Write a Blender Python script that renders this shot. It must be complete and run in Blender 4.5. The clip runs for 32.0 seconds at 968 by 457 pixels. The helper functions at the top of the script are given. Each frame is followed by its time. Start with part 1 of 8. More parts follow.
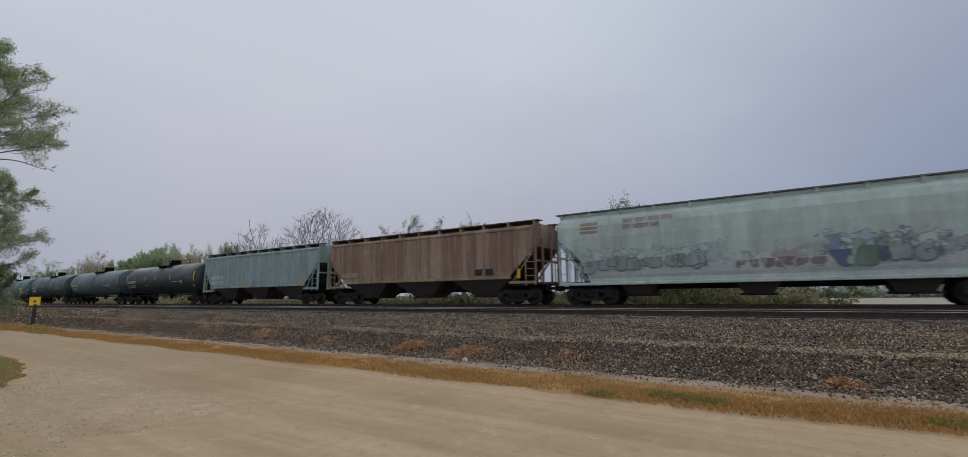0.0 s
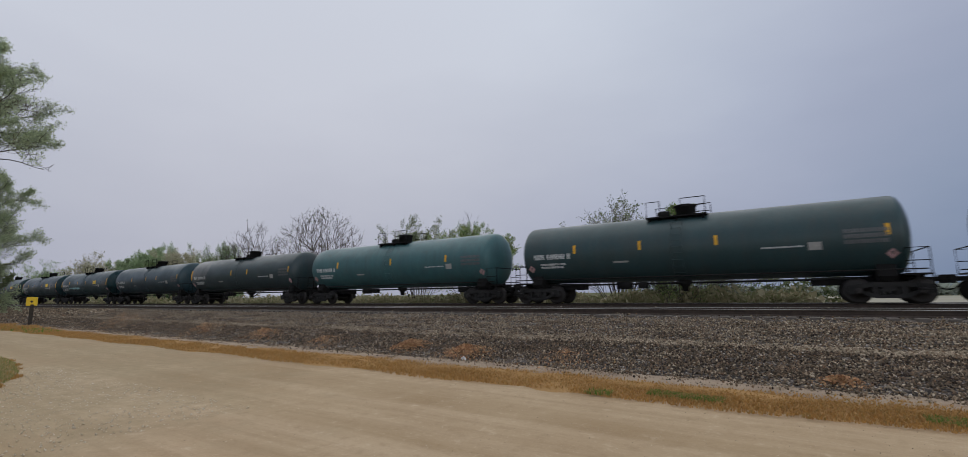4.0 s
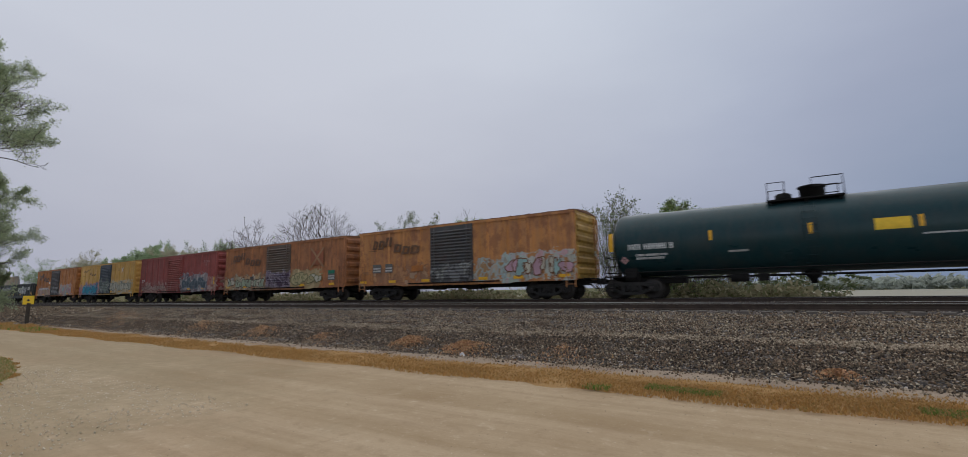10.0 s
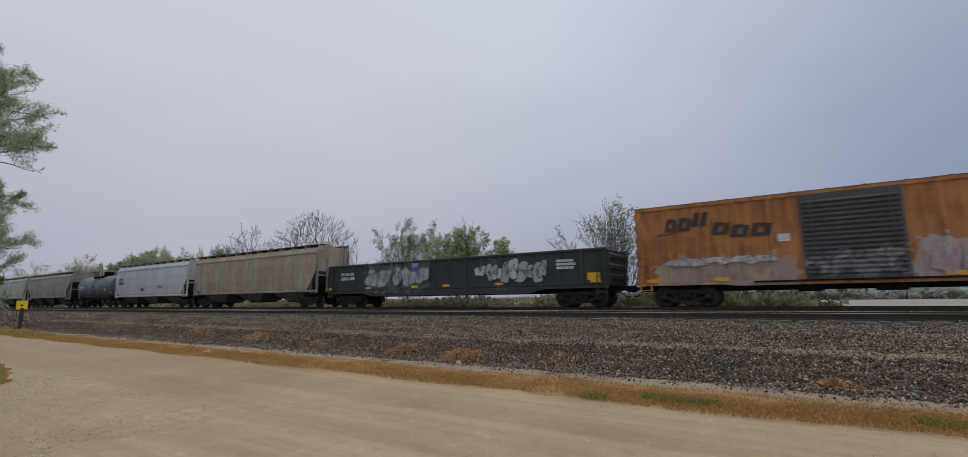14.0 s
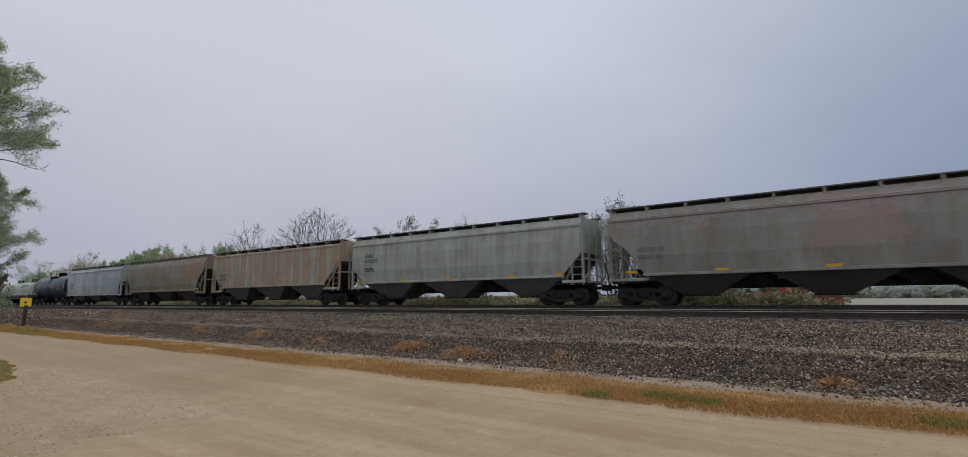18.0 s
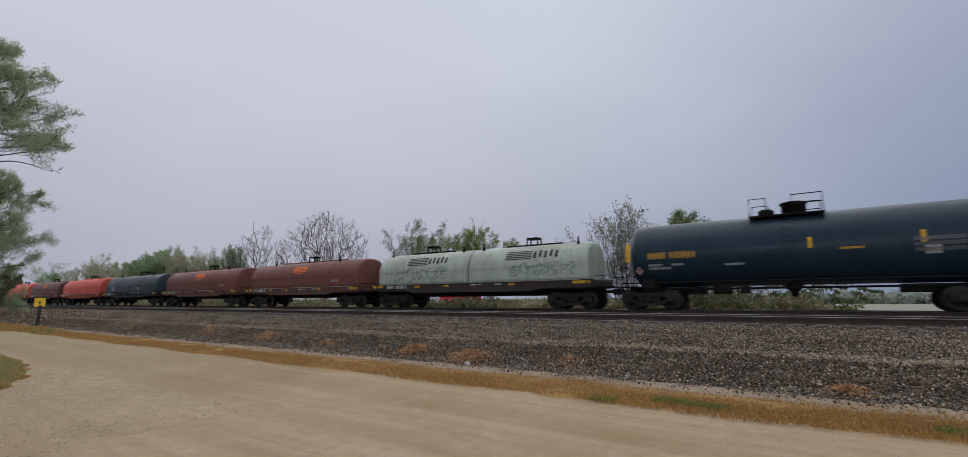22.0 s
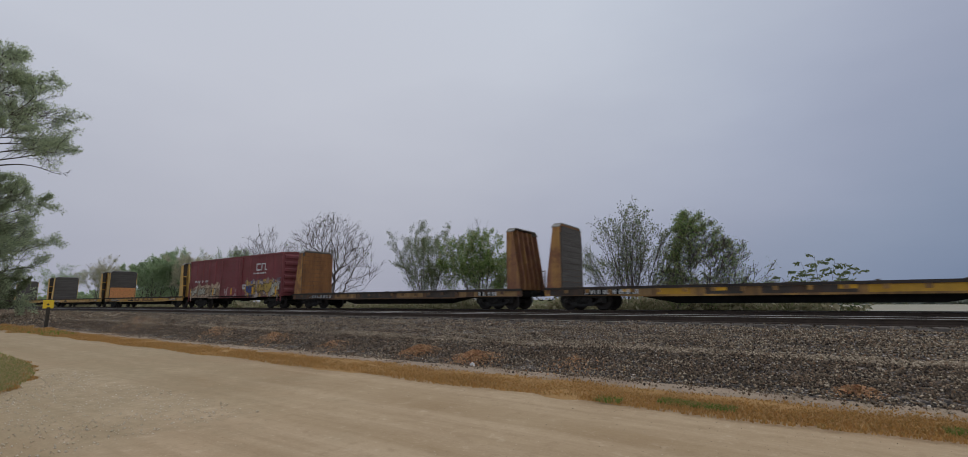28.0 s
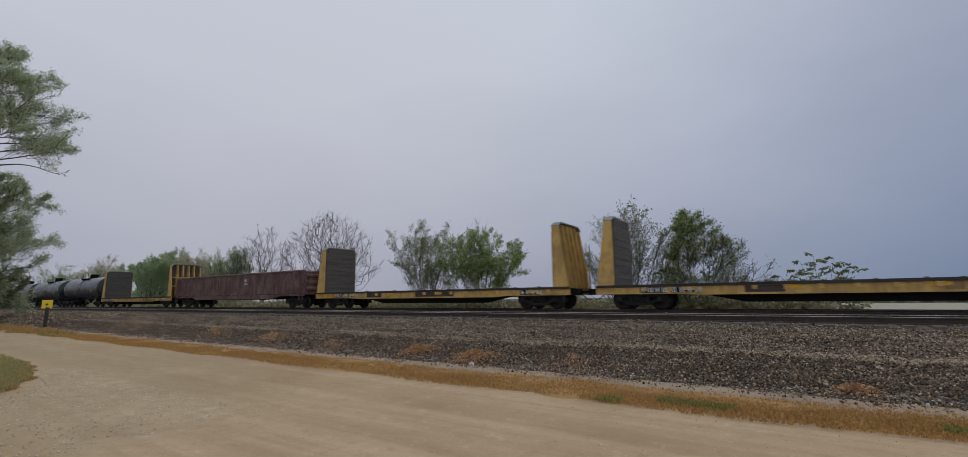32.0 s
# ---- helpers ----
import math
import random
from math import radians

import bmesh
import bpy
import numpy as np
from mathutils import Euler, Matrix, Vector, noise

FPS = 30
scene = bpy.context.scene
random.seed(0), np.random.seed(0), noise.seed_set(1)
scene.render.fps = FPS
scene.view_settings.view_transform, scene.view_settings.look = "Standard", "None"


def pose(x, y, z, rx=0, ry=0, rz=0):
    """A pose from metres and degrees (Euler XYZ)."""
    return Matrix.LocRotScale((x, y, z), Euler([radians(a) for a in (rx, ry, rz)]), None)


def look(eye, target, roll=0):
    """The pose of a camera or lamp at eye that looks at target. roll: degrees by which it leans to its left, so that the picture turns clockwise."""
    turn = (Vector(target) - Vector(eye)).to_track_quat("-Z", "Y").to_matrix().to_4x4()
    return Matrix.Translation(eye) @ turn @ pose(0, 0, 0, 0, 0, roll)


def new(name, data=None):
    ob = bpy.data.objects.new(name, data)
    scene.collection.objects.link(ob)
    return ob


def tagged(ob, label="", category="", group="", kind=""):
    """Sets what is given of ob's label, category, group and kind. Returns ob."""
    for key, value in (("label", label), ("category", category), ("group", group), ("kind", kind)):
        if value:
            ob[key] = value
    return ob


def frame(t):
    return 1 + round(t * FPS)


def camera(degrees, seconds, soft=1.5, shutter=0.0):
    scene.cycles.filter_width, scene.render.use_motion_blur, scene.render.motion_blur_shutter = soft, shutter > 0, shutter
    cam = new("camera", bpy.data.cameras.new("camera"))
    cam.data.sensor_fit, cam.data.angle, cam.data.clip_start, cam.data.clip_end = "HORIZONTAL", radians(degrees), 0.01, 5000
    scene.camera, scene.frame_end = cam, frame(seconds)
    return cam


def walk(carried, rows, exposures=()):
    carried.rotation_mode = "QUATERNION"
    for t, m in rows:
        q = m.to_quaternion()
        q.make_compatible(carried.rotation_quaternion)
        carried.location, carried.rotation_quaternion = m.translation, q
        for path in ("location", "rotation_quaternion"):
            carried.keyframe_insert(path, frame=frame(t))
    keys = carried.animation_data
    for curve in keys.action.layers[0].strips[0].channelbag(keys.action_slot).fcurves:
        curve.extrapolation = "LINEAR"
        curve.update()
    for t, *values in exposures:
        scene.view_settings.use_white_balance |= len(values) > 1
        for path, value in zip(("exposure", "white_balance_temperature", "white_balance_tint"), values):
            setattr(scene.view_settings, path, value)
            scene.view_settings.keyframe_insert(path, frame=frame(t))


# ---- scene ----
SECONDS = 32.0
EYE = (0.0, 0.0, 0.553)
SPEED = 21.392            # the train's speed, metres a second, towards +x
TRAIN_Y = 22.96           # centre line of the train's track
NEAR_Y = 16.32            # centre line of the empty near track
ROAD_Z = -1.0             # rail heads are at z = 0

# ---- camera ----
cam = camera(92.5, SECONDS, soft=0.48, shutter=0.16)
walk(cam, [(t, pose(*EYE, rx, ry, rz)) for t, rx, ry, rz in [
    (0, 98.134, 0.692, 33.406), (0.5, 98.163, 0.618, 33.408), (1, 98.235, 0.531, 33.400), (1.5, 98.281, 0.586, 33.331), 
    (2, 98.270, 0.710, 33.177), (2.5, 98.161, 0.697, 33.125), (3, 98.058, 0.741, 33.100), (3.5, 98.027, 0.766, 33.167), 
    (5.5, 97.938, 0.973, 33.256), (6, 97.871, 1.010, 33.284), (6.5, 97.831, 1.005, 33.346), (7, 97.770, 1.075, 33.418), 
    (7.5, 97.665, 1.073, 33.365), (8, 97.486, 1.008, 33.289), (8.5, 97.326, 1.024, 33.217), (9, 97.349, 1.099, 33.155), 
    (9.5, 97.387, 1.092, 33.055), (10, 97.543, 1.150, 32.979), (10.5, 97.715, 1.094, 32.927), (11, 97.824, 1.085, 32.916), 
    (11.5, 97.981, 1.018, 32.929), (12, 98.046, 0.943, 32.947), (12.5, 98.089, 0.996, 32.866), (13, 98.192, 0.941, 32.783), 
    (13.5, 98.331, 0.860, 32.714), (14, 98.448, 0.824, 32.629), (14.5, 98.543, 0.761, 32.610), (16.5, 98.562, 0.495, 32.495), 
    (17, 98.483, 0.579, 32.620), (17.5, 98.337, 0.685, 32.735), (18, 98.214, 0.721, 32.839), (18.5, 98.124, 0.817, 32.915), 
    (19, 98.129, 0.813, 32.971), (19.5, 98.158, 0.876, 33.102), (20, 98.236, 0.876, 33.272), (20.5, 98.328, 0.830, 33.415), 
    (21, 98.391, 0.684, 33.567), (21.5, 98.503, 0.465, 33.654), (22, 98.595, 0.365, 33.734), (22.5, 98.614, 0.516, 33.784), 
    (23, 98.593, 0.676, 33.796), (23.5, 98.570, 0.854, 33.764), (24, 98.531, 0.977, 33.728), (24.5, 98.488, 1.200, 33.835), 
    (25, 98.450, 1.368, 34.051), (25.5, 98.475, 1.188, 34.278), (27.5, 98.657, 0.514, 34.348), (28, 98.732, 0.457, 34.303), 
    (28.5, 98.748, 0.466, 34.207), (29, 98.734, 0.508, 34.121), (29.5, 98.684, 0.657, 34.061), (30, 98.601, 0.797, 34.109), 
    (30.5, 98.601, 0.812, 34.197), (31, 98.605, 0.779, 34.237), (31.5, 98.600, 0.640, 34.240), (32, 98.639, 0.567, 34.225),]], exposures=[(0.0, 0.0), (1.5, 0.02), (3.0, 0.06), (9.0, 0.07), (11.0, 0.03), (18.0, 0.05), (24.0, 0.05), (28.0, -0.05), (32.0, -0.05)])

# ---- world and sun ----
world = bpy.data.worlds.new("overcast_sky")
scene.world = world
world.use_nodes = True
wn, wl = world.node_tree.nodes, world.node_tree.links
wn.clear()
w_out = wn.new("ShaderNodeOutputWorld")
w_back = wn.new("ShaderNodeBackground")
w_sky = wn.new("ShaderNodeTexSky")
w_sky.sky_type, w_sky.sun_disc = "NISHITA", False
w_sky.sun_elevation, w_sky.sun_rotation = radians(59), radians(-45)
w_sky.air_density, w_sky.dust_density = 1.0, 3.0
w_gain = wn.new("ShaderNodeVectorMath")
w_gain.operation = "SCALE"
w_gain.inputs[3].default_value = 0.05
wl.new(w_sky.outputs[0], w_gain.inputs[0])
w_tc = wn.new("ShaderNodeTexCoord")
w_map = wn.new("ShaderNodeMapping")
w_map.inputs["Scale"].default_value = (1.0, 1.0, 2.6)
wl.new(w_tc.outputs["Generated"], w_map.inputs["Vector"])
w_noise = wn.new("ShaderNodeTexNoise")
w_noise.inputs["Scale"].default_value, w_noise.inputs["Detail"].default_value = 1.6, 5.0
w_noise.inputs["Roughness"].default_value = 0.5
wl.new(w_map.outputs[0], w_noise.inputs["Vector"])
# in view the cloud deck is thinnest, and brightest, round the hidden sun
w_dot = wn.new("ShaderNodeVectorMath")
w_dot.operation = "DOT_PRODUCT"
wl.new(w_tc.outputs["Generated"], w_dot.inputs[0])
w_dot.inputs[1].default_value = (-0.48, 0.235, 0.85)
w_add = wn.new("ShaderNodeMath")
w_add.operation = "MULTIPLY_ADD"
wl.new(w_noise.outputs["Fac"], w_add.inputs[0])
w_add.inputs[1].default_value = 0.25
wl.new(w_dot.outputs["Value"], w_add.inputs[2])
w_ramp = wn.new("ShaderNodeValToRGB")
# first tone: bright unseen sky behind, added to light the train's near sides
SKY_TONES = ((0.0, (1.12, 1.2, 1.32)), (0.07, (0.42, 0.44, 0.512)), (0.16, (0.186, 0.245, 0.367)), (0.28, (0.194, 0.25, 0.371)), (0.42, (0.266, 0.317, 0.435)),
             (0.55, (0.34, 0.38, 0.497)), (0.66, (0.41, 0.452, 0.566)), (0.8, (0.5, 0.545, 0.644)), (0.95, (0.585, 0.635, 0.728)))
while len(w_ramp.color_ramp.elements) < len(SKY_TONES):
    w_ramp.color_ramp.elements.new(0.5)
for el, (pos, col) in zip(w_ramp.color_ramp.elements, SKY_TONES):
    el.position, el.color = pos, (*col, 1)
wl.new(w_add.outputs[0], w_ramp.inputs[0])
w_mix = wn.new("ShaderNodeMix")
w_mix.data_type = "RGBA"
w_mix.inputs[0].default_value = 0.95
wl.new(w_gain.outputs[0], w_mix.inputs[6])
wl.new(w_ramp.outputs[0], w_mix.inputs[7])
# low on one side the deck is a little warmer, as hazy air is
w_low = wn.new("ShaderNodeVectorMath")
w_low.operation = "DOT_PRODUCT"
wl.new(w_tc.outputs["Generated"], w_low.inputs[0])
w_low.inputs[1].default_value = (-0.85, 0.5, -0.35)
w_warm = wn.new("ShaderNodeValToRGB")
for el, (pos, col) in zip(w_warm.color_ramp.elements, ((0.38, (1, 1, 1)), (0.95, (0.95, 0.895, 0.88)))):
    el.position, el.color = pos, (*col, 1)
wl.new(w_low.outputs["Value"], w_warm.inputs[0])
w_tint = wn.new("ShaderNodeVectorMath")
w_tint.operation = "MULTIPLY"
wl.new(w_mix.outputs[2], w_tint.inputs[0])
wl.new(w_warm.outputs[0], w_tint.inputs[1])
wl.new(w_tint.outputs[0], w_back.inputs["Color"])
w_back.inputs["Strength"].default_value = 1.0
wl.new(w_back.outputs[0], w_out.inputs["Surface"])

sun_data = bpy.data.lights.new("sun", "SUN")
sun_data.energy, sun_data.angle, sun_data.color = 1.0, radians(100), (1.0, 0.97, 0.92)
sun = new("sun", sun_data)
sun.matrix_world = look((-25, 25, 60), (0, 0, 0))


# ---- materials ----
def nodes_of(name, rough=0.7, metal=0.0, spec=0.4):
    m = bpy.data.materials.new(name)
    m.use_nodes = True
    b = m.node_tree.nodes["Principled BSDF"]
    b.inputs["Roughness"].default_value = rough
    b.inputs["Metallic"].default_value = metal
    b.inputs["Specular IOR Level"].default_value = spec
    return m, m.node_tree.nodes, m.node_tree.links, b


def rgba(c):
    return (c[0], c[1], c[2], 1.0)


def place(n, l, scale=(1, 1, 1), shift=True):
    """Object coordinates, shifted by a chance amount for each object, scaled."""
    tc = n.new("ShaderNodeTexCoord")
    mp = n.new("ShaderNodeMapping")
    mp.inputs["Scale"].default_value = scale
    l.new(tc.outputs["Object"], mp.inputs["Vector"])
    if shift:
        info = n.new("ShaderNodeObjectInfo")
        mul = n.new("ShaderNodeMath")
        mul.operation = "MULTIPLY"
        mul.inputs[1].default_value = 41.0
        l.new(info.outputs["Random"], mul.inputs[0])
        l.new(mul.outputs[0], mp.inputs["Location"])
    return mp.outputs[0]


def noise_tex(n, l, vec, scale, detail=4.0, rough=0.55, distort=0.0):
    t = n.new("ShaderNodeTexNoise")
    t.inputs["Scale"].default_value = scale
    t.inputs["Detail"].default_value = detail
    t.inputs["Roughness"].default_value = rough
    t.inputs["Distortion"].default_value = distort
    l.new(vec, t.inputs["Vector"])
    return t.outputs["Fac"]


def ramp(n, l, fac, stops, constant=False):
    r = n.new("ShaderNodeValToRGB")
    e = r.color_ramp.elements
    while len(e) < len(stops):
        e.new(0.5)
    for el, (pos, col) in zip(e, stops):
        el.position = pos
        el.color = rgba(col) if isinstance(col, tuple) else (col, col, col, 1.0)
    if constant:
        r.color_ramp.interpolation = "CONSTANT"
    l.new(fac, r.inputs[0])
    return r.outputs[0]


def blend(n, l, fac, a, b):
    m = n.new("ShaderNodeMix")
    m.data_type = "RGBA"
    for sock, v in ((m.inputs[0], fac), (m.inputs[6], a), (m.inputs[7], b)):
        if isinstance(v, tuple):
            sock.default_value = rgba(v)
        elif isinstance(v, float):
            sock.default_value = v
        else:
            l.new(v, sock)
    return m.outputs[2]


def math_node(n, l, op, a, b=0.0):
    m = n.new("ShaderNodeMath")
    m.operation = op
    for sock, v in ((m.inputs[0], a), (m.inputs[1], b)):
        if isinstance(v, (int, float)):
            sock.default_value = v
        else:
            l.new(v, sock)
    return m.outputs[0]


def add_bump(n, l, b, height, strength, distance):
    bp = n.new("ShaderNodeBump")
    bp.inputs["Strength"].default_value = strength
    bp.inputs["Distance"].default_value = distance
    l.new(height, bp.inputs["Height"])
    l.new(bp.outputs[0], b.inputs["Normal"])


def paint(name, col, dirt=(0.06, 0.05, 0.045), rust=(0.16, 0.06, 0.025), dirty=0.5, rusty=0.3, rough=0.55, spec=0.4, tags=(), patch_scale=(1.1, 1.1, 0.3), bands=None, coat=0.0):
    """Weathered paint on steel: broad stains, streaks that run down, specks of rust; tags are sprayed blocks
    (x0, x1, z0, z1, fill colours, outline colour)."""
    m, n, l, b = nodes_of(name, rough, 0.0, spec)
    broad = noise_tex(n, l, place(n, l, (0.35, 0.6, 0.7)), 1.3, 5.0, 0.6)
    streak = noise_tex(n, l, place(n, l, (2.6, 2.6, 0.16)), 1.6, 5.0, 0.65)
    fine = noise_tex(n, l, place(n, l, (1, 1, 1)), 9.0, 6.0, 0.7)
    tone = ramp(n, l, fine, [(0.25, tuple(c * 0.86 for c in col)), (0.75, tuple(min(1.0, c * 1.1) for c in col))])
    tone = blend(n, l, ramp(n, l, noise_tex(n, l, place(n, l, (1.1, 1.1, 0.08)), 1.0, 3.0, 0.6), [(0.35, 0.0), (0.6, min(1.0, dirty * 0.9))]), tone, tuple(cc * 0.62 for cc in col))
    s1 = math_node(n, l, "MULTIPLY", ramp(n, l, streak, [(0.38, 0.0), (0.72, 1.0)]), ramp(n, l, broad, [(0.3, 0.25), (0.65, 1.0)]))
    c = blend(n, l, math_node(n, l, "MULTIPLY", s1, dirty), tone, dirt)
    rs = math_node(n, l, "MULTIPLY", ramp(n, l, broad, [(0.46, 0.0), (0.64, 1.0)]), ramp(n, l, streak, [(0.36, 0.2), (0.62, 1.0)]))
    sp = ramp(n, l, fine, [(0.56, 0.0), (0.66, 1.0)])
    r1 = math_node(n, l, "MAXIMUM", rs, math_node(n, l, "MULTIPLY", sp, 0.55))
    c = blend(n, l, math_node(n, l, "MULTIPLY", r1, rusty), c, rust)
    patch = noise_tex(n, l, place(n, l, patch_scale), 1.9, 9.0, 0.72)
    c = blend(n, l, math_node(n, l, "MULTIPLY", ramp(n, l, patch, [(0.5, 0.0), (0.57, 1.0)]), rusty * 0.8), c, tuple(0.75 * r + 0.1 * q for r, q in zip(rust, col)))
    if bands:
        # sheets repainted or rusted in upright bands
        bn = noise_tex(n, l, place(n, l, (1.5, 1.5, 0.1)), 1.0, 4.0, 0.6)
        c = blend(n, l, math_node(n, l, "MULTIPLY", ramp(n, l, bn, [(0.44, 0.0), (0.54, 1.0)]), bands[1]), c, bands[0])
    if tags:
        tc = n.new("ShaderNodeTexCoord")
        sep = n.new("ShaderNodeSeparateXYZ")
        l.new(tc.outputs["Object"], sep.inputs[0])
        warp = noise_tex(n, l, tc.outputs["Object"], 1.7, 3.0, 0.6)
        off = math_node(n, l, "MULTIPLY", math_node(n, l, "SUBTRACT", warp, 0.5), 1.5)
        xx = math_node(n, l, "ADD", sep.outputs[0], off)
        zz = math_node(n, l, "ADD", sep.outputs[2], off)
        vm = n.new("ShaderNodeMapping")
        vm.inputs["Scale"].default_value = (1.25, 0.02, 0.95)
        l.new(tc.outputs["Object"], vm.inputs["Vector"])
        wv = n.new("ShaderNodeTexNoise")
        wv.inputs["Scale"].default_value, wv.inputs["Detail"].default_value = 1.4, 2.0
        l.new(vm.outputs[0], wv.inputs["Vector"])
        mixv = n.new("ShaderNodeVectorMath")
        mixv.operation = "MULTIPLY_ADD"
        mixv.inputs[1].default_value = (1.9, 0.0, 1.9)
        l.new(wv.outputs["Color"], mixv.inputs[0])
        l.new(vm.outputs[0], mixv.inputs[2])
        vo = n.new("ShaderNodeTexVoronoi")
        vo.feature = "DISTANCE_TO_EDGE"
        vo.inputs["Scale"].default_value = 1.7
        l.new(mixv.outputs[0], vo.inputs["Vector"])
        vf = n.new("ShaderNodeTexVoronoi")
        vf.feature = "SMOOTH_F1"
        vf.inputs["Scale"].default_value = 1.7
        vf.inputs["Smoothness"].default_value = 0.25
        l.new(mixv.outputs[0], vf.inputs["Vector"])
        hue = n.new("ShaderNodeSeparateColor")
        l.new(vf.outputs["Color"], hue.inputs[0])
        ragged = math_node(n, l, "MULTIPLY", math_node(n, l, "SUBTRACT", noise_tex(n, l, tc.outputs["Object"], 3.2, 4.0, 0.6), 0.5), 0.9)
        for x0, x1, z0, z1, fills, line in tags:
            k = len(fills)
            fill = ramp(n, l, hue.outputs[0], [(0.15 + 0.7 * i / k, f) for i, f in enumerate(fills)])
            edge = ramp(n, l, vo.outputs["Distance"], [(0.02, 0.85), (0.1, 0.0)])
            look_c = blend(n, l, edge, fill, line)
            far = math_node(n, l, "MINIMUM", math_node(n, l, "SUBTRACT", xx, x0), math_node(n, l, "SUBTRACT", x1, xx))
            up = math_node(n, l, "MULTIPLY", math_node(n, l, "MINIMUM", math_node(n, l, "SUBTRACT", zz, z0), math_node(n, l, "SUBTRACT", z1, zz)), 1.4)
            deep = math_node(n, l, "ADD", math_node(n, l, "MINIMUM", far, up), ragged)
            look_c = blend(n, l, ramp(n, l, deep, [(0.05, 1.0), (0.14, 0.0)]), look_c, line)
            worn = ramp(n, l, streak, [(0.3, 0.95), (0.75, 0.5)])
            c = blend(n, l, math_node(n, l, "MULTIPLY", ramp(n, l, deep, [(0.0, 0.0), (0.05, 1.0)]), worn), c, look_c)
    l.new(c, b.inputs["Base Color"])
    b.inputs["Coat Weight"].default_value, b.inputs["Coat Roughness"].default_value = coat, 0.14
    rr = ramp(n, l, broad, [(0.3, max(0.05, rough - 0.12)), (0.7, min(1.0, rough + 0.15))])
    l.new(rr, b.inputs["Roughness"])
    add_bump(n, l, b, broad, 0.12, 0.02)
    return m


def plain(name, col, rough=0.6, metal=0.0, scale=6.0, vary=0.25, bump=0.0, spec=0.4):
    m, n, l, b = nodes_of(name, rough, metal, spec)
    f = noise_tex(n, l, place(n, l), scale, 5.0, 0.6)
    l.new(ramp(n, l, f, [(0.25, tuple(c * (1 - vary) for c in col)), (0.75, tuple(min(1.0, c * (1 + vary)) for c in col))]), b.inputs["Base Color"])
    if bump:
        add_bump(n, l, b, f, 0.5, bump)
    return m


def two_scale(name, cols, big, small, rough=0.9, bump=0.02, spec=0.2, stretch=(1, 1, 1)):
    """Ground-like material: broad patches of cols[0] and cols[1], fine grains of cols[2] and cols[3]."""
    m, n, l, b = nodes_of(name, rough, 0.0, spec)
    v = place(n, l, stretch, False)
    f1 = noise_tex(n, l, v, big, 6.0, 0.62)
    f2 = noise_tex(n, l, v, small, 4.0, 0.75)
    c = blend(n, l, ramp(n, l, f1, [(0.36, 0.0), (0.64, 1.0)]), cols[0], cols[1])
    c = blend(n, l, ramp(n, l, f2, [(0.28, 0.75), (0.42, 0.0)]), c, cols[2])
    c = blend(n, l, ramp(n, l, f2, [(0.6, 0.0), (0.72, 0.7)]), c, cols[3])
    l.new(c, b.inputs["Base Color"])
    add_bump(n, l, b, f2, 0.6, bump)
    return m


def island(name, cols, rough=0.9, spec=0.2, shine=0.0):
    """One tone for each loose piece."""
    m, n, l, b = nodes_of(name, rough, 0.0, spec)
    geo = n.new("ShaderNodeNewGeometry")
    k = len(cols)
    c = ramp(n, l, geo.outputs["Random Per Island"], [((i + 0.5) / k, col) for i, col in enumerate(cols)])
    l.new(c, b.inputs["Base Color"])
    if shine:
        tr = n.new("ShaderNodeBsdfTranslucent")
        l.new(c, tr.inputs["Color"])
        mx = n.new("ShaderNodeMixShader")
        mx.inputs[0].default_value = shine
        l.new(b.outputs[0], mx.inputs[1])
        l.new(tr.outputs[0], mx.inputs[2])
        l.new(mx.outputs[0], n["Material Output"].inputs["Surface"])
    return m


M = {}
M["wheel"] = plain("wheel_steel", (0.034, 0.029, 0.026), 0.55, 0.4, 5.0)
M["truck"] = plain("truck_casting", (0.023, 0.021, 0.019), 0.8, 0.0, 4.0, 0.5, 0.004, 0.3)
M["under"] = plain("underframe_black", (0.014, 0.0128, 0.012), 0.85, 0.0, 3.0, 0.4, 0.0, 0.2)
M["reflect"] = plain("yellow_reflector", (0.72, 0.38, 0.02), 0.45, 0.0, 8.0, 0.2)
M["placard"] = plain("yellow_panel", (0.78, 0.5, 0.03), 0.5, 0.0, 5.0, 0.15)
M["white"] = plain("white_stencil", (0.62, 0.62, 0.6), 0.6, 0.0, 6.0, 0.2)
M["stencil_pale"] = plain("pale_stencil", (0.4, 0.38, 0.35), 0.7)
M["hazard"] = plain("hazard_diamond", (0.5, 0.3, 0.29), 0.6, 0.0, 9.0, 0.35)
M["black"] = plain("black_stencil", (0.02, 0.02, 0.02), 0.6)
M["gold"] = plain("gold_stencil", (0.6, 0.3, 0.04), 0.6)
M["orange"] = plain("orange_stencil", (0.75, 0.14, 0.02), 0.6)
M["grating"] = plain("galvanised_grating", (0.13, 0.13, 0.132), 0.6, 0.2, 5.0)
M["cap"] = plain("worn_grey_cap", (0.24, 0.23, 0.21), 0.8, 0.0, 4.0, 0.4)
M["rail"] = plain("rail_side", (0.05, 0.034, 0.025), 0.8, 0.0, 5.0, 0.35)
M["rail_head"] = plain("rail_head_steel", (0.3, 0.29, 0.28), 0.36, 0.9, 12.0, 0.1)
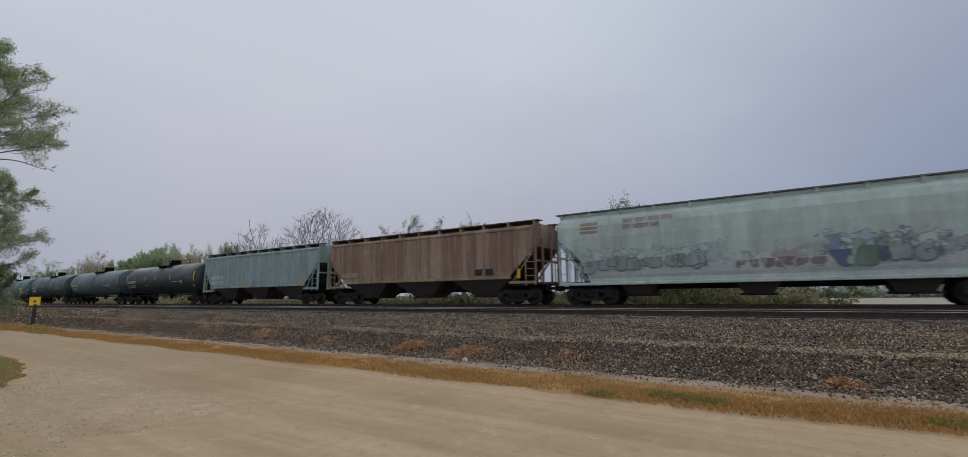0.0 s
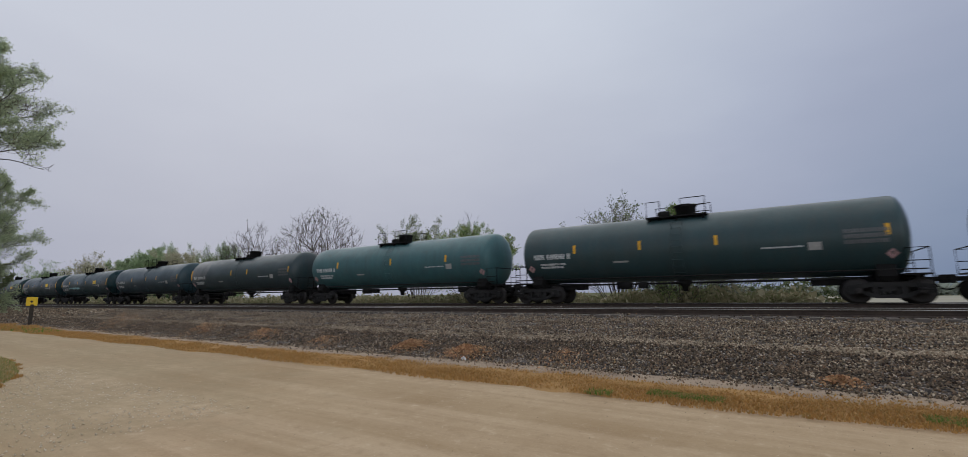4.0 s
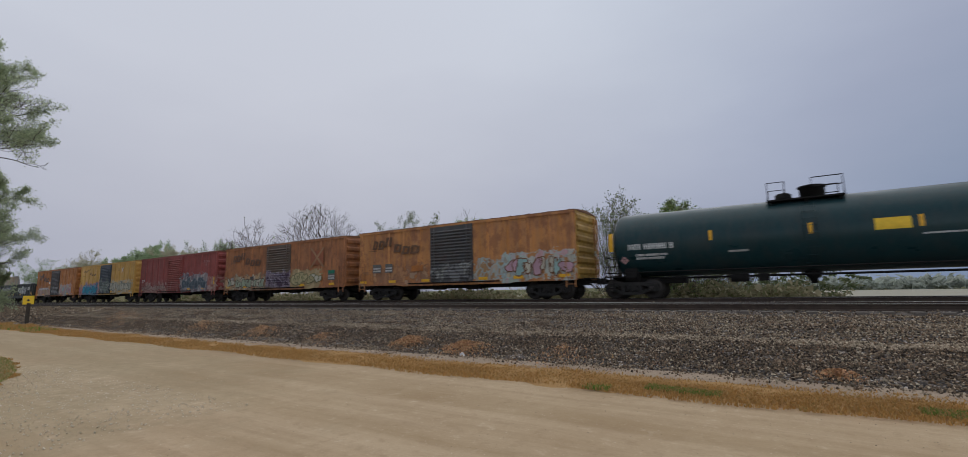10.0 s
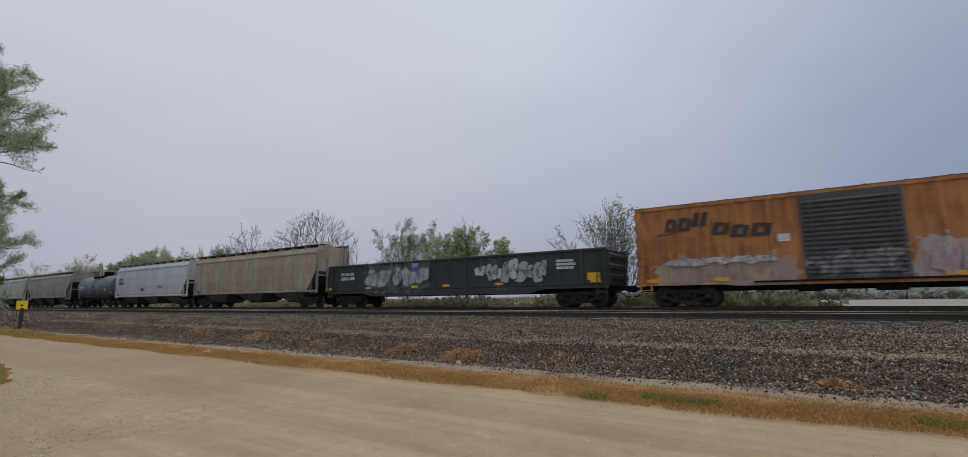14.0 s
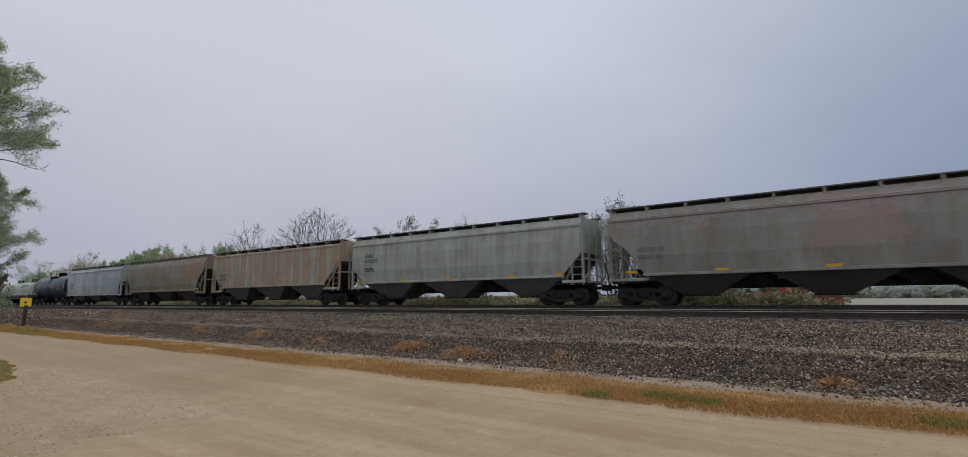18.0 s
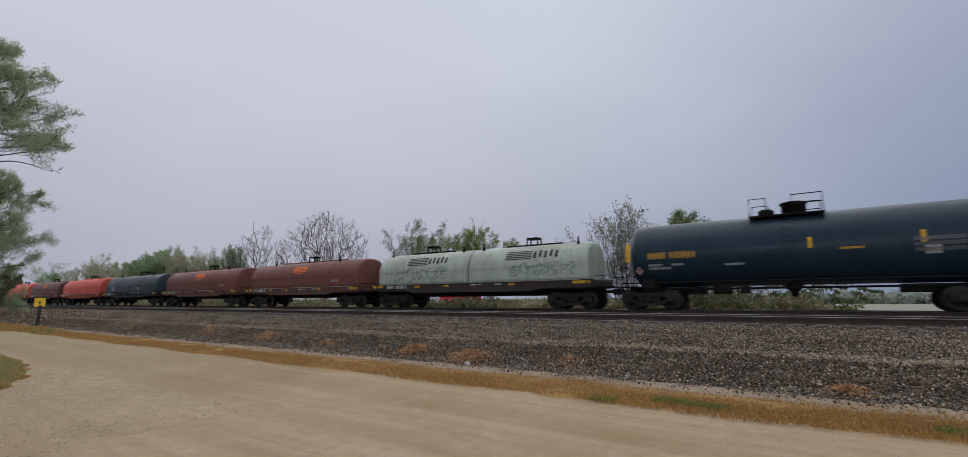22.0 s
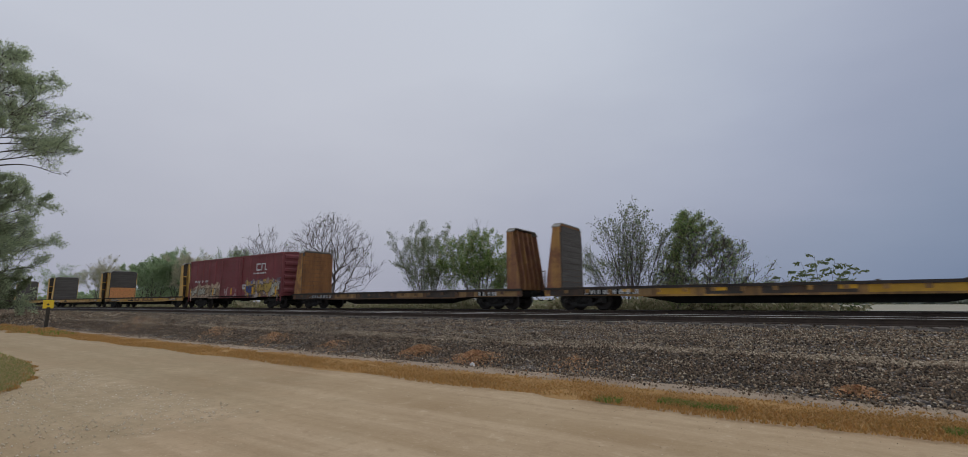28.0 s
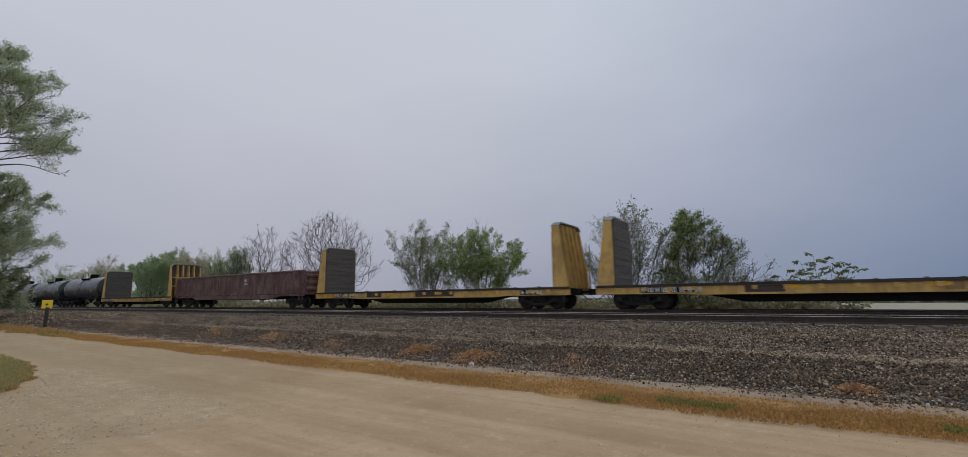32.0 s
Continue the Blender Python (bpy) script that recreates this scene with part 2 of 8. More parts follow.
M["tie"] = two_scale("tie_wood", [(0.11, 0.094, 0.08), (0.15, 0.13, 0.112), (0.04, 0.034, 0.03), (0.22, 0.195, 0.17)], 2.0, 14.0, 0.9, 0.02, 0.2, (0.3, 3, 3))
def road_material():
    """Packed tan gravel: broad pale and dull patches, wheel streaks along the road, reddish and unworn areas, fine grit."""
    m, n, l, b = nodes_of("gravel_road", 0.95, 0.0, 0.12)
    v = place(n, l, (1, 1, 1), False)
    f1 = noise_tex(n, l, v, 0.4, 5.0, 0.6)
    f3 = noise_tex(n, l, v, 4.0, 5.0, 0.7)
    ruts = noise_tex(n, l, place(n, l, (0.05, 1.0, 1.0), False), 1.0, 4.0, 0.6)
    lines = noise_tex(n, l, place(n, l, (0.12, 2.6, 1.0), False), 2.2, 5.0, 0.7)
    grit = noise_tex(n, l, v, 30.0, 4.0, 0.75)
    c = blend(n, l, ramp(n, l, f1, [(0.34, 0.0), (0.66, 1.0)]), (0.327, 0.228, 0.128), (0.415, 0.307, 0.186))
    c = blend(n, l, ramp(n, l, ruts, [(0.4, 0.0), (0.66, 0.5)]), c, (0.6, 0.46, 0.31))
    c = blend(n, l, ramp(n, l, lines, [(0.5, 0.0), (0.7, 0.32)]), c, (0.287, 0.201, 0.115))
    c = blend(n, l, ramp(n, l, noise_tex(n, l, v, 0.22, 3.0, 0.5), [(0.54, 0.0), (0.68, 0.35)]), c, (0.375, 0.228, 0.130))
    c = blend(n, l, ramp(n, l, f3, [(0.3, 0.45), (0.48, 0.0)]), c, (0.279, 0.192, 0.108))
    c = blend(n, l, ramp(n, l, f3, [(0.58, 0.0), (0.72, 0.35)]), c, (0.62, 0.5, 0.36))
    c = blend(n, l, ramp(n, l, grit, [(0.3, 0.4), (0.44, 0.0)]), c, (0.29, 0.2, 0.12))
    c = blend(n, l, ramp(n, l, grit, [(0.6, 0.0), (0.72, 0.4)]), c, (0.7, 0.57, 0.42))
    # loose unworn gravel away from the wheel tracks, darker and greener
    sp = n.new("ShaderNodeSeparateXYZ")
    l.new(v, sp.inputs[0])
    far = math_node(n, l, "ADD", math_node(n, l, "MULTIPLY", sp.outputs[0], -0.06), math_node(n, l, "MULTIPLY", sp.outputs[1], -0.07))
    far = math_node(n, l, "ADD", far, math_node(n, l, "MULTIPLY", math_node(n, l, "SUBTRACT", noise_tex(n, l, v, 0.7, 6.0, 0.7), 0.5), 1.1))
    c = blend(n, l, math_node(n, l, "MULTIPLY", ramp(n, l, far, [(0.05, 0.0), (0.4, 0.8)]), ramp(n, l, f3, [(0.35, 1.0), (0.65, 0.4)])), c, (0.3, 0.235, 0.14))
    l.new(c, b.inputs["Base Color"])
    add_bump(n, l, b, f3, 0.6, 0.03)
    return m


M["road"] = road_material()
def ballast_material():
    """A bed of crushed stones: cells of one tone each, dark gaps between, dusty patches."""
    m, n, l, b = nodes_of("ballast_bed", 0.92, 0.0, 0.2)
    v = place(n, l, (1, 1, 1), False)
    cell = n.new("ShaderNodeTexVoronoi")
    cell.inputs["Scale"].default_value = 21.0
    l.new(v, cell.inputs["Vector"])
    sep = n.new("ShaderNodeSeparateColor")
    l.new(cell.outputs["Color"], sep.inputs[0])
    c = ramp(n, l, sep.outputs[0], [(0.0, (0.035, 0.029, 0.025)), (0.3, (0.11, 0.09, 0.076)), (0.55, (0.165, 0.13, 0.105)), (0.78, (0.22, 0.186, 0.156)), (0.93, (0.34, 0.295, 0.255)), (1.0, (0.66, 0.6, 0.54))])
    gap = ramp(n, l, cell.outputs["Distance"], [(0.36, 0.0), (0.62, 0.85)])
    c = blend(n, l, gap, c, (0.012, 0.01, 0.009))
    broad = noise_tex(n, l, place(n, l, (0.3, 1.0, 1.0), False), 0.9, 5.0, 0.6)
    c = blend(n, l, ramp(n, l, broad, [(0.5, 0.0), (0.68, 0.5)]), c, (0.2, 0.172, 0.15))
    c = blend(n, l, ramp(n, l, broad, [(0.32, 0.5), (0.46, 0.0)]), c, (0.045, 0.037, 0.032))
    l.new(c, b.inputs["Base Color"])
    bp = n.new("ShaderNodeBump")
    bp.invert = True
    bp.inputs["Strength"].default_value, bp.inputs["Distance"].default_value = 0.8, 0.03
    l.new(cell.outputs["Distance"], bp.inputs["Height"])
    l.new(bp.outputs[0], b.inputs["Normal"])
    return m


M["ballast"] = ballast_material()
M["dirt"] = two_scale("toe_dirt", [(0.28, 0.21, 0.15), (0.36, 0.28, 0.2), (0.12, 0.09, 0.065), (0.5, 0.42, 0.33)], 1.4, 24.0, 0.95, 0.03, 0.1)
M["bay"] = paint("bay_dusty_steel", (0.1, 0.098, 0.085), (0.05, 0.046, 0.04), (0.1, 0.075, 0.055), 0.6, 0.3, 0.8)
M["bay_dark"] = paint("bay_dark_steel", (0.05, 0.042, 0.036), (0.03, 0.026, 0.024), (0.1, 0.065, 0.045), 0.6, 0.3, 0.85)
M["roof_rust"] = paint("rusty_roof_walk", (0.13, 0.085, 0.07), (0.06, 0.045, 0.04), (0.16, 0.08, 0.05), 0.5, 0.4, 0.8)
# grime colour, darkened for the shade under overhangs and boards
M["grime_shade"] = paint("grimy_shaded_sheet", (0.045, 0.045, 0.042), (0.025, 0.022, 0.02), (0.1, 0.06, 0.04), 0.6, 0.25, 0.85)
M["highway"] = two_scale("highway_concrete", [(0.3, 0.29, 0.28), (0.34, 0.33, 0.32), (0.22, 0.22, 0.21), (0.4, 0.39, 0.38)], 0.2, 3.0, 0.9, 0.01, 0.2)
M["truck_red"] = paint("trailer_red", (0.55, 0.02, 0.03), (0.3, 0.04, 0.04), dirty=0.15, rusty=0.0, rough=0.4)
M["truck_white"] = paint("cab_white", (0.7, 0.71, 0.72), (0.4, 0.4, 0.4), dirty=0.2, rusty=0.0, rough=0.35)
M["glass"] = plain("cab_glass", (0.02, 0.025, 0.03), 0.08, 0.0)
M["ground"] = two_scale("field_ground", [(0.13, 0.115, 0.06), (0.09, 0.11, 0.035), (0.06, 0.05, 0.03), (0.24, 0.19, 0.11)], 0.12, 6.0, 0.95, 0.04, 0.1)
M["verge"] = two_scale("verge_turf", [(0.4, 0.24, 0.1), (0.34, 0.2, 0.08), (0.17, 0.11, 0.055), (0.5, 0.35, 0.18)], 0.8, 22.0, 0.95, 0.03, 0.1)
M["field"] = two_scale("pale_field", [(0.34, 0.31, 0.25), (0.3, 0.29, 0.22), (0.2, 0.19, 0.15), (0.4, 0.37, 0.3)], 0.05, 1.5, 0.95, 0.05, 0.1)
M["stone"] = island("ballast_stones", [(0.039, 0.029, 0.020), (0.117, 0.087, 0.058), (0.236, 0.175, 0.117), (0.079, 0.058, 0.039), (0.195, 0.119, 0.070), (0.170, 0.127, 0.085), (0.501, 0.415, 0.302), (0.104, 0.080, 0.055), (0.339, 0.257, 0.174)])
M["pebble"] = island("road_pebbles", [(0.22, 0.17, 0.11), (0.4, 0.31, 0.2), (0.48, 0.38, 0.26), (0.56, 0.45, 0.32)])
M["pebble_pale"] = island("pale_gravel", [(0.52, 0.43, 0.31), (0.58, 0.49, 0.37), (0.46, 0.37, 0.26), (0.64, 0.55, 0.43), (0.5, 0.41, 0.3)])
M["dry_grass"] = island("dry_grass", [(0.45, 0.25, 0.085), (0.35, 0.2, 0.07), (0.52, 0.33, 0.145), (0.31, 0.205, 0.07), (0.47, 0.26, 0.08)], 0.8, 0.2, 0.4)
M["green_grass"] = island("green_grass", [(0.125, 0.209, 0.0385), (0.188, 0.257, 0.055), (0.25, 0.257, 0.077), (0.375, 0.257, 0.11)], 0.8, 0.2, 0.4)
M["lawn_blade"] = island("lawn_blades", [(0.256, 0.256, 0.091), (0.317, 0.305, 0.116), (0.464, 0.354, 0.183), (0.268, 0.281, 0.098), (0.512, 0.366, 0.195)], 0.8, 0.2, 0.4)
M["rust_pile"] = island("rusty_leaves", [(0.44, 0.22, 0.11), (0.55, 0.33, 0.18), (0.36, 0.18, 0.09), (0.56, 0.38, 0.2), (0.26, 0.14, 0.08)])
M["stone_dark"] = island("dark_ballast", [(0.033, 0.024, 0.019), (0.081, 0.061, 0.043), (0.146, 0.108, 0.074), (0.057, 0.043, 0.030), (0.212, 0.144, 0.093)])
M["stone_pale"] = island("dusty_lit_ballast", [(0.239, 0.188, 0.129), (0.360, 0.288, 0.204), (0.156, 0.122, 0.083), (0.503, 0.410, 0.297)])
M["bark"] = plain("bark", (0.1, 0.082, 0.07), 0.95, 0.0, 8.0, 0.4, 0.02)
M["leaf"] = island("leaves_green", [(0.122, 0.195, 0.060), (0.190, 0.283, 0.086), (0.259, 0.344, 0.122), (0.345, 0.344, 0.156)], 0.8, 0.2, 0.5)
M["leaf_mid"] = island("leaves_dull_green", [(0.132, 0.166, 0.080), (0.190, 0.234, 0.116), (0.248, 0.262, 0.147)], 0.8, 0.2, 0.5)
M["leaf_willow"] = island("leaves_willow", [(0.299, 0.352, 0.218), (0.402, 0.462, 0.285), (0.483, 0.539, 0.342), (0.333, 0.385, 0.237)], 0.8, 0.2, 0.62)
M["leaf_pale"] = island("leaves_pale", [(0.38, 0.38, 0.24), (0.44, 0.42, 0.29), (0.4, 0.36, 0.27)], 0.8, 0.2, 0.5)
# haze of the distance is mixed into both far leaf colours
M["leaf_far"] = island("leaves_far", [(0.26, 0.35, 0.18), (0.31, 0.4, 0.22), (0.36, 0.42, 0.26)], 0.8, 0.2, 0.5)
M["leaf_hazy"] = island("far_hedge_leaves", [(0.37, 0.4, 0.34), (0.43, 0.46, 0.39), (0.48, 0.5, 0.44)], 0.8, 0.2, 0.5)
M["weed"] = island("weeds", [(0.32, 0.28, 0.165), (0.41, 0.36, 0.23), (0.22, 0.235, 0.11), (0.48, 0.42, 0.28), (0.19, 0.2, 0.09)], 0.8, 0.2, 0.45)
M["post"] = plain("creosoted_post", (0.05, 0.04, 0.03), 0.9, 0.0, 9.0, 0.4)
M["sign"] = plain("yellow_sign", (0.75, 0.5, 0.02), 0.5, 0.0, 6.0, 0.12)
M["lawn"] = two_scale("lawn_turf", [(0.270, 0.250, 0.095), (0.351, 0.311, 0.128), (0.135, 0.128, 0.061), (0.486, 0.378, 0.203)], 0.9, 16.0, 0.95, 0.03, 0.1)
M["litter"] = plain("white_litter", (0.75, 0.75, 0.75), 0.6)


# ---- mesh helpers ----
class Shape:
    """Vertices and faces of one mesh."""

    def __init__(self):
        self.v, self.f, self.s = [], [], []

    def add(self, verts, faces, smooth=False):
        o = len(self.v)
        self.v += [tuple(p) for p in verts]
        self.f += [tuple(i + o for i in f) for f in faces]
        self.s += [smooth] * len(faces)
        return self

    def box(self, x0, x1, y0, y1, z0, z1, c=0.0):
        """A block; c rounds its upright and lying edges off by a chamfer."""
        if c <= 0:
            v = [(x, y, z) for x in (x0, x1) for y in (y0, y1) for z in (z0, z1)]
            return self.add(v, [(0, 1, 3, 2), (4, 6, 7, 5), (0, 4, 5, 1), (2, 3, 7, 6), (0, 2, 6, 4), (1, 5, 7, 3)])
        v = []
        for sx, X in ((1, x0), (-1, x1)):
            for sy, Y in ((1, y0), (-1, y1)):
                for sz, Z in ((1, z0), (-1, z1)):
                    v += [(X, Y + sy * c, Z + sz * c), (X + sx * c, Y, Z + sz * c), (X + sx * c, Y + sy * c, Z)]
        k = lambda a, b, d, e: (a * 4 + b * 2 + d) * 3 + e
        f = []
        for a in (0, 1):
            q = [k(a, 0, 0, 0), k(a, 0, 1, 0), k(a, 1, 1, 0), k(a, 1, 0, 0)]
            f.append(q if a == 0 else q[::-1])
            q = [k(0, a, 0, 1), k(1, a, 0, 1), k(1, a, 1, 1), k(0, a, 1, 1)]
            f.append(q if a == 0 else q[::-1])
            q = [k(0, 0, a, 2), k(0, 1, a, 2), k(1, 1, a, 2), k(1, 0, a, 2)]
            f.append(q if a == 0 else q[::-1])
        for a in (0, 1):
            for b in (0, 1):
                f.append([k(a, b, 0, 0), k(a, b, 1, 0), k(a, b, 1, 1), k(a, b, 0, 1)])
                f.append([k(a, 0, b, 0), k(a, 1, b, 0), k(a, 1, b, 2), k(a, 0, b, 2)])
                f.append([k(0, a, b, 1), k(1, a, b, 1), k(1, a, b, 2), k(0, a, b, 2)])
                for d in (0, 1):
                    f.append([k(a, b, d, 0), k(a, b, d, 1), k(a, b, d, 2)])
        return self.add(v, f)

    def prism(self, pts, axis, a, b, smooth=False):
        """A polygon drawn out along an axis from a to b; pts are the other two coordinates in x, y, z order."""
        put = {"x": lambda p, t: (t, p[0], p[1]), "y": lambda p, t: (p[0], t, p[1]), "z": lambda p, t: (p[0], p[1], t)}[axis]
        k = len(pts)
        v = [put(p, a) for p in pts] + [put(p, b) for p in pts]
        f = [(i, (i + 1) % k, k + (i + 1) % k, k + i) for i in range(k)]
        self.add(v, f, smooth)
        return self.add(v, [tuple(range(k))[::-1], tuple(range(k, 2 * k))])

    def tube(self, pts, r, n=6, r2=None):
        """A round bar along pts."""
        pts = [Vector(p) for p in pts]
        rings = []
        for i, p in enumerate(pts):
            d = (pts[min(i + 1, len(pts) - 1)] - pts[max(i - 1, 0)]).normalized()
            u = d.cross(Vector((0, 0, 1)))
            u = (u if u.length > 0.01 else d.cross(Vector((1, 0, 0)))).normalized()
            w = d.cross(u)
            rad = r if r2 is None else r + (r2 - r) * i / (len(pts) - 1)
            rings += [p + (u * math.cos(6.2832 * j / n) + w * math.sin(6.2832 * j / n)) * rad for j in range(n)]
        f = [(i * n + j, i * n + (j + 1) % n, (i + 1) * n + (j + 1) % n, (i + 1) * n + j) for i in range(len(pts) - 1) for j in range(n)]
        f += [tuple(range(n))[::-1], tuple(range((len(pts) - 1) * n, len(pts) * n))]
        return self.add(rings, f, n > 5)

    def lathe(self, prof, n, cy=0.0, cz=0.0, axis="x"):
        """Rings of radius r at x, for (x, r) in prof, round an axis along x or y."""
        put = {"x": lambda x, c, s: (x, cy + c, cz + s), "y": lambda x, c, s: (cy + c, x, cz + s)}[axis]
        v = [put(x, r * math.cos(6.28319 * j / n), r * math.sin(6.28319 * j / n)) for x, r in prof for j in range(n)]
        k = len(prof)
        self.add(v, [(i * n + j, i * n + (j + 1) % n, (i + 1) * n + (j + 1) % n, (i + 1) * n + j) for i in range(k - 1) for j in range(n)], True)
        o = len(self.v) - len(v)
        self.f += [tuple(o + j for j in range(n))[::-1], tuple(o + (k - 1) * n + j for j in range(n))]
        self.s += [False, False]
        return self

    def loft(self, rings, closed_ends=True, smooth=False):
        k = len(rings[0])
        v = [p for r in rings for p in r]
        f = [(i * k + j, i * k + (j + 1) % k, (i + 1) * k + (j + 1) % k, (i + 1) * k + j) for i in range(len(rings) - 1) for j in range(k)]
        self.add(v, f, smooth)
        if closed_ends:
            o = len(self.v) - len(v)
            self.f += [tuple(o + j for j in range(k))[::-1], tuple(o + (len(rings) - 1) * k + j for j in range(k))]
            self.s += [False, False]
        return self

    def mesh(self, name, material):
        me = bpy.data.meshes.new(name)
        me.from_pydata(self.v, [], self.f)
        me.polygons.foreach_set("use_smooth", self.s)
        me.materials.append(material)
        bm = bmesh.new()
        bm.from_mesh(me)
        bmesh.ops.recalc_face_normals(bm, faces=bm.faces)
        bm.to_mesh(me)
        bm.free()
        return me


def part(name, shape, material, parent, label="", at=None, kind=""):
    """Links a shape, or a ready mesh, as one mesh object under a thing or part."""
    me = shape.mesh(name, material) if isinstance(shape, Shape) else shape
    ob = new(name, me)
    if parent is not None:
        ob.parent = parent
    if at is not None:
        ob.matrix_basis = at
    return tagged(ob, label, kind=kind)


KEPT = {}


def keep(key, make, name, material):
    """A mesh that is made once and shared."""
    if key not in KEPT:
        KEPT[key] = make().mesh(name, material)
    return KEPT[key]


def stuff_mesh(name, verts, faces, material):
    me = bpy.data.meshes.new(name)
    me.from_pydata(verts, [], faces)
    me.materials.append(material)
    return me


# ---- setting ----
BANK = [(8.6, -1.04), (9.1, -1.0), (9.5, -0.92), (10.7, -0.6), (11.6, -0.555), (13.0, -0.42), (14.3, -0.31), (14.9, -0.285), (15.25, -0.2),
        (24.7, -0.195), (26.4, -0.85), (28.2, -1.4)]


def bank_z(y):
    return np.interp(y, [p[0] for p in BANK], [p[1] for p in BANK])


def steps(*runs):
    out = []
    for a, b, d in runs:
        out += list(np.arange(a, b, d))
    return out + [runs[-1][1]]


def swell(x, y, rough, scale):
    """Low waves of the ground."""
    return rough * (noise.noise(Vector((x * scale, y * scale, 3.1))) + 0.5 * noise.noise(Vector((x * scale * 3.3, y * scale * 3.3, 7.7))))


def sheet(name, xs, ys, zf, material, label, rough=0.0, scale=1.0, edge=None):
    """A ground sheet over a grid of xs and ys, height zf(y), with low waves; edge(x, y) may move a row."""
    v, f = [], []
    for x in xs:
        for y in ys:
            yy = edge(x, y) if edge else y
            z = float(zf(y))
            if rough:
                z += swell(x, yy, rough, scale)
            v.append((x, yy, z))
    k = len(ys)
    f = [(i * k + j, (i + 1) * k + j, (i + 1) * k + j + 1, i * k + j + 1) for i in range(len(xs) - 1) for j in range(k - 1)]
    ob = new(name, stuff_mesh(name, v, f, material))
    ob.data.polygons.foreach_set("use_smooth", [True] * len(f))
    return tagged(ob, label, kind="structure")


def wavy(x, y):
    return y + 0.3 * noise.noise(Vector((x * 0.5, y, 0.0))) + 0.2 * noise.noise(Vector((x * 1.6, y, 5.0))) + 0.12 * noise.noise(Vector((x * 4.5, y, 9.0)))


sheet("ground", steps((-3000, 3000, 500)), [-3000, -300, -40, 6.5, 9.2, 10, 28, 34, 50, 70, 84, 96, 200, 400, 3000],
      lambda y: np.interp(y, [-3000, 9.2, 10, 28, 34, 70, 3000], [-1.1, -1.1, -1.45, -1.45, -1.5, -2.7, -2.75]), M["ground"], "flat dull green and straw coloured open ground")
sheet("road", steps((-400, -40, 12), (-40, 14, 0.5), (14, 80, 6)), [-40, -20, -10, -5, -2, 0, 1, 2, 3, 4, 5, 5.8, 6.4, 7.0, 7.7],
      lambda y: np.interp(y, [-40, 1.0, 4.0, 7.7], [-1.02, -1.0, -0.985, -1.02]), M["road"], "pale tan gravel road beside the tracks", 0.018, 0.6)
sheet("verge", steps((-400, -45, 10), (-45, 14, 0.3), (14, 80, 6)), [7.0, 7.15, 7.3, 7.5, 7.8, 8.1, 8.5, 8.8],
      lambda y: np.interp(y, [7.0, 7.32, 8.2, 8.8], [-1.06, -0.985, -0.965, -1.02]), M["verge"], "strip of dry orange grass along the road", 0.025, 1.1, wavy)
sheet("toe_dirt", steps((-400, -45, 10), (-45, 14, 0.4), (14, 80, 6)), [7.9, 8.2, 8.5, 8.9, 9.3], lambda y: np.interp(y, [7.9, 8.25, 8.8, 9.3], [-1.05, -0.975, -0.965, -1.0]),
      M["dirt"], "bare grey-brown dirt at the foot of the ballast", 0.02, 1.3, wavy)
sheet("ballast", steps((-700, -60, 16), (-60, 14, 0.25), (14, 160, 10)), steps((8.6, 15.4, 0.2), (15.4, 24.0, 1.0), (24.0, 28.2, 0.6)),
      bank_z, M["ballast"], "dark grey crushed stone ballast bank", 0.065, 1.1, lambda x, y: wavy(x, y) if y < 9.1 else y)
sheet("highway", steps((-900, 900, 100)), [84.0, 90, 96.0], lambda y: -2.66, M["highway"], "pale concrete highway beyond the tracks")
sheet("pale_field", steps((-800, 1500, 100)), [104, 120, 180, 250], lambda y: -2.68, M["field"], "pale dry field beyond the tracks")

# lawn beside the road
def lawn_edge(x):
    return 1.9 + 1.7 * (1 - np.exp(-(-11.5 - x) * 0.36))


lawn = [(x, float(lawn_edge(x)) - 0.4 + 0.4 * noise.noise(Vector((x * 0.8, 0, 0)))) for x in (-10.6 - 0.7 * i for i in range(40))]
sh = Shape()
sh.v = [(x, y, -0.955) for x, y in lawn] + [(x * 1.0, -30.0 + 0.2 * i, -0.955) for i, (x, y) in enumerate(lawn)]
sh.f = [(i, i + 1, 41 + i, 40 + i) for i in range(39)]
sh.s = [False] * 39
tagged(part("lawn", sh, M["lawn"], None), "patch of short green grass beside the gravel road", kind="structure")


# ---- tracks ----
def rail_shape():
    p = [(-0.075, -0.18), (0.075, -0.18), (0.075, -0.165), (0.012, -0.14), (0.012, -0.045), (0.036, -0.035), (0.036, -0.006),
         (-0.036, -0.006), (-0.036, -0.035), (-0.012, -0.045), (-0.012, -0.14), (-0.075, -0.165)]
    return Shape().prism(p, "x", -760, 160)


def head_shape():
    return Shape().prism([(-0.036, -0.0058), (0.036, -0.0058), (0.03, 0.0), (-0.03, 0.0)], "x", -760, 160)


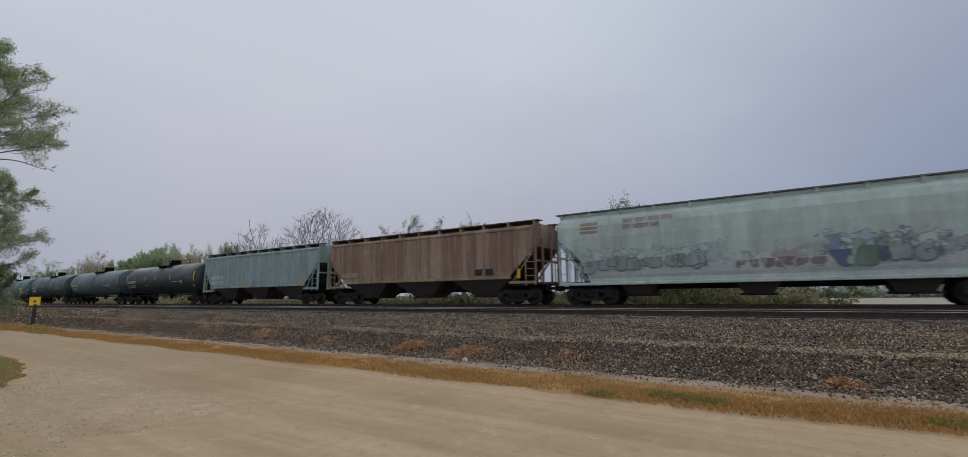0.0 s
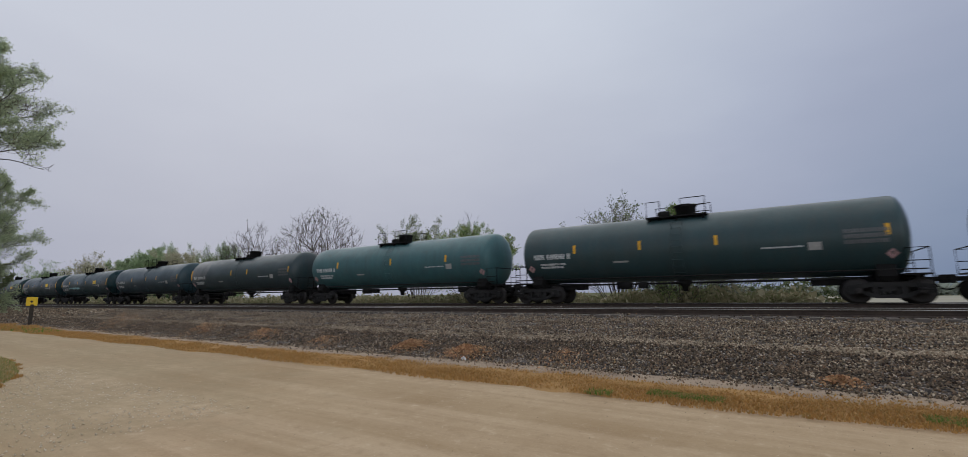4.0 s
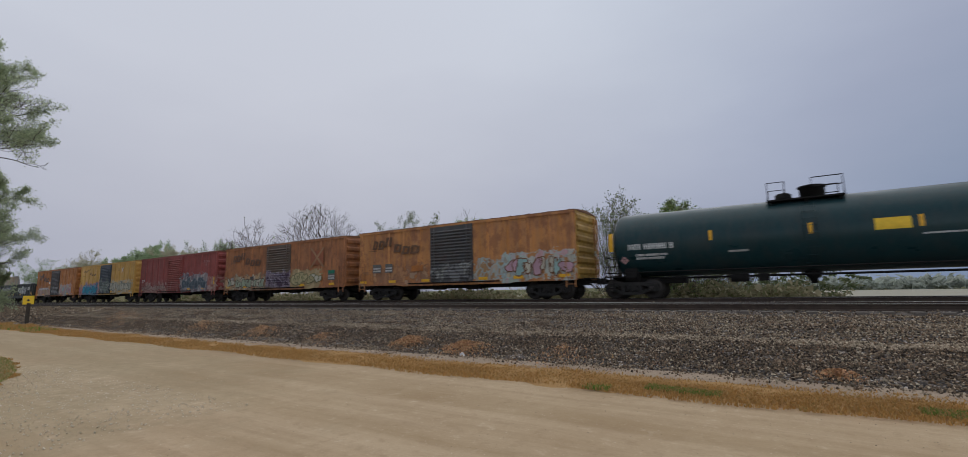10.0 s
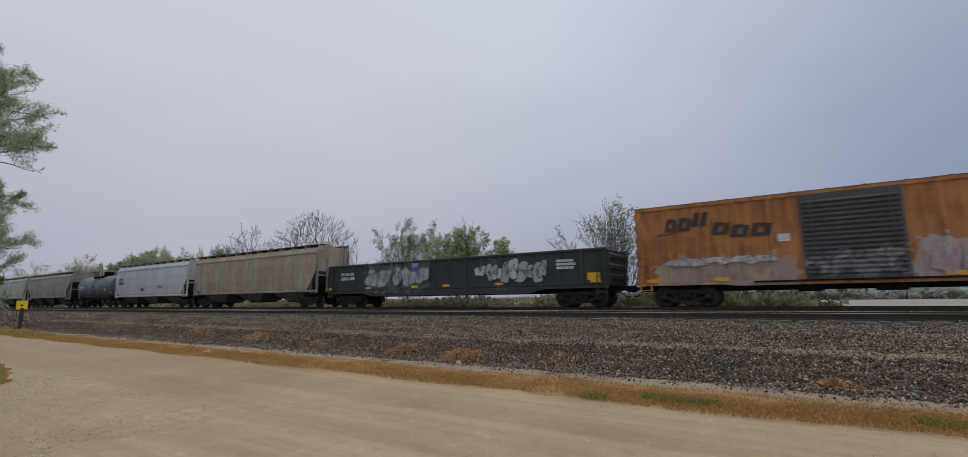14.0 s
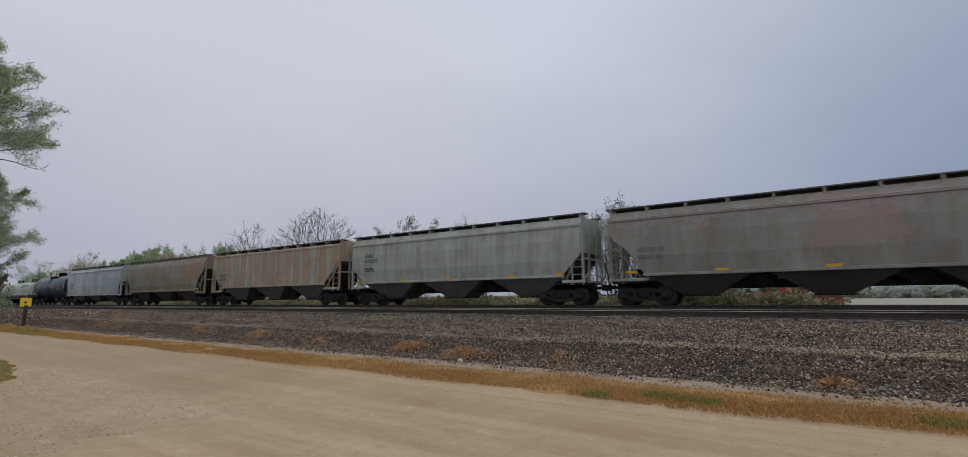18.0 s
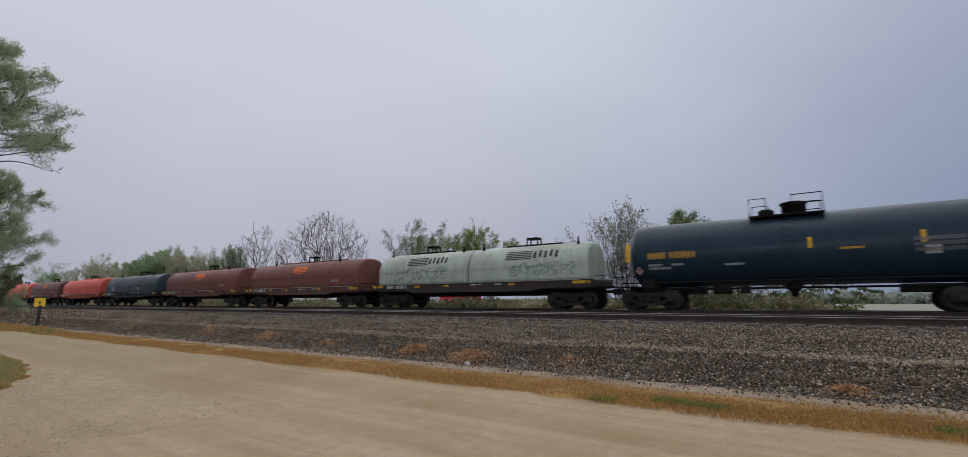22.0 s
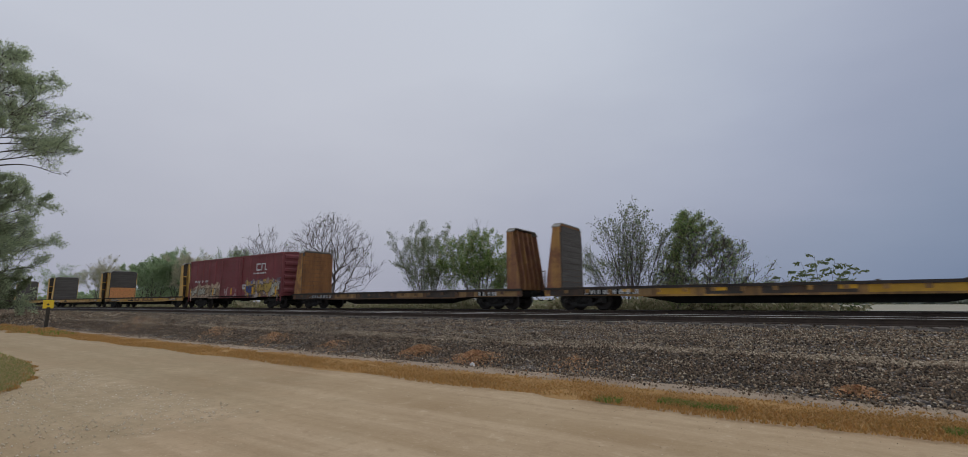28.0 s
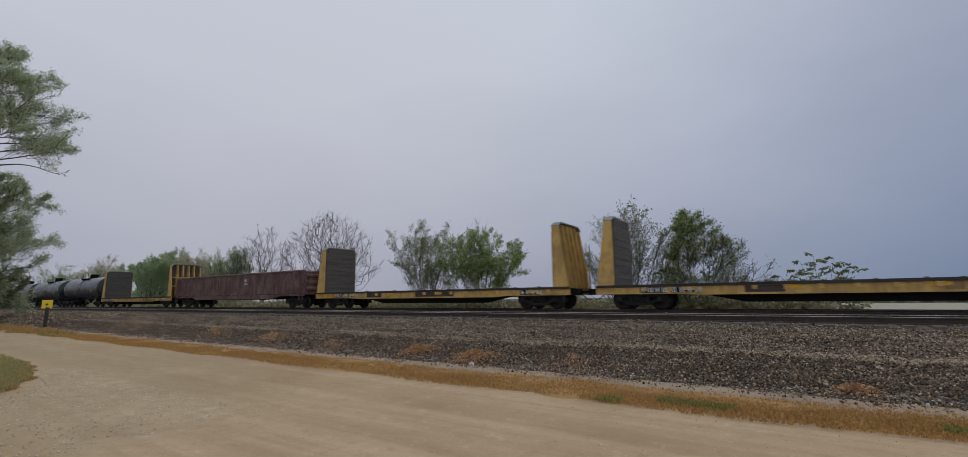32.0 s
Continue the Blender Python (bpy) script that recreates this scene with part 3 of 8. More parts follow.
def track(y, label, x0, x1):
    t = new("railway_track")
    t.location = (0, y, 0)
    tagged(t, label, "railway track", "tracks", "structure")
    for s in (-1, 1):
        r = part("rail", keep("rail", rail_shape, "rail", M["rail"]), None, t, "", pose(0, s * 0.753, 0))
        part("rail_head", keep("head", head_shape, "rail_head", M["rail_head"]), None, r, "polished steel running surface")
    rnd = random.Random(int(y * 10))
    me = keep("tie", lambda: Shape().box(-0.115, 0.115, -1.3, 1.3, -0.36, -0.182, 0.012), "tie", M["tie"])
    x = x0
    while x < x1:
        part("tie", me, None, t, "", pose(x, rnd.uniform(-0.06, 0.06), rnd.uniform(-0.012, 0.004), 0, 0, rnd.uniform(-1.2, 1.2)))
        x += 0.53
    return t


track(NEAR_Y, "empty near track with polished rails on wooden ties", -70, 9)
track(TRAIN_Y, "far track that carries the freight train", -40, 9)


# ---- stones, grass and litter ----
def scatter_stones(name, n, xs, ys, zf, size, material, label, seed, bias=1.6, patchy=0.0):
    """Loose stones of six corners each; patchy: they lie in clumps."""
    rs = np.random.RandomState(seed)
    x = xs[1] - (xs[1] - xs[0]) * rs.rand(n) ** bias
    y = ys[0] + (ys[1] - ys[0]) * rs.rand(n)
    if patchy:
        there = np.array([noise.noise(Vector((a * 0.55, b * 1.3, seed))) + 0.4 * noise.noise(Vector((a * 2.1, b * 3.0, seed + 7))) > patchy for a, b in zip(x, y)])
        x, y = x[there], y[there]
        n = len(x)
    z = zf(y)
    if name == "ballast_stones":
        z = z + np.array([swell(a, b, 0.065, 1.1) for a, b in zip(x, y)])
    s = size[0] + (size[1] - size[0]) * rs.rand(n) ** 1.5
    base = np.array([(1, 0, 0), (-1, 0, 0), (0, 1, 0), (0, -1, 0), (0, 0, 1), (0, 0, -1)], float)
    d = base[None] * (0.55 + 0.6 * rs.rand(n, 6, 1)) + 0.28 * (rs.rand(n, 6, 3) - 0.5)
    a = rs.rand(n) * 6.283
    ca, sa = np.cos(a), np.sin(a)
    px = d[:, :, 0] * ca[:, None] - d[:, :, 1] * sa[:, None]
    py = d[:, :, 0] * sa[:, None] + d[:, :, 1] * ca[:, None]
    v = np.stack([px * s[:, None] + x[:, None], py * s[:, None] + y[:, None], d[:, :, 2] * s[:, None] * 0.9 + (z + s * 0.4)[:, None]], 2).reshape(-1, 3)
    tri = np.array([(0, 2, 4), (2, 1, 4), (1, 3, 4), (3, 0, 4), (2, 0, 5), (1, 2, 5), (3, 1, 5), (0, 3, 5)])
    f = (np.arange(n)[:, None, None] * 6 + tri[None]).reshape(-1, 3)
    return tagged(new(name, stuff_mesh(name, v.tolist(), f.tolist(), material)), label, name.replace("_", " "), kind="stuff")


scatter_stones("ballast_stones", 105000, (-42, 8), (8.75, 15.1), bank_z, (0.013, 0.036), M["stone"], "loose crushed ballast stones, dark grey to brown", 3)
scatter_stones("ballast_stones", 16000, (-95, -42), (9.0, 15.1), bank_z, (0.04, 0.09), M["stone"], "loose crushed ballast stones far along the bank", 4, 1.0)
scatter_stones("ballast_stones", 5000, (-42, 9), (15.0, 22.0), lambda y: bank_z(y) + 0.005, (0.02, 0.05), M["stone"], "crushed stones between the rails", 5)
scatter_stones("ballast_stones", 5200, (-40, 8), (8.55, 9.35), lambda y: -0.965 + 0 * y, (0.01, 0.034), M["stone"], "stray ballast stones on the dirt", 7)
scatter_stones("ballast_stones", 34000, (-42, 8), (9.45, 10.75), bank_z, (0.015, 0.036), M["stone_dark"], "coarse dark stones on the lower slope of the ballast", 8)
scatter_stones("ballast_stones", 20000, (-42, 8), (10.7, 11.35), bank_z, (0.012, 0.032), M["stone_pale"], "dusty pale stones on the ballast bench", 9)
# pale and dark clumps paint the light and shade of the bank's swells
scatter_stones("ballast_stones", 42000, (-42, 8), (9.6, 14.2), lambda y: bank_z(y) + 0.012, (0.01, 0.026), M["stone_pale"], "clumps of paler stones that stand for lit swells of the ballast", 10, 1.6, 0.12)
scatter_stones("ballast_stones", 42000, (-42, 8), (9.3, 14.0), lambda y: bank_z(y) + 0.012, (0.015, 0.034), M["stone_dark"], "clumps of darker stones that stand for shaded hollows of the ballast", 11, 1.6, 0.14)
scatter_stones("road_pebbles", 2600, (-15, -6.5), (0.9, 3.9), lambda y: -0.992 + 0 * y, (0.008, 0.02), M["pebble_pale"], "loose pale gravel spilled beside the lawn", 71, 1.0)
scatter_stones("road_pebbles", 150, (-22, 5), (1.4, 7.2), lambda y: -0.988 + 0 * y, (0.004, 0.01), M["pebble"], "scattered dark pebbles on the gravel road", 72, 1.4)
scatter_stones("road_pebbles", 9000, (-26, 6), (1.2, 8.9), lambda y: -0.99 + 0 * y, (0.003, 0.009), M["pebble"], "small pale pebbles loose on the gravel road", 6, 2.0)


def scatter_blades(name, n, xs, yf, zf, height, material, label, seed, bias=1.5, lean=0.6, width=0.012):
    """Grass: each blade is a bent strip of two faces."""
    rs = np.random.RandomState(seed)
    x = xs[1] - (xs[1] - xs[0]) * rs.rand(n) ** bias
    y = yf(x, rs.rand(n))
    keepers = np.array([noise.noise(Vector((a * 0.9, b * 1.7, seed))) > -0.5 for a, b in zip(x, y)])
    x, y = x[keepers], y[keepers]
    n = len(x)
    z = zf(x, y)
    h = height[0] + (height[1] - height[0]) * rs.rand(n) ** 1.5
    a = rs.rand(n) * 6.283
    dx, dy = np.cos(a), np.sin(a)
    b = rs.rand(n) * 6.283
    lx, ly = np.cos(b) * h * lean * rs.rand(n), np.sin(b) * h * lean * rs.rand(n)
    w = width * (0.6 + 0.8 * rs.rand(n))
    p = [np.stack([x - dx * w, y - dy * w, z - 0.01], 1), np.stack([x + dx * w, y + dy * w, z - 0.01], 1),
         np.stack([x + dx * w * 0.7 + lx * 0.4, y + dy * w * 0.7 + ly * 0.4, z + h * 0.6], 1),
         np.stack([x - dx * w * 0.7 + lx * 0.4, y - dy * w * 0.7 + ly * 0.4, z + h * 0.6], 1),
         np.stack([x + lx, y + ly, z + h], 1)]
    v = np.stack(p, 1).reshape(-1, 3)
    i = np.arange(n)[:, None] * 5
    f = (i + np.array([[0, 1, 2, 3]])).tolist() + (i + np.array([[3, 2, 4]])).tolist()
    return tagged(new(name, stuff_mesh(name, v.tolist(), f, material)), label, "grass", kind="stuff")


def strip(lo, hi):
    return lambda x, u: lo + (hi - lo) * (u + 0.15 * np.sin(x * 1.3) + 0.1 * np.sin(x * 3.1 + 1))


flat = lambda x, y: -0.985 + 0 * y
scatter_blades("dry_grass", 120000, (-34, 6), lambda x, u: 7.75 + 0.1 * np.sin(x * 1.3) + 0.36 * np.sqrt(2) * np.tan((u - 0.5) * 2.3) / 1.5, flat, (0.012, 0.05), M["dry_grass"], "dry orange and straw coloured grass on the verge", 11, 1.7, 1.6, 0.011)
scatter_blades("dry_grass", 14000, (-95, -34), strip(6.9, 8.7), flat, (0.04, 0.14), M["dry_grass"], "dry grass far along the verge", 12, 1.0, 1.2, 0.03)
scatter_blades("green_grass", 3600, (-1.95, -0.9), strip(7.38, 7.7), flat, (0.015, 0.05), M["green_grass"], "short green grass in the dry verge", 13, 1.0)
scatter_blades("green_grass", 2800, (1.2, 2.3), strip(7.4, 7.75), flat, (0.015, 0.05), M["green_grass"], "short green grass in the dry verge", 14, 1.0)
scatter_blades("green_grass", 160, (-2.8, -2.4), strip(7.05, 7.3), flat, (0.02, 0.07), M["green_grass"], "small green tuft at the road's edge", 15, 1.0)
scatter_blades("green_grass", 3500, (-80, -30), strip(7.0, 8.2), flat, (0.04, 0.12), M["green_grass"], "greener grass along the far verge", 19, 1.0, 0.8, 0.03)
scatter_blades("green_grass", 42000, (-17.5, -10.4), lambda x, u: lawn_edge(np.minimum(x, -10.7)) + 0.12 * np.sin(x * 5.1) + 0.1 - 2.0 * u ** 0.8, lambda x, y: -0.965 + 0 * y, (0.015, 0.07), M["lawn_blade"],
               "short green grass beside the gravel road", 17, 1.0, 1.0, 0.009)
scatter_blades("dry_grass", 5000, (-17.5, -10.0), lambda x, u: lawn_edge(np.minimum(x, -10.7)) + 0.12 * np.sin(x * 5.1) + 0.2 - 0.5 * u, lambda x, y: -0.975 + 0 * y, (0.01, 0.05), M["dry_grass"],
               "brown dry fringe of the lawn", 18, 1.0, 1.4, 0.01)
scatter_blades("green_grass", 15000, (-26, -10.8), lambda x, u: lawn_edge(x) + 0.2 - 2.3 * u ** 0.9, lambda x, y: -0.965 + 0 * y, (0.02, 0.075), M["lawn_blade"],
               "short green grass beside the gravel road", 16, 1.0, 0.8, 0.014)


def pile(x, y, r, seed, label, n=420):
    """A low heap of rusty dead leaves on the ballast."""
    n = int(n * 2.4)
    rs = np.random.RandomState(seed)
    v, f = [], []
    for i in range(n):
        a, q = rs.rand() * 6.283, abs(rs.randn()) * 0.36
        px, py = x + math.cos(a) * q * r * 1.2, y + math.sin(a) * q * r * 0.9
        pz = float(bank_z(py)) + max(0.0, 0.3 * r * (1 - q * 1.25)) * rs.rand() ** 0.5 + 0.015
        s = 0.012 + 0.02 * rs.rand()
        d1, d2 = rs.randn(3), rs.randn(3)
        d1, d2 = d1 / np.linalg.norm(d1) * s, d2 / np.linalg.norm(d2) * s * 0.8
        c = np.array((px, py, pz))
        v += [tuple(c - d1), tuple(c + d2), tuple(c + d1), tuple(c - d2)]
        f.append((4 * i, 4 * i + 1, 4 * i + 2, 4 * i + 3))
    return tagged(new("leaf_pile", stuff_mesh("leaf_pile", v, f, M["rust_pile"])), label, "leaf pile", "leaf piles", "stuff")


# ---- rolling stock ----
def truck_sideframe():
    s = Shape()
    s.prism([(-1.2, 0.5), (-1.2, 0.66), (-0.5, 0.77), (0.5, 0.77), (1.2, 0.66), (1.2, 0.5), (0.5, 0.6), (-0.5, 0.6)], "y", -0.09, 0.09)
    s.prism([(-1.1, 0.5), (-0.42, 0.19), (0.42, 0.19), (1.1, 0.5), (0.92, 0.53), (0.38, 0.32), (-0.38, 0.32), (-0.92, 0.53)], "y", -0.08, 0.08)
    for a in (-0.46, 0.31):
        s.box(a, a + 0.15, -0.085, 0.085, 0.29, 0.63)
    for a in (-1.2, 0.76):
        s.prism([(a, 0.4), (a, 0.62), (a + 0.44, 0.62), (a + 0.44, 0.4), (a + 0.36, 0.34), (a + 0.08, 0.34)], "y", -0.11, 0.11)
    return s


def wheelset_shape():
    s = Shape()
    prof = [(-1.12, 0.085), (-0.81, 0.085), (-0.8, 0.38), (-0.8, 0.452), (-0.69, 0.457), (-0.67, 0.485), (-0.645, 0.485), (-0.64, 0.4), (-0.68, 0.12), (-0.6, 0.1),
            (0.6, 0.1), (0.68, 0.12), (0.64, 0.4), (0.645, 0.485), (0.67, 0.485), (0.69, 0.457), (0.8, 0.452), (0.8, 0.38), (0.81, 0.085), (1.12, 0.085)]
    s.lathe(prof, 20, 0.0, 0.0, "y")
    for q in (-1, 1):
        s.lathe([(q * 1.1, 0.12), (q * 1.2, 0.12), (q * 1.23, 0.08)], 10, 0.0, 0.0, "y")
        for k in range(3):
            a = k * 2.094
            s.box(math.cos(a) * 0.06 - 0.02, math.cos(a) * 0.06 + 0.02, min(q * 1.22, q * 1.25), max(q * 1.22, q * 1.25), math.sin(a) * 0.06 - 0.02, math.sin(a) * 0.06 + 0.02)
    return s


def spring_shape():
    s = Shape().lathe([(0.33, 0.07), (0.36, 0.085), (0.39, 0.07), (0.42, 0.085), (0.45, 0.07), (0.48, 0.085), (0.52, 0.07)], 8)
    s.v = [(y, z, x) for x, y, z in s.v]
    return s


SPIN = []


def add_truck(car, x):
    bol = keep("bolster", lambda: Shape().box(-0.22, 0.22, -1.1, 1.1, 0.42, 0.7, 0.03).box(-0.35, 0.35, -0.35, 0.35, 0.7, 0.8), "bolster", M["truck"])
    t = part("truck", bol, None, car, "cast steel wheel truck", pose(x, 0, 0))
    for y in (-1.04, 1.04):
        part("sideframe", keep("sideframe", truck_sideframe, "sideframe", M["truck"]), None, t, "", pose(0, y, 0))
        for a in (-0.21, 0.0, 0.21):
            part("spring", keep("spring", spring_shape, "spring", M["truck"]), None, t, "", pose(a, y, 0))
    for a in (-0.88, 0.88):
        SPIN.append(part("wheelset", keep("wheelset", wheelset_shape, "wheelset", M["wheel"]), None, t, "", pose(a, 0, 0.457)))
    return t


def coupler_shape(n):
    s = Shape()
    s.box(-n, 0.0, -0.09, 0.09, 0.77, 0.93, 0.02)
    s.prism([(0.0, -0.16), (0.0, 0.16), (0.2, 0.17), (0.27, 0.05), (0.17, -0.02), (0.2, -0.15), (0.1, -0.2)], "z", 0.7, 1.0)
    return s


def car_base(name, label, category, span, truck_in, sill=True):
    """An empty thing with its trucks, couplers, air hose and centre sill; span is the length between coupling faces."""
    car = new(name)
    tagged(car, label, category)
    half = span / 2
    for s in (-1, 1):
        add_truck(car, s * (half - truck_in))
        m = pose(s * (half - 0.22), 0, 0, 0, 0, 0 if s > 0 else 180)
        c = part("coupler", keep("coupler", lambda: coupler_shape(1.0), "coupler", M["under"]), None, car, "", m)
        part("air_hose", keep("hose", lambda: Shape().tube([(-0.5, -0.35, 0.85), (-0.2, -0.36, 0.7), (0.0, -0.3, 0.5), (0.18, -0.2, 0.48)], 0.03, 6), "air_hose", M["under"]), None, c)
    if sill:
        part("centre_sill", Shape().box(-half + 0.7, half - 0.7, -0.33, 0.33, 0.68, 1.02, 0.03), M["under"], car)
    return car


def decal(s, x0, x1, z0, z1, yf, k=1, out=0.007):
    """A painted patch that lies on the near side, whose half width at height z is yf(z)."""
    zs = [z0 + (z1 - z0) * i / k for i in range(k + 1)]
    v = []
    for z in zs:
        y = -yf(z) - out
        v += [(x0, y, z), (x1, y, z)]
    return s.add(v, [(2 * i, 2 * i + 1, 2 * i + 3, 2 * i + 2) for i in range(k)])


def bars(car, x, z, words, h, yf, material, name="lettering"):
    """Words as plain bars: widths in metres along +x from x, rows going down."""
    s = Shape()
    rnd = random.Random(int(abs(x) * 100 + z * 10))
    for r, row in enumerate(words):
        a = x
        zt = z - r * h * 1.45
        for w in row:
            k = max(1, int(w / (h * 0.6)))
            for j in range(k if w > 0 else 0):
                x0, x1 = a + j * w / k, a + (j + rnd.uniform(0.66, 0.86)) * w / k
                if h > 0.16:
                    t = (x1 - x0) * 0.36
                    decal(s, x0, x0 + t, zt - h, zt, yf, 2)
                    decal(s, x1 - t, x1, zt - h, zt, yf, 2)
                    for q in rnd.choice(((0.0, 0.84), (0.84,), (0.42,), (0.0, 0.42))):
                        decal(s, x0 + t, x1 - t, zt - h * (1 - q), zt - h * (0.84 - q), yf, 1)
                else:
                    decal(s, x0, x1, zt - h, zt, yf, 2)
            a += abs(w) + h * 0.4
    return part(name, s, material, car, "", None, "stuff")


def ribbon(s, pts, width, y):
    """A flat curved band through pts (x, z), facing the near side; it starts at depth y and rises a little, so that it crosses over itself."""
    fine = []
    q = [pts[0]] + pts + [pts[-1]]
    for i in range(1, len(q) - 2):
        for k in range(4):
            t = k / 4
            fine.append(tuple(0.5 * (2 * q[i][c] + (q[i + 1][c] - q[i - 1][c]) * t + (2 * q[i - 1][c] - 5 * q[i][c] + 4 * q[i + 1][c] - q[i + 2][c]) * t * t
                                     + (3 * q[i][c] - q[i - 1][c] - 3 * q[i + 1][c] + q[i + 2][c]) * t ** 3) for c in (0, 1)))
    fine.append(pts[-1])
    v = []
    for i, p in enumerate(fine):
        a, b = fine[max(0, i - 1)], fine[min(len(fine) - 1, i + 1)]
        d = math.hypot(b[0] - a[0], b[1] - a[1]) or 1.0
        nx, nz = -(b[1] - a[1]) / d * width / 2, (b[0] - a[0]) / d * width / 2
        v += [(p[0] + nx, y - 0.0003 * i, p[1] + nz), (p[0] - nx, y - 0.0003 * i, p[1] - nz)]
    s.add(v, [(2 * i, 2 * i + 1, 2 * i + 3, 2 * i + 2) for i in range(len(fine) - 1)])
    for p, lift in ((fine[0], 0.0004), (fine[-1], 0.0006 + 0.0003 * len(fine))):
        s.add([(p[0] + math.cos(k * 0.628) * width / 2, y - lift, p[1] + math.sin(k * 0.628) * width / 2) for k in range(10)], [tuple(range(10))])
    return s


def blob(s, cx, cz, rx, rz, y, rnd, grow=0.0):
    """A lobed flat patch; grow widens it by so many metres."""
    ph = [rnd.uniform(0, 6.283) for _ in range(3)]
    v = [(cx, y, cz)]
    for k in range(28):
        a = k * 6.28319 / 28
        f = 1.0 + 0.2 * math.sin(2 * a + ph[0]) + 0.17 * math.sin(3 * a + ph[1]) + 0.1 * math.sin(5 * a + ph[2])
        sq = 1.0 / max(abs(math.cos(a)), abs(math.sin(a))) ** 0.55
        v.append((cx + math.cos(a) * (rx * f * sq + grow) + (math.sin(a) * rz * 0.15), y, cz + math.sin(a) * (rz * min(1.05, f) * sq * 0.92 + grow)))
    return s.add(v, [(0, k, k % 28 + 1) for k in range(1, 29)])


def graffiti(car, x0, x1, z0, z1, n, fills, line, yf, seed, width=0.3):
    """Sprayed shapes that cannot be read: lobed patches with a rim, each lying partly over the last, cut by short strokes."""
    rnd = random.Random(seed)
    rim, body, cuts = Shape(), [Shape() for _ in fills], Shape()
    n = int(n * 1.9)
    cell, tall = (x1 - x0) / n, z1 - z0
    edge = min(0.09, width * 0.22)
    for i in range(n):
        y = -yf((z0 + z1) / 2) - 0.006 - 0.003 * (i % 5)
        cx, cz = x0 + cell * (i + 0.5 + rnd.uniform(-0.35, 0.35)), z0 + tall * rnd.uniform(0.36, 0.6)
        rx, rz = cell * rnd.uniform(0.3, 0.85), tall * rnd.uniform(0.22, 0.46)
        keep_seed = rnd.random()
        blob(rim, cx, cz, rx, rz, y, random.Random(keep_seed), edge)
        blob(body[rnd.randrange(len(fills))], cx, cz, rx, rz, y - 0.0015, random.Random(keep_seed))
        for _ in range(rnd.randint(1, 3)):
            px, pz = cx + rx * rnd.uniform(-0.6, 0.6), cz + rz * rnd.uniform(-0.5, 0.5)
            pts = [(px, pz), (px + rx * rnd.uniform(-0.3, 0.3), pz + rz * rnd.uniform(0.1, 0.4)), (px + rx * rnd.uniform(-0.4, 0.4), pz + rz * rnd.uniform(0.3, 0.6))]
            ribbon(cuts, pts, edge * rnd.uniform(0.5, 1.1), y - 0.0165)
    part("graffiti_rim", rim, line, car, "", None, "stuff")
    part("graffiti_stroke", cuts, line, car, "", None, "stuff")
    for sp, m in zip(body, fills):
        if sp.f:
            part("graffiti", sp, m, car, "", None, "stuff")


def spray(name, col):
    """Chalky worn spray paint."""
    if name not in bpy.data.materials:
        paint(name, col, tuple(c * 0.55 for c in col), tuple(0.5 * c + 0.04 for c in col), 0.7, 0.5, 0.75)
    return bpy.data.materials[name]


def reflectors(car, xs, z, yf, w=0.11, h=0.42, material=None):
    for x in xs:
        part("reflector", decal(Shape(), x - w / 2, x + w / 2, z - h / 2, z + h / 2, yf, 3), material or M["reflect"], car)


def ladder(car, x, y0, y1, z0, z1, axis="y", material=None, step=0.36):
    """Two stiles and rungs; it lies in the plane across the track (axis y) or along it (axis x, with x then the start and y1 the length)."""
    s = Shape()
    if axis == "y":
        ends = [(x, y0), (x, y1)]
    else:
        ends = [(x, y0), (x + y1, y0)]
    for ex, ey in ends:
        s.box(ex - 0.025, ex + 0.025, ey - 0.025, ey + 0.025, z0, z1)
    z = z0 + 0.15
    while z < z1:
        s.tube([(*ends[0], z), (*ends[1], z)], 0.018, 5)
        z += step
    return part("ladder", s, material or M["under"], car)


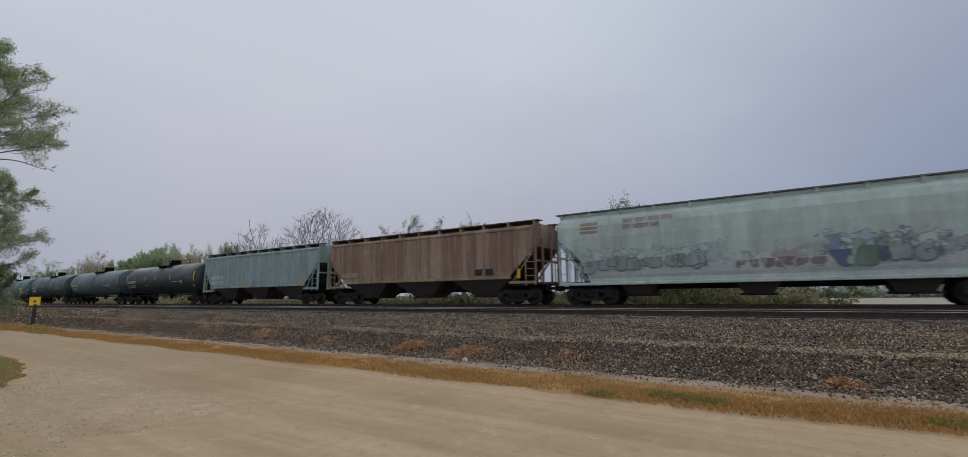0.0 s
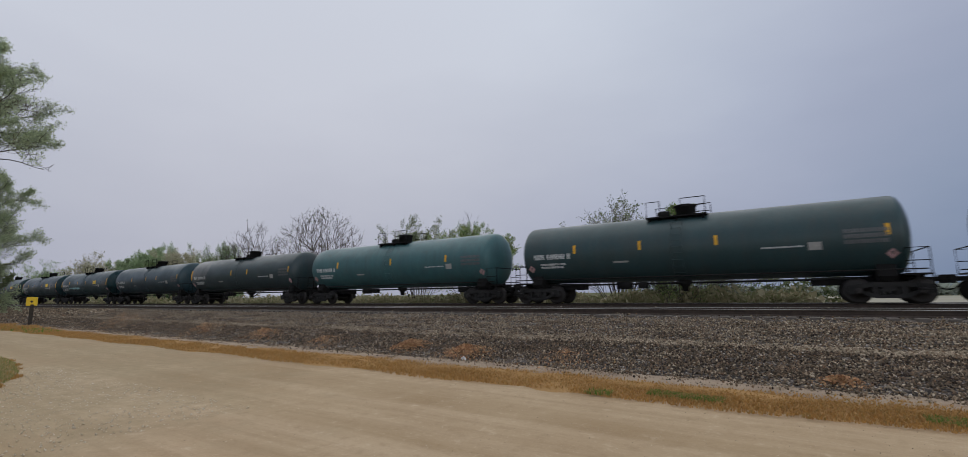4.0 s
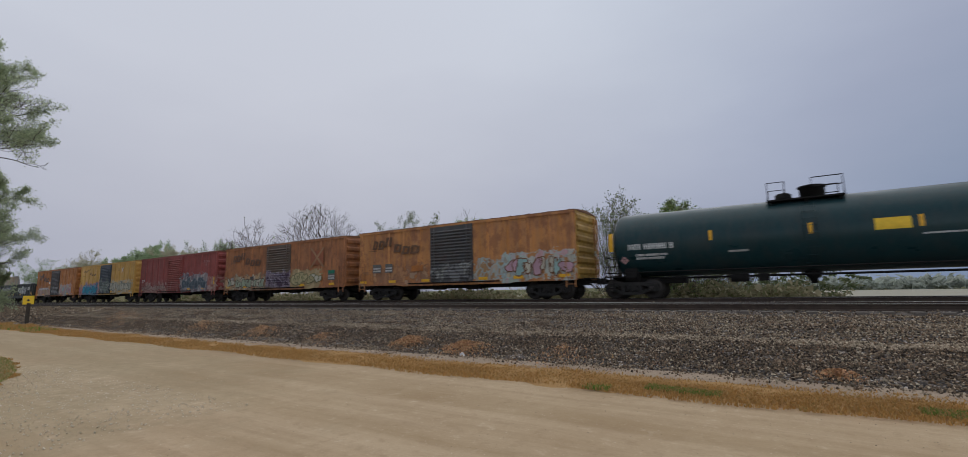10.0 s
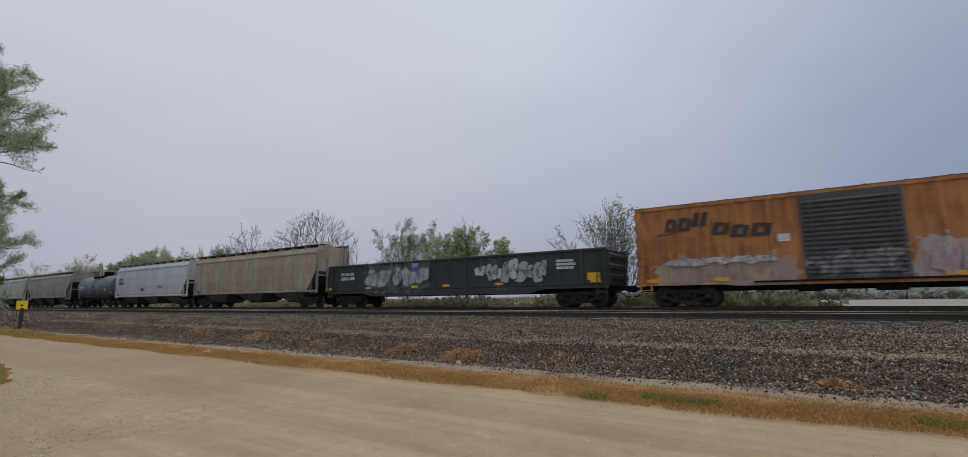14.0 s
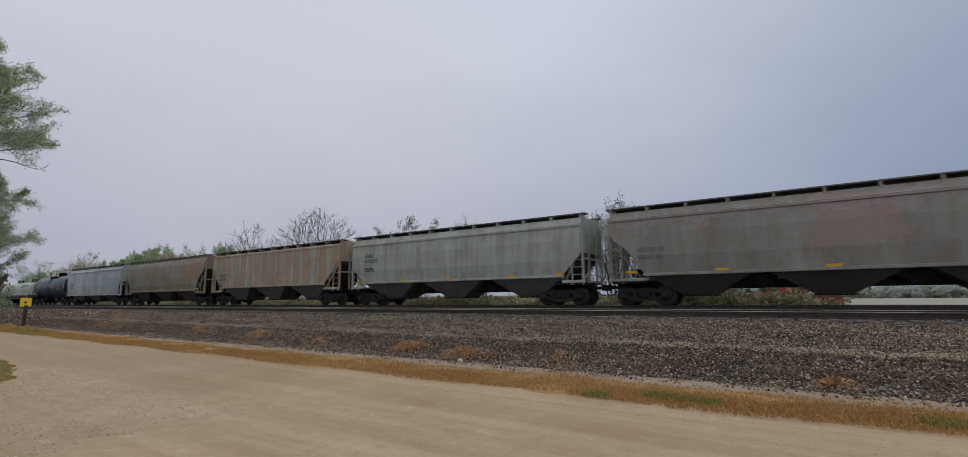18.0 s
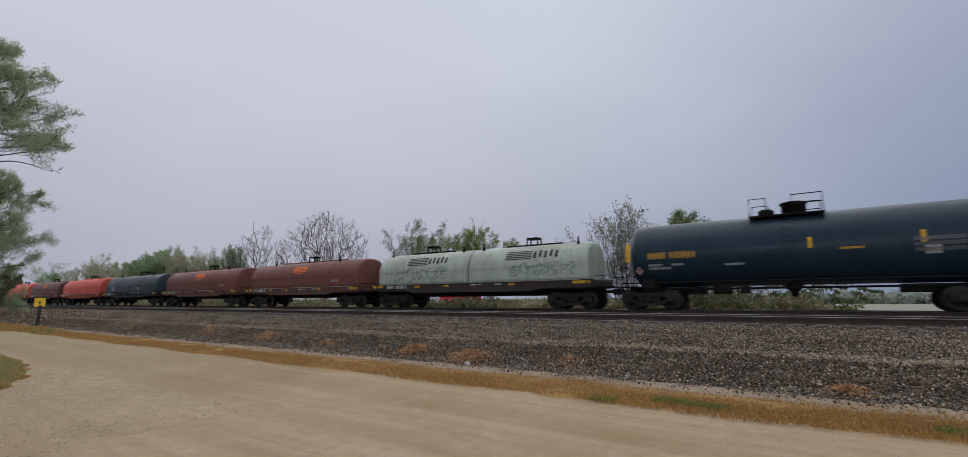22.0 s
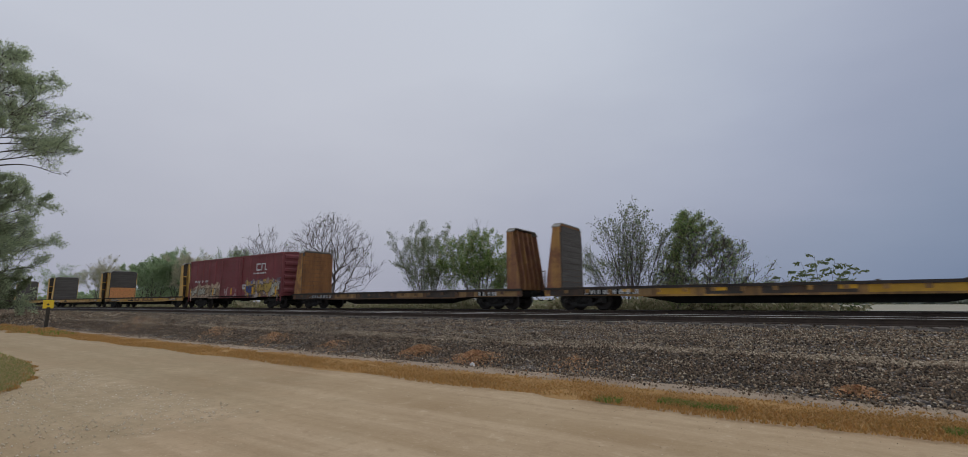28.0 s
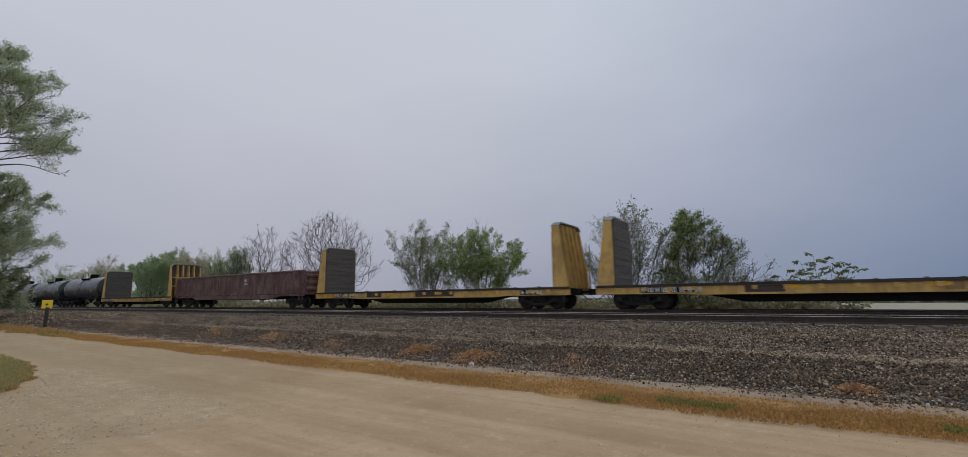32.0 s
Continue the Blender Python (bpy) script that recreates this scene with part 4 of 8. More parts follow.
def hopper_car(label, span, style, mat, bays=3, top=4.58, refl=(), roof_mat=None, edge_mat=None, post_mat=None, bay_mat=None, floor=1.25, scoop=False):
    """A covered hopper: curved or ribbed sides, sloped ends (scoop: hollowed in a deep curve), roof walk, outlet bays, end frames."""
    car = car_base("covered_hopper", label, "hopper car", span, 2.05, False)
    L = span - 1.25
    if style == "curved":
        prof = [(1.25, 1.42), (1.4, 1.48), (1.9, 1.55), (2.6, 1.59), (3.2, 1.585), (top - 0.66, 1.53), (top - 0.34, 1.42), (top - 0.14, 1.22), (top - 0.04, 0.6)]
    elif style == "lipped":
        prof = [(1.25, 1.46), (1.4, 1.5), (2.2, 1.56), (3.2, 1.565), (top - 0.6, 1.5), (top - 0.57, 1.56), (top - 0.46, 1.56), (top - 0.42, 1.42), (top - 0.12, 1.25), (top - 0.04, 0.6)]
    else:
        prof = [(1.25, 1.45), (2.0, 1.46), (3.0, 1.46), (top - 0.42, 1.46), (top - 0.38, 1.52), (top - 0.28, 1.52), (top - 0.14, 1.2), (top - 0.04, 0.6)]
    prof = [(floor, prof[0][1])] + [p for p in prof if p[0] > floor + 0.12]
    zs, ys = [p[0] for p in prof], [p[1] for p in prof]
    yf = lambda z: float(np.interp(z, zs, ys))

    def ring(x, zb):
        near = [(x, -(yf(max(z, zb))), max(z, zb)) for z, y in prof]
        return near + [(x, -y, z) for x, y, z in reversed(near)]

    cut, zc = (1.65, 2.95) if style == "ribbed" else ((1.25, 2.1) if style == "curved" else (1.15, 2.5))
    if scoop:
        cut = 1.62
        st = [(-L / 2 + 0.1, 3.25), (-L / 2 + 0.22, 3.02), (-L / 2 + 0.75, 2.62), (-L / 2 + 1.12, 2.2), (-L / 2 + 1.34, 1.75), (-L / 2 + cut, floor)]
    elif style == "curved":
        st = [(-L / 2 + 0.1, zc + 0.35), (-L / 2 + 0.2, zc), (-L / 2 + 0.42, 1.7), (-L / 2 + 0.75, floor + 0.17), (-L / 2 + cut, floor)]
    else:
        st = [(-L / 2 + 0.12, zc + 0.1), (-L / 2 + 0.22, zc - 0.1), (-L / 2 + cut - 0.25, floor + 0.25), (-L / 2 + cut, floor)]
    body = Shape().loft([ring(x, z) for x, z in st] + [ring(-x, z) for x, z in reversed(st)], True, False)
    part("body", body, mat, car)
    if style == "ribbed":
        n = int(L / 1.02)
        for i in range(n + 1):
            x = -L / 2 + 0.25 + (L - 0.5) * i / n
            zb = floor - 0.06 if abs(x) < L / 2 - cut else floor - 0.06 + (abs(x) - (L / 2 - cut)) * 1.1
            for q in (-1, 1):
                part("side_post", Shape().prism([(x - 0.09, q * 1.455), (x - 0.04, q * 1.545), (x + 0.04, q * 1.545), (x + 0.09, q * 1.455)], "z", zb + 0.08, top - 0.4), post_mat or mat, car)
        yr = lambda z: 1.55
    else:
        yr = yf
    # sloped sheets over the trucks; shade is painted in with the grime
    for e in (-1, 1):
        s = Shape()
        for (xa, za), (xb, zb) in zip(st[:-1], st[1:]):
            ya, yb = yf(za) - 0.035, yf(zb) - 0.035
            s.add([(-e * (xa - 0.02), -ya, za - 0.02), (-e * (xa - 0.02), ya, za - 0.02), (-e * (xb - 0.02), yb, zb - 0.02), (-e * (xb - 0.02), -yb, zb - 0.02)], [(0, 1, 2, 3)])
        part("slope_sheet", s, M["grime_shade"], car, "sloped end sheet, grime and shade in one dark colour")
    # sills
    for q in (-1, 1):
        y0, y1 = min(q * 1.36, q * 1.5), max(q * 1.36, q * 1.5)
        if floor < 1.3:
            part("side_sill", Shape().box(-L / 2 + 0.02, L / 2 - 0.02, y0, y1, floor - 0.13, floor + 0.01, 0.02), edge_mat or mat, car)
        else:
            part("side_sill", Shape().box(-L / 2 + cut - 0.1, L / 2 - cut + 0.1, y0, y1, floor - 0.1, floor + 0.03, 0.02), edge_mat or mat, car)
            for e in (-1, 1):
                part("stub_sill", Shape().box(min(e * (L / 2 - 0.02), e * (L / 2 - cut)), max(e * (L / 2 - 0.02), e * (L / 2 - cut)), y0, y1, 1.1, 1.24, 0.02), edge_mat or mat, car)
    part("centre_sill", Shape().box(-L / 2, L / 2, -0.3, 0.3, 0.72, 1.1, 0.03), M["under"], car)
    # outlet bays
    room = L - 2 * cut + 0.6
    bl = room / bays
    for i in range(bays):
        c = -room / 2 + bl * (i + 0.5)
        ha, yb = (0.85, 1.0) if style == "curved" and floor < 1.3 else (bl * 0.46, 1.4)
        zb = floor - 0.01
        r0 = [(c - ha, -yb, zb), (c + ha, -yb, zb), (c + ha, yb, zb), (c - ha, yb, zb)]
        hb = 0.5 if style == "curved" and floor < 1.3 else 0.6
        r1 = [(c - hb, -0.78, 0.46), (c + hb, -0.78, 0.46), (c + hb, 0.78, 0.46), (c - hb, 0.78, 0.46)]
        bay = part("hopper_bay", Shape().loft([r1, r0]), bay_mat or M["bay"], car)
        if i:
            part("bay_divider", Shape().prism([(c - bl / 2 - bl * 0.22, floor), (c - bl / 2 + bl * 0.22, floor), (c - bl / 2 + 0.06, 0.8), (c - bl / 2 - 0.06, 0.8)], "y", -0.7, 0.7), M["under"], car)
        part("outlet_gate", Shape().box(c - 0.62, c + 0.62, -0.85, 0.85, 0.4, 0.5, 0.02).tube([(c - 0.7, -0.95, 0.45), (c + 0.7, -0.95, 0.45)], 0.03), M["truck"], bay)
    # roof walk and hatches
    rm = roof_mat or M["grating"]
    ew = 1.16 if style == "curved" else 0.84
    for q in (-1, 1):
        part("running_board", Shape().box(-L / 2 - 0.12, L / 2 + 0.12, q * 1.06 - 0.27, q * 1.06 + 0.27, top + 0.05, top + 0.1), rm, car)
        # strip added to fill the gap under the board; dark one paints its shade
        part("roof_coaming", Shape().box(-L / 2 + 0.25, L / 2 - 0.25, q * ew - 0.04, q * ew + 0.04, top - 0.2, top + (0.03 if style == "curved" else 0.06)), mat if style == "curved" else M["grime_shade"], car)
    k = int(L / 1.55)
    me = Shape().box(-0.05, 0.05, -0.25, 0.25, top - 0.26, top + 0.05).mesh("board_bracket", mat)
    for i in range(k + 1):
        x = -L / 2 + 0.15 + (L - 0.3) * i / k
        for q in (-1, 1):
            part("board_bracket", me, None, car, "", pose(x, q * 1.06, 0))
    for i in range(4):
        x0 = -L / 2 + 0.5 + (L - 1.0) * i / 4
        part("hatch_cover", Shape().prism([(-0.42, top - 0.05), (-0.42, top + 0.06), (-0.2, top + 0.14), (0.2, top + 0.14), (0.42, top + 0.06), (0.42, top - 0.05)], "x", x0 + 0.06, x0 + (L - 1.0) / 4 - 0.06), mat, car)
    # end frames
    for e in (-1, 1):
        xe = e * (L / 2 - 0.06)
        part("end_platform", Shape().box(min(xe, xe - e * 1.5), max(xe, xe - e * 1.5), -1.45, 1.45, 1.02, 1.1), M["under"], car)
        s = Shape()
        for y in (-1.4, -0.55, 0.55, 1.4):
            s.box(xe - 0.05, xe + 0.05, y - 0.05, y + 0.05, 1.08, 3.5 if abs(y) < 1 else top - 0.35)
        s.box(xe - 0.04, xe + 0.04, -1.42, 1.42, 2.25, 2.35)
        for y in (-1.38, 1.38):
            s.tube([(xe - e * 0.1, y, 2.9), (xe - e * (cut - 0.2), y, 1.15)], 0.05, 6)
            s.tube([(xe - e * 1.1, y, 1.1), (xe - e * 1.1, y, 2.1)], 0.04, 6)
        part("end_frame", s, edge_mat or mat, car)
        ladder(car, min(xe, xe - e * 0.55), -1.48, 0.55, 1.0, 3.1, "x", edge_mat or mat)
        ladder(car, xe + e * 0.02, 0.95, 1.35, 1.0, top, "y", edge_mat or mat)
        part("brake_cylinder", Shape().tube([(xe - e * 0.7, -0.4, 1.5), (xe - e * 1.3, -0.4, 1.5)], 0.2, 10), M["under"], car)
        part("brake_valve", Shape().box(xe - e * 0.9 - 0.15, xe - e * 0.9 + 0.15, -0.15, 0.4, 1.1, 1.7, 0.03), M["under"], car)
    reflectors(car, [f * L for f in refl], floor + (0.17 if style == "ribbed" else 0.09), yr, 0.5 if style != "ribbed" else 0.16, 0.1 if style != "ribbed" else 0.5)
    return car, yr, L


def tank_car(label, span, mat, radius=1.5, refl=(), placard=0.0, plat="rails", band=0.0, name="tank_car"):
    car = car_base(name, label, "tank car", span, 1.75, False)
    L = span - 1.7
    cz = 1.02 + radius
    h = L / 2
    prof = [(-h, 0.02), (-h + 0.03, radius * 0.36), (-h + 0.1, radius * 0.62), (-h + 0.19, radius * 0.8), (-h + 0.27, radius * 0.905), (-h + 0.33, radius * 0.955), (-h + 0.4, radius * 0.985), (-h + 0.48, radius)]
    prof = prof + [(x * h / 6, radius) for x in range(-5, 6)] + [(-x, r) for x, r in reversed(prof)]
    part("tank", Shape().lathe(prof, 40, 0.0, cz), mat, car)
    yf = lambda z: math.sqrt(max(0.01, radius ** 2 - (z - cz) ** 2))
    for e in (-1, 1):
        xb = e * (span / 2 - 1.75)
        part("saddle", Shape().prism([(-1.0, 0.8), (1.0, 0.8), (1.15, 0.98), (1.02, cz - radius * 0.74), (-1.02, cz - radius * 0.74), (-1.15, 0.98)], "x", xb - 0.28, xb + 0.28), M["under"], car)
        xe = e * (span / 2 - 0.6)
        part("stub_sill", Shape().box(min(xe, xe - e * 3.4), max(xe, xe - e * 3.4), -0.32, 0.32, 0.68, 1.0, 0.03), M["under"], car)
        part("end_platform", Shape().box(min(xe, xe - e * 0.7), max(xe, xe - e * 0.7), -1.35, 1.35, 1.0, 1.06), M["under"], car)
        s = Shape()
        for y in (-1.33, 1.33):
            s.tube([(xe, y, 1.05), (xe, y, 1.95), (xe - e * 0.65, y, 1.95), (xe - e * 0.65, y, 1.05)], 0.022, 6)
            s.tube([(xe, y, 1.5), (xe - e * 0.65, y, 1.5)], 0.018, 5)
        s.tube([(xe, -1.33, 1.95), (xe, 1.33, 1.95)], 0.022, 6)
        part("end_handrail", s, M["under"], car)
        ladder(car, min(xe, xe - e * 0.42), -1.4, 0.42, 0.35, 1.05, "x")
    for q in (-1, 1):
        s = Shape().tube([(-span / 2 + 0.7, q * 1.42, 1.2), (span / 2 - 0.7, q * 1.42, 1.2)], 0.028, 6)
        s.tube([(-span / 2 + 2.6, q * 0.8, 0.92), (span / 2 - 2.6, q * 0.8, 0.92)], 0.035, 6)
        part("side_rail", s, M["under"], car)
    # fittings on the top
    zt = cz + radius
    part("manway", Shape().lathe([(0, 0.44), (0.5, 0.44), (0.51, 0.5), (0.57, 0.5), (0.62, 0.3)], 16), M["under"], car, "", pose(0.25, 0, zt - 0.1, 0, -90, 0))
    part("valve_box", Shape().lathe([(0, 0.3), (0.3, 0.3), (0.36, 0.2)], 12), M["under"], car, "", pose(-0.75, 0.1, zt - 0.06, 0, -90, 0))
    s = Shape().box(-1.35, 1.25, -1.0, -0.42, zt - 0.14, zt - 0.08).box(-1.35, 1.25, 0.42, 1.0, zt - 0.14, zt - 0.08)
    for x in (-1.2, 0, 1.1):
        s.box(x - 0.03, x + 0.03, -0.95, 0.95, zt - 0.3, zt - 0.14)
    part("top_platform", s, M["under"], car)
    if plat == "rails":
        for y in (-0.98, 0.98):
            part("platform_railing", Shape().tube([(-1.3, y, zt - 0.1), (-1.3, y, zt + 0.62), (-0.7, y, zt + 0.62), (-0.7, y, zt - 0.1)], 0.025, 6), M["under"], car)
            s = Shape().tube([(0.2, y, zt - 0.1), (0.2, y, zt + 0.66), (1.2, y, zt + 0.66), (1.2, y, zt - 0.1)], 0.025, 6)
            s.tube([(0.2, y, zt + 0.3), (1.2, y, zt + 0.3)], 0.02, 5)
            part("platform_railing", s, M["under"], car)
    s = Shape()
    for x in (-0.22, 0.22):
        s.tube([(x, -(yf(z) + 0.07), z) for z in (1.25, 1.6, cz, cz + radius * 0.5, cz + radius * 0.8)], 0.014, 5)
    for i in range(9):
        z = 1.35 + i * (cz + radius * 0.72 - 1.35) / 8
        s.tube([(-0.22, -(yf(z) + 0.07), z), (0.22, -(yf(z) + 0.07), z)], 0.011, 5)
    part("side_ladder", s, mat, car)
    part("outlet_valve", Shape().lathe([(0.55, 0.12), (0.75, 0.16), (0.9, 0.3), (1.1, 0.36)], 12), M["under"], car, "", Matrix(((0, 0, 1, 0), (0, 1, 0, 0), (1, 0, 0, 0), (0, 0, 0, 1))))
    part("brake_cylinder", Shape().tube([(-2.9, -0.7, 0.85), (-2.2, -0.7, 0.85)], 0.18, 10), M["under"], car)
    part("brake_valve", Shape().box(-1.9, -1.5, -0.9, -0.55, 0.7, 1.0, 0.03), M["under"], car)
    for x in refl:
        big = abs(x) > 0.45
        reflectors(car, [x * L], cz + (0.1 if big else 0.12), yf, 0.2 if big else 0.13, 0.85 if big else 0.42)
    for e in (-1, 1):
        x, z = e * L * 0.455, cz - radius * 0.5
        v = [(x + a, -yf(z + b) - 0.012, z + b) for a, b in ((0, -0.19), (0.19, 0), (0, 0.19), (-0.19, 0))]
        part("hazard_diamond", Shape().add(v, [(0, 1, 2, 3)]), M["hazard"], car, "small worn red and white diamond")
    part("stencil_panel", decal(Shape(), L * 0.3, L * 0.3 + 0.42, cz - 0.5, cz - 0.2, yf, 2), M["stencil_pale"], car)
    part("stencil_panel", decal(Shape(), -L * 0.18, -L * 0.18 + 0.7, cz - 0.62, cz - 0.54, yf, 1), M["stencil_pale"], car)
    if placard:
        part("placard", decal(Shape(), L * placard, L * placard + 1.0, cz - 0.12, cz + 0.3, yf, 4), M["placard"], car, "plain yellow panel")
    return car, yf, L, cz


def box_car(label, span, mat, door_mat, roof_mat, posts=12, tall=4.42, door_x=0.0, door_w=3.05, louver=True, end_mat=None):
    car = car_base("boxcar", label, "boxcar", span, 2.55)
    L = span - 1.45
    w = 1.47
    z0, z1 = 1.0, tall
    body = Shape().box(-L / 2, L / 2, -w, w, z0, z1, 0.03)
    part("body", body, mat, car)
    gap = (L - 0.3) / posts
    for i in range(posts + 1):
        x = -L / 2 + 0.15 + gap * i
        if abs(x - door_x) < door_w / 2 + 0.12:
            continue
        for q in (-1, 1):
            part("side_post", Shape().prism([(x - 0.1, q * w), (x - 0.05, q * (w + 0.055)), (x + 0.05, q * (w + 0.055)), (x + 0.1, q * w)], "z", z0 + 0.08, z1 - 0.1), mat, car)
    for q in (-1, 1):
        part("top_chord", Shape().box(-L / 2, L / 2, min(q * w, q * (w + 0.06)), max(q * w, q * (w + 0.06)), z1 - 0.14, z1 - 0.01), mat, car)
        sill = [(-L / 2, 1.06), (-L / 2, 0.94), (-L / 2 + 3.4, 0.94), (-L / 2 + 3.9, 0.87), (L / 2 - 3.9, 0.87), (L / 2 - 3.4, 0.94), (L / 2, 0.94), (L / 2, 1.06)]
        part("side_sill", Shape().prism(sill, "y", min(q * (w - 0.03), q * (w + 0.035)), max(q * (w - 0.03), q * (w + 0.035))), mat, car)
        y = q * (w + 0.075)
        door = Shape()
        door.box(door_x - door_w / 2, door_x + door_w / 2, min(y, q * w), max(y, q * w), z0 + 0.06, z1 - 0.12)
        d = part("door", door, door_mat, car)
        n = 16 if louver else 4
        for i in range(n):
            za = z0 + 0.2 + (z1 - z0 - 0.55) * i / n
            hgt = (z1 - z0 - 0.55) / n
            for xa, xb in ((door_x - door_w / 2 + 0.1, door_x + door_w / 2 - 0.1),):
                s = Shape()
                if louver:
                    s.prism([(y, za), (y + q * 0.06, za + hgt * 0.35), (y + q * 0.06, za + hgt * 0.55), (y, za + hgt * 0.9)], "x", xa, xb)
                else:
                    s.box(xa, xb, min(y, y + q * 0.04), max(y, y + q * 0.04), za + hgt * 0.9, za + hgt * 1.02)
                part("door_ridge", s, door_mat, d)
        for xa in (door_x - door_w / 2 + 0.35, door_x + door_w / 2 - 0.35):
            part("lock_bar", Shape().tube([(xa, y + q * 0.09, z0), (xa, y + q * 0.09, z1 - 0.15)], 0.022, 6), door_mat, d)
        s = Shape().box(door_x - door_w - 0.2, door_x + door_w + 0.2, min(q * w, q * (w + 0.12)), max(q * w, q * (w + 0.12)), z0 - 0.02, z0 + 0.05)
        part("door_track", s, M["under"], car)
    roof = Shape().loft([[(x, -w - 0.05, z1 - 0.02), (x, -w - 0.05, z1 + 0.03), (x, 0, z1 + 0.14), (x, w + 0.05, z1 + 0.03), (x, w + 0.05, z1 - 0.02)] for x in (-L / 2 - 0.04, L / 2 + 0.04)])
    r = part("roof", roof, roof_mat, car)
    for i in range(14):
        x = -L / 2 + 0.3 + (L - 0.6) * i / 13
        s = Shape().loft([[(x + a, -w - 0.03, z1 + 0.02), (x + a, -w - 0.03, z1 + 0.06), (x + a, 0, z1 + 0.175), (x + a, w + 0.03, z1 + 0.06), (x + a, w + 0.03, z1 + 0.02)] for a in (-0.04, 0.04)])
        part("roof_rib", s, roof_mat, r)
    for e in (-1, 1):
        xe = e * L / 2
        for i in range(6):
            za = z0 + 0.18 + i * 0.54
            part("end_rib", Shape().prism([(xe, za), (xe + e * 0.09, za + 0.12), (xe + e * 0.09, za + 0.3), (xe, za + 0.42)], "y", -w + 0.1, w - 0.1), end_mat or mat, car)
        part("end_panel", Shape().box(min(xe, xe + e * 0.012), max(xe, xe + e * 0.012), -w + 0.02, w - 0.02, z0 + 0.03, z1 - 0.03), end_mat or mat, car)
        ladder(car, xe + e * 0.13, 0.85, 1.3, z0, z1 - 0.2, "y", mat)
        ladder(car, min(xe - e * 0.08, xe - e * 0.55), -w - 0.07, 0.47, 0.6, 2.4, "x", mat)
        part("end_platform", Shape().box(min(xe, xe + e * 0.35), max(xe, xe + e * 0.35), -0.7, 0.7, 1.0, 1.05), M["under"], car)
    part("brake_cylinder", Shape().tube([(-1.8, -0.8, 0.8), (-1.0, -0.8, 0.8)], 0.2, 10), M["under"], car)
    part("brake_valve", Shape().box(0.6, 1.5, -0.9, -0.5, 0.6, 0.95, 0.03), M["under"], car)
    return car, (lambda z: w + 0.062), L


def gondola(label, span, mat, tall=2.72, posts=17):
    car = car_base("gondola", label, "gondola car", span, 2.3)
    L = span - 1.35
    w = 1.44
    for q in (-1, 1):
        part("side", Shape().box(-L / 2, L / 2, min(q * (w - 0.05), q * w), max(q * (w - 0.05), q * w), 1.02, tall), mat, car)
        part("top_chord", Shape().box(-L / 2, L / 2, min(q * (w - 0.08), q * (w + 0.1)), max(q * (w - 0.08), q * (w + 0.1)), tall - 0.02, tall + 0.11, 0.025), mat, car)
        sill = [(-L / 2, 1.06), (-L / 2, 0.92), (-L / 2 + 3.3, 0.92), (-L / 2 + 4.2, 0.72), (L / 2 - 4.2, 0.72), (L / 2 - 3.3, 0.92), (L / 2, 0.92), (L / 2, 1.06)]
        part("side_sill", Shape().prism(sill, "y", min(q * (w - 0.04), q * (w + 0.06)), max(q * (w - 0.04), q * (w + 0.06))), mat, car)
        for i in range(posts + 1):
            x = -L / 2 + 0.15 + (L - 0.3) * i / posts
            part("side_post", Shape().prism([(x - 0.11, q * w), (x - 0.06, q * (w + 0.1)), (x + 0.06, q * (w + 0.1)), (x + 0.11, q * w)], "z", 1.06, tall - 0.02), mat, car)
    part("floor", Shape().box(-L / 2, L / 2, -w, w, 1.0, 1.1), M["under"], car)
    for e in (-1, 1):
        xe = e * L / 2
        s = Shape().box(xe - 0.05, xe + 0.05, -w, w, 1.02, tall)
        for i in range(3):
            s.prism([(xe + e * 0.04, 1.25 + i * 0.5), (xe + e * 0.12, 1.35 + i * 0.5), (xe + e * 0.12, 1.5 + i * 0.5), (xe + e * 0.04, 1.6 + i * 0.5)], "y", -w, w)
        part("end", s, mat, car)
        ladder(car, min(xe - e * 0.08, xe - e * 0.5), -w - 0.12, 0.42, 0.6, tall, "x", mat)
        ladder(car, xe + e * 0.15, 0.8, 1.25, 1.0, tall, "y", mat)
    return car, (lambda z: w + 0.105), L


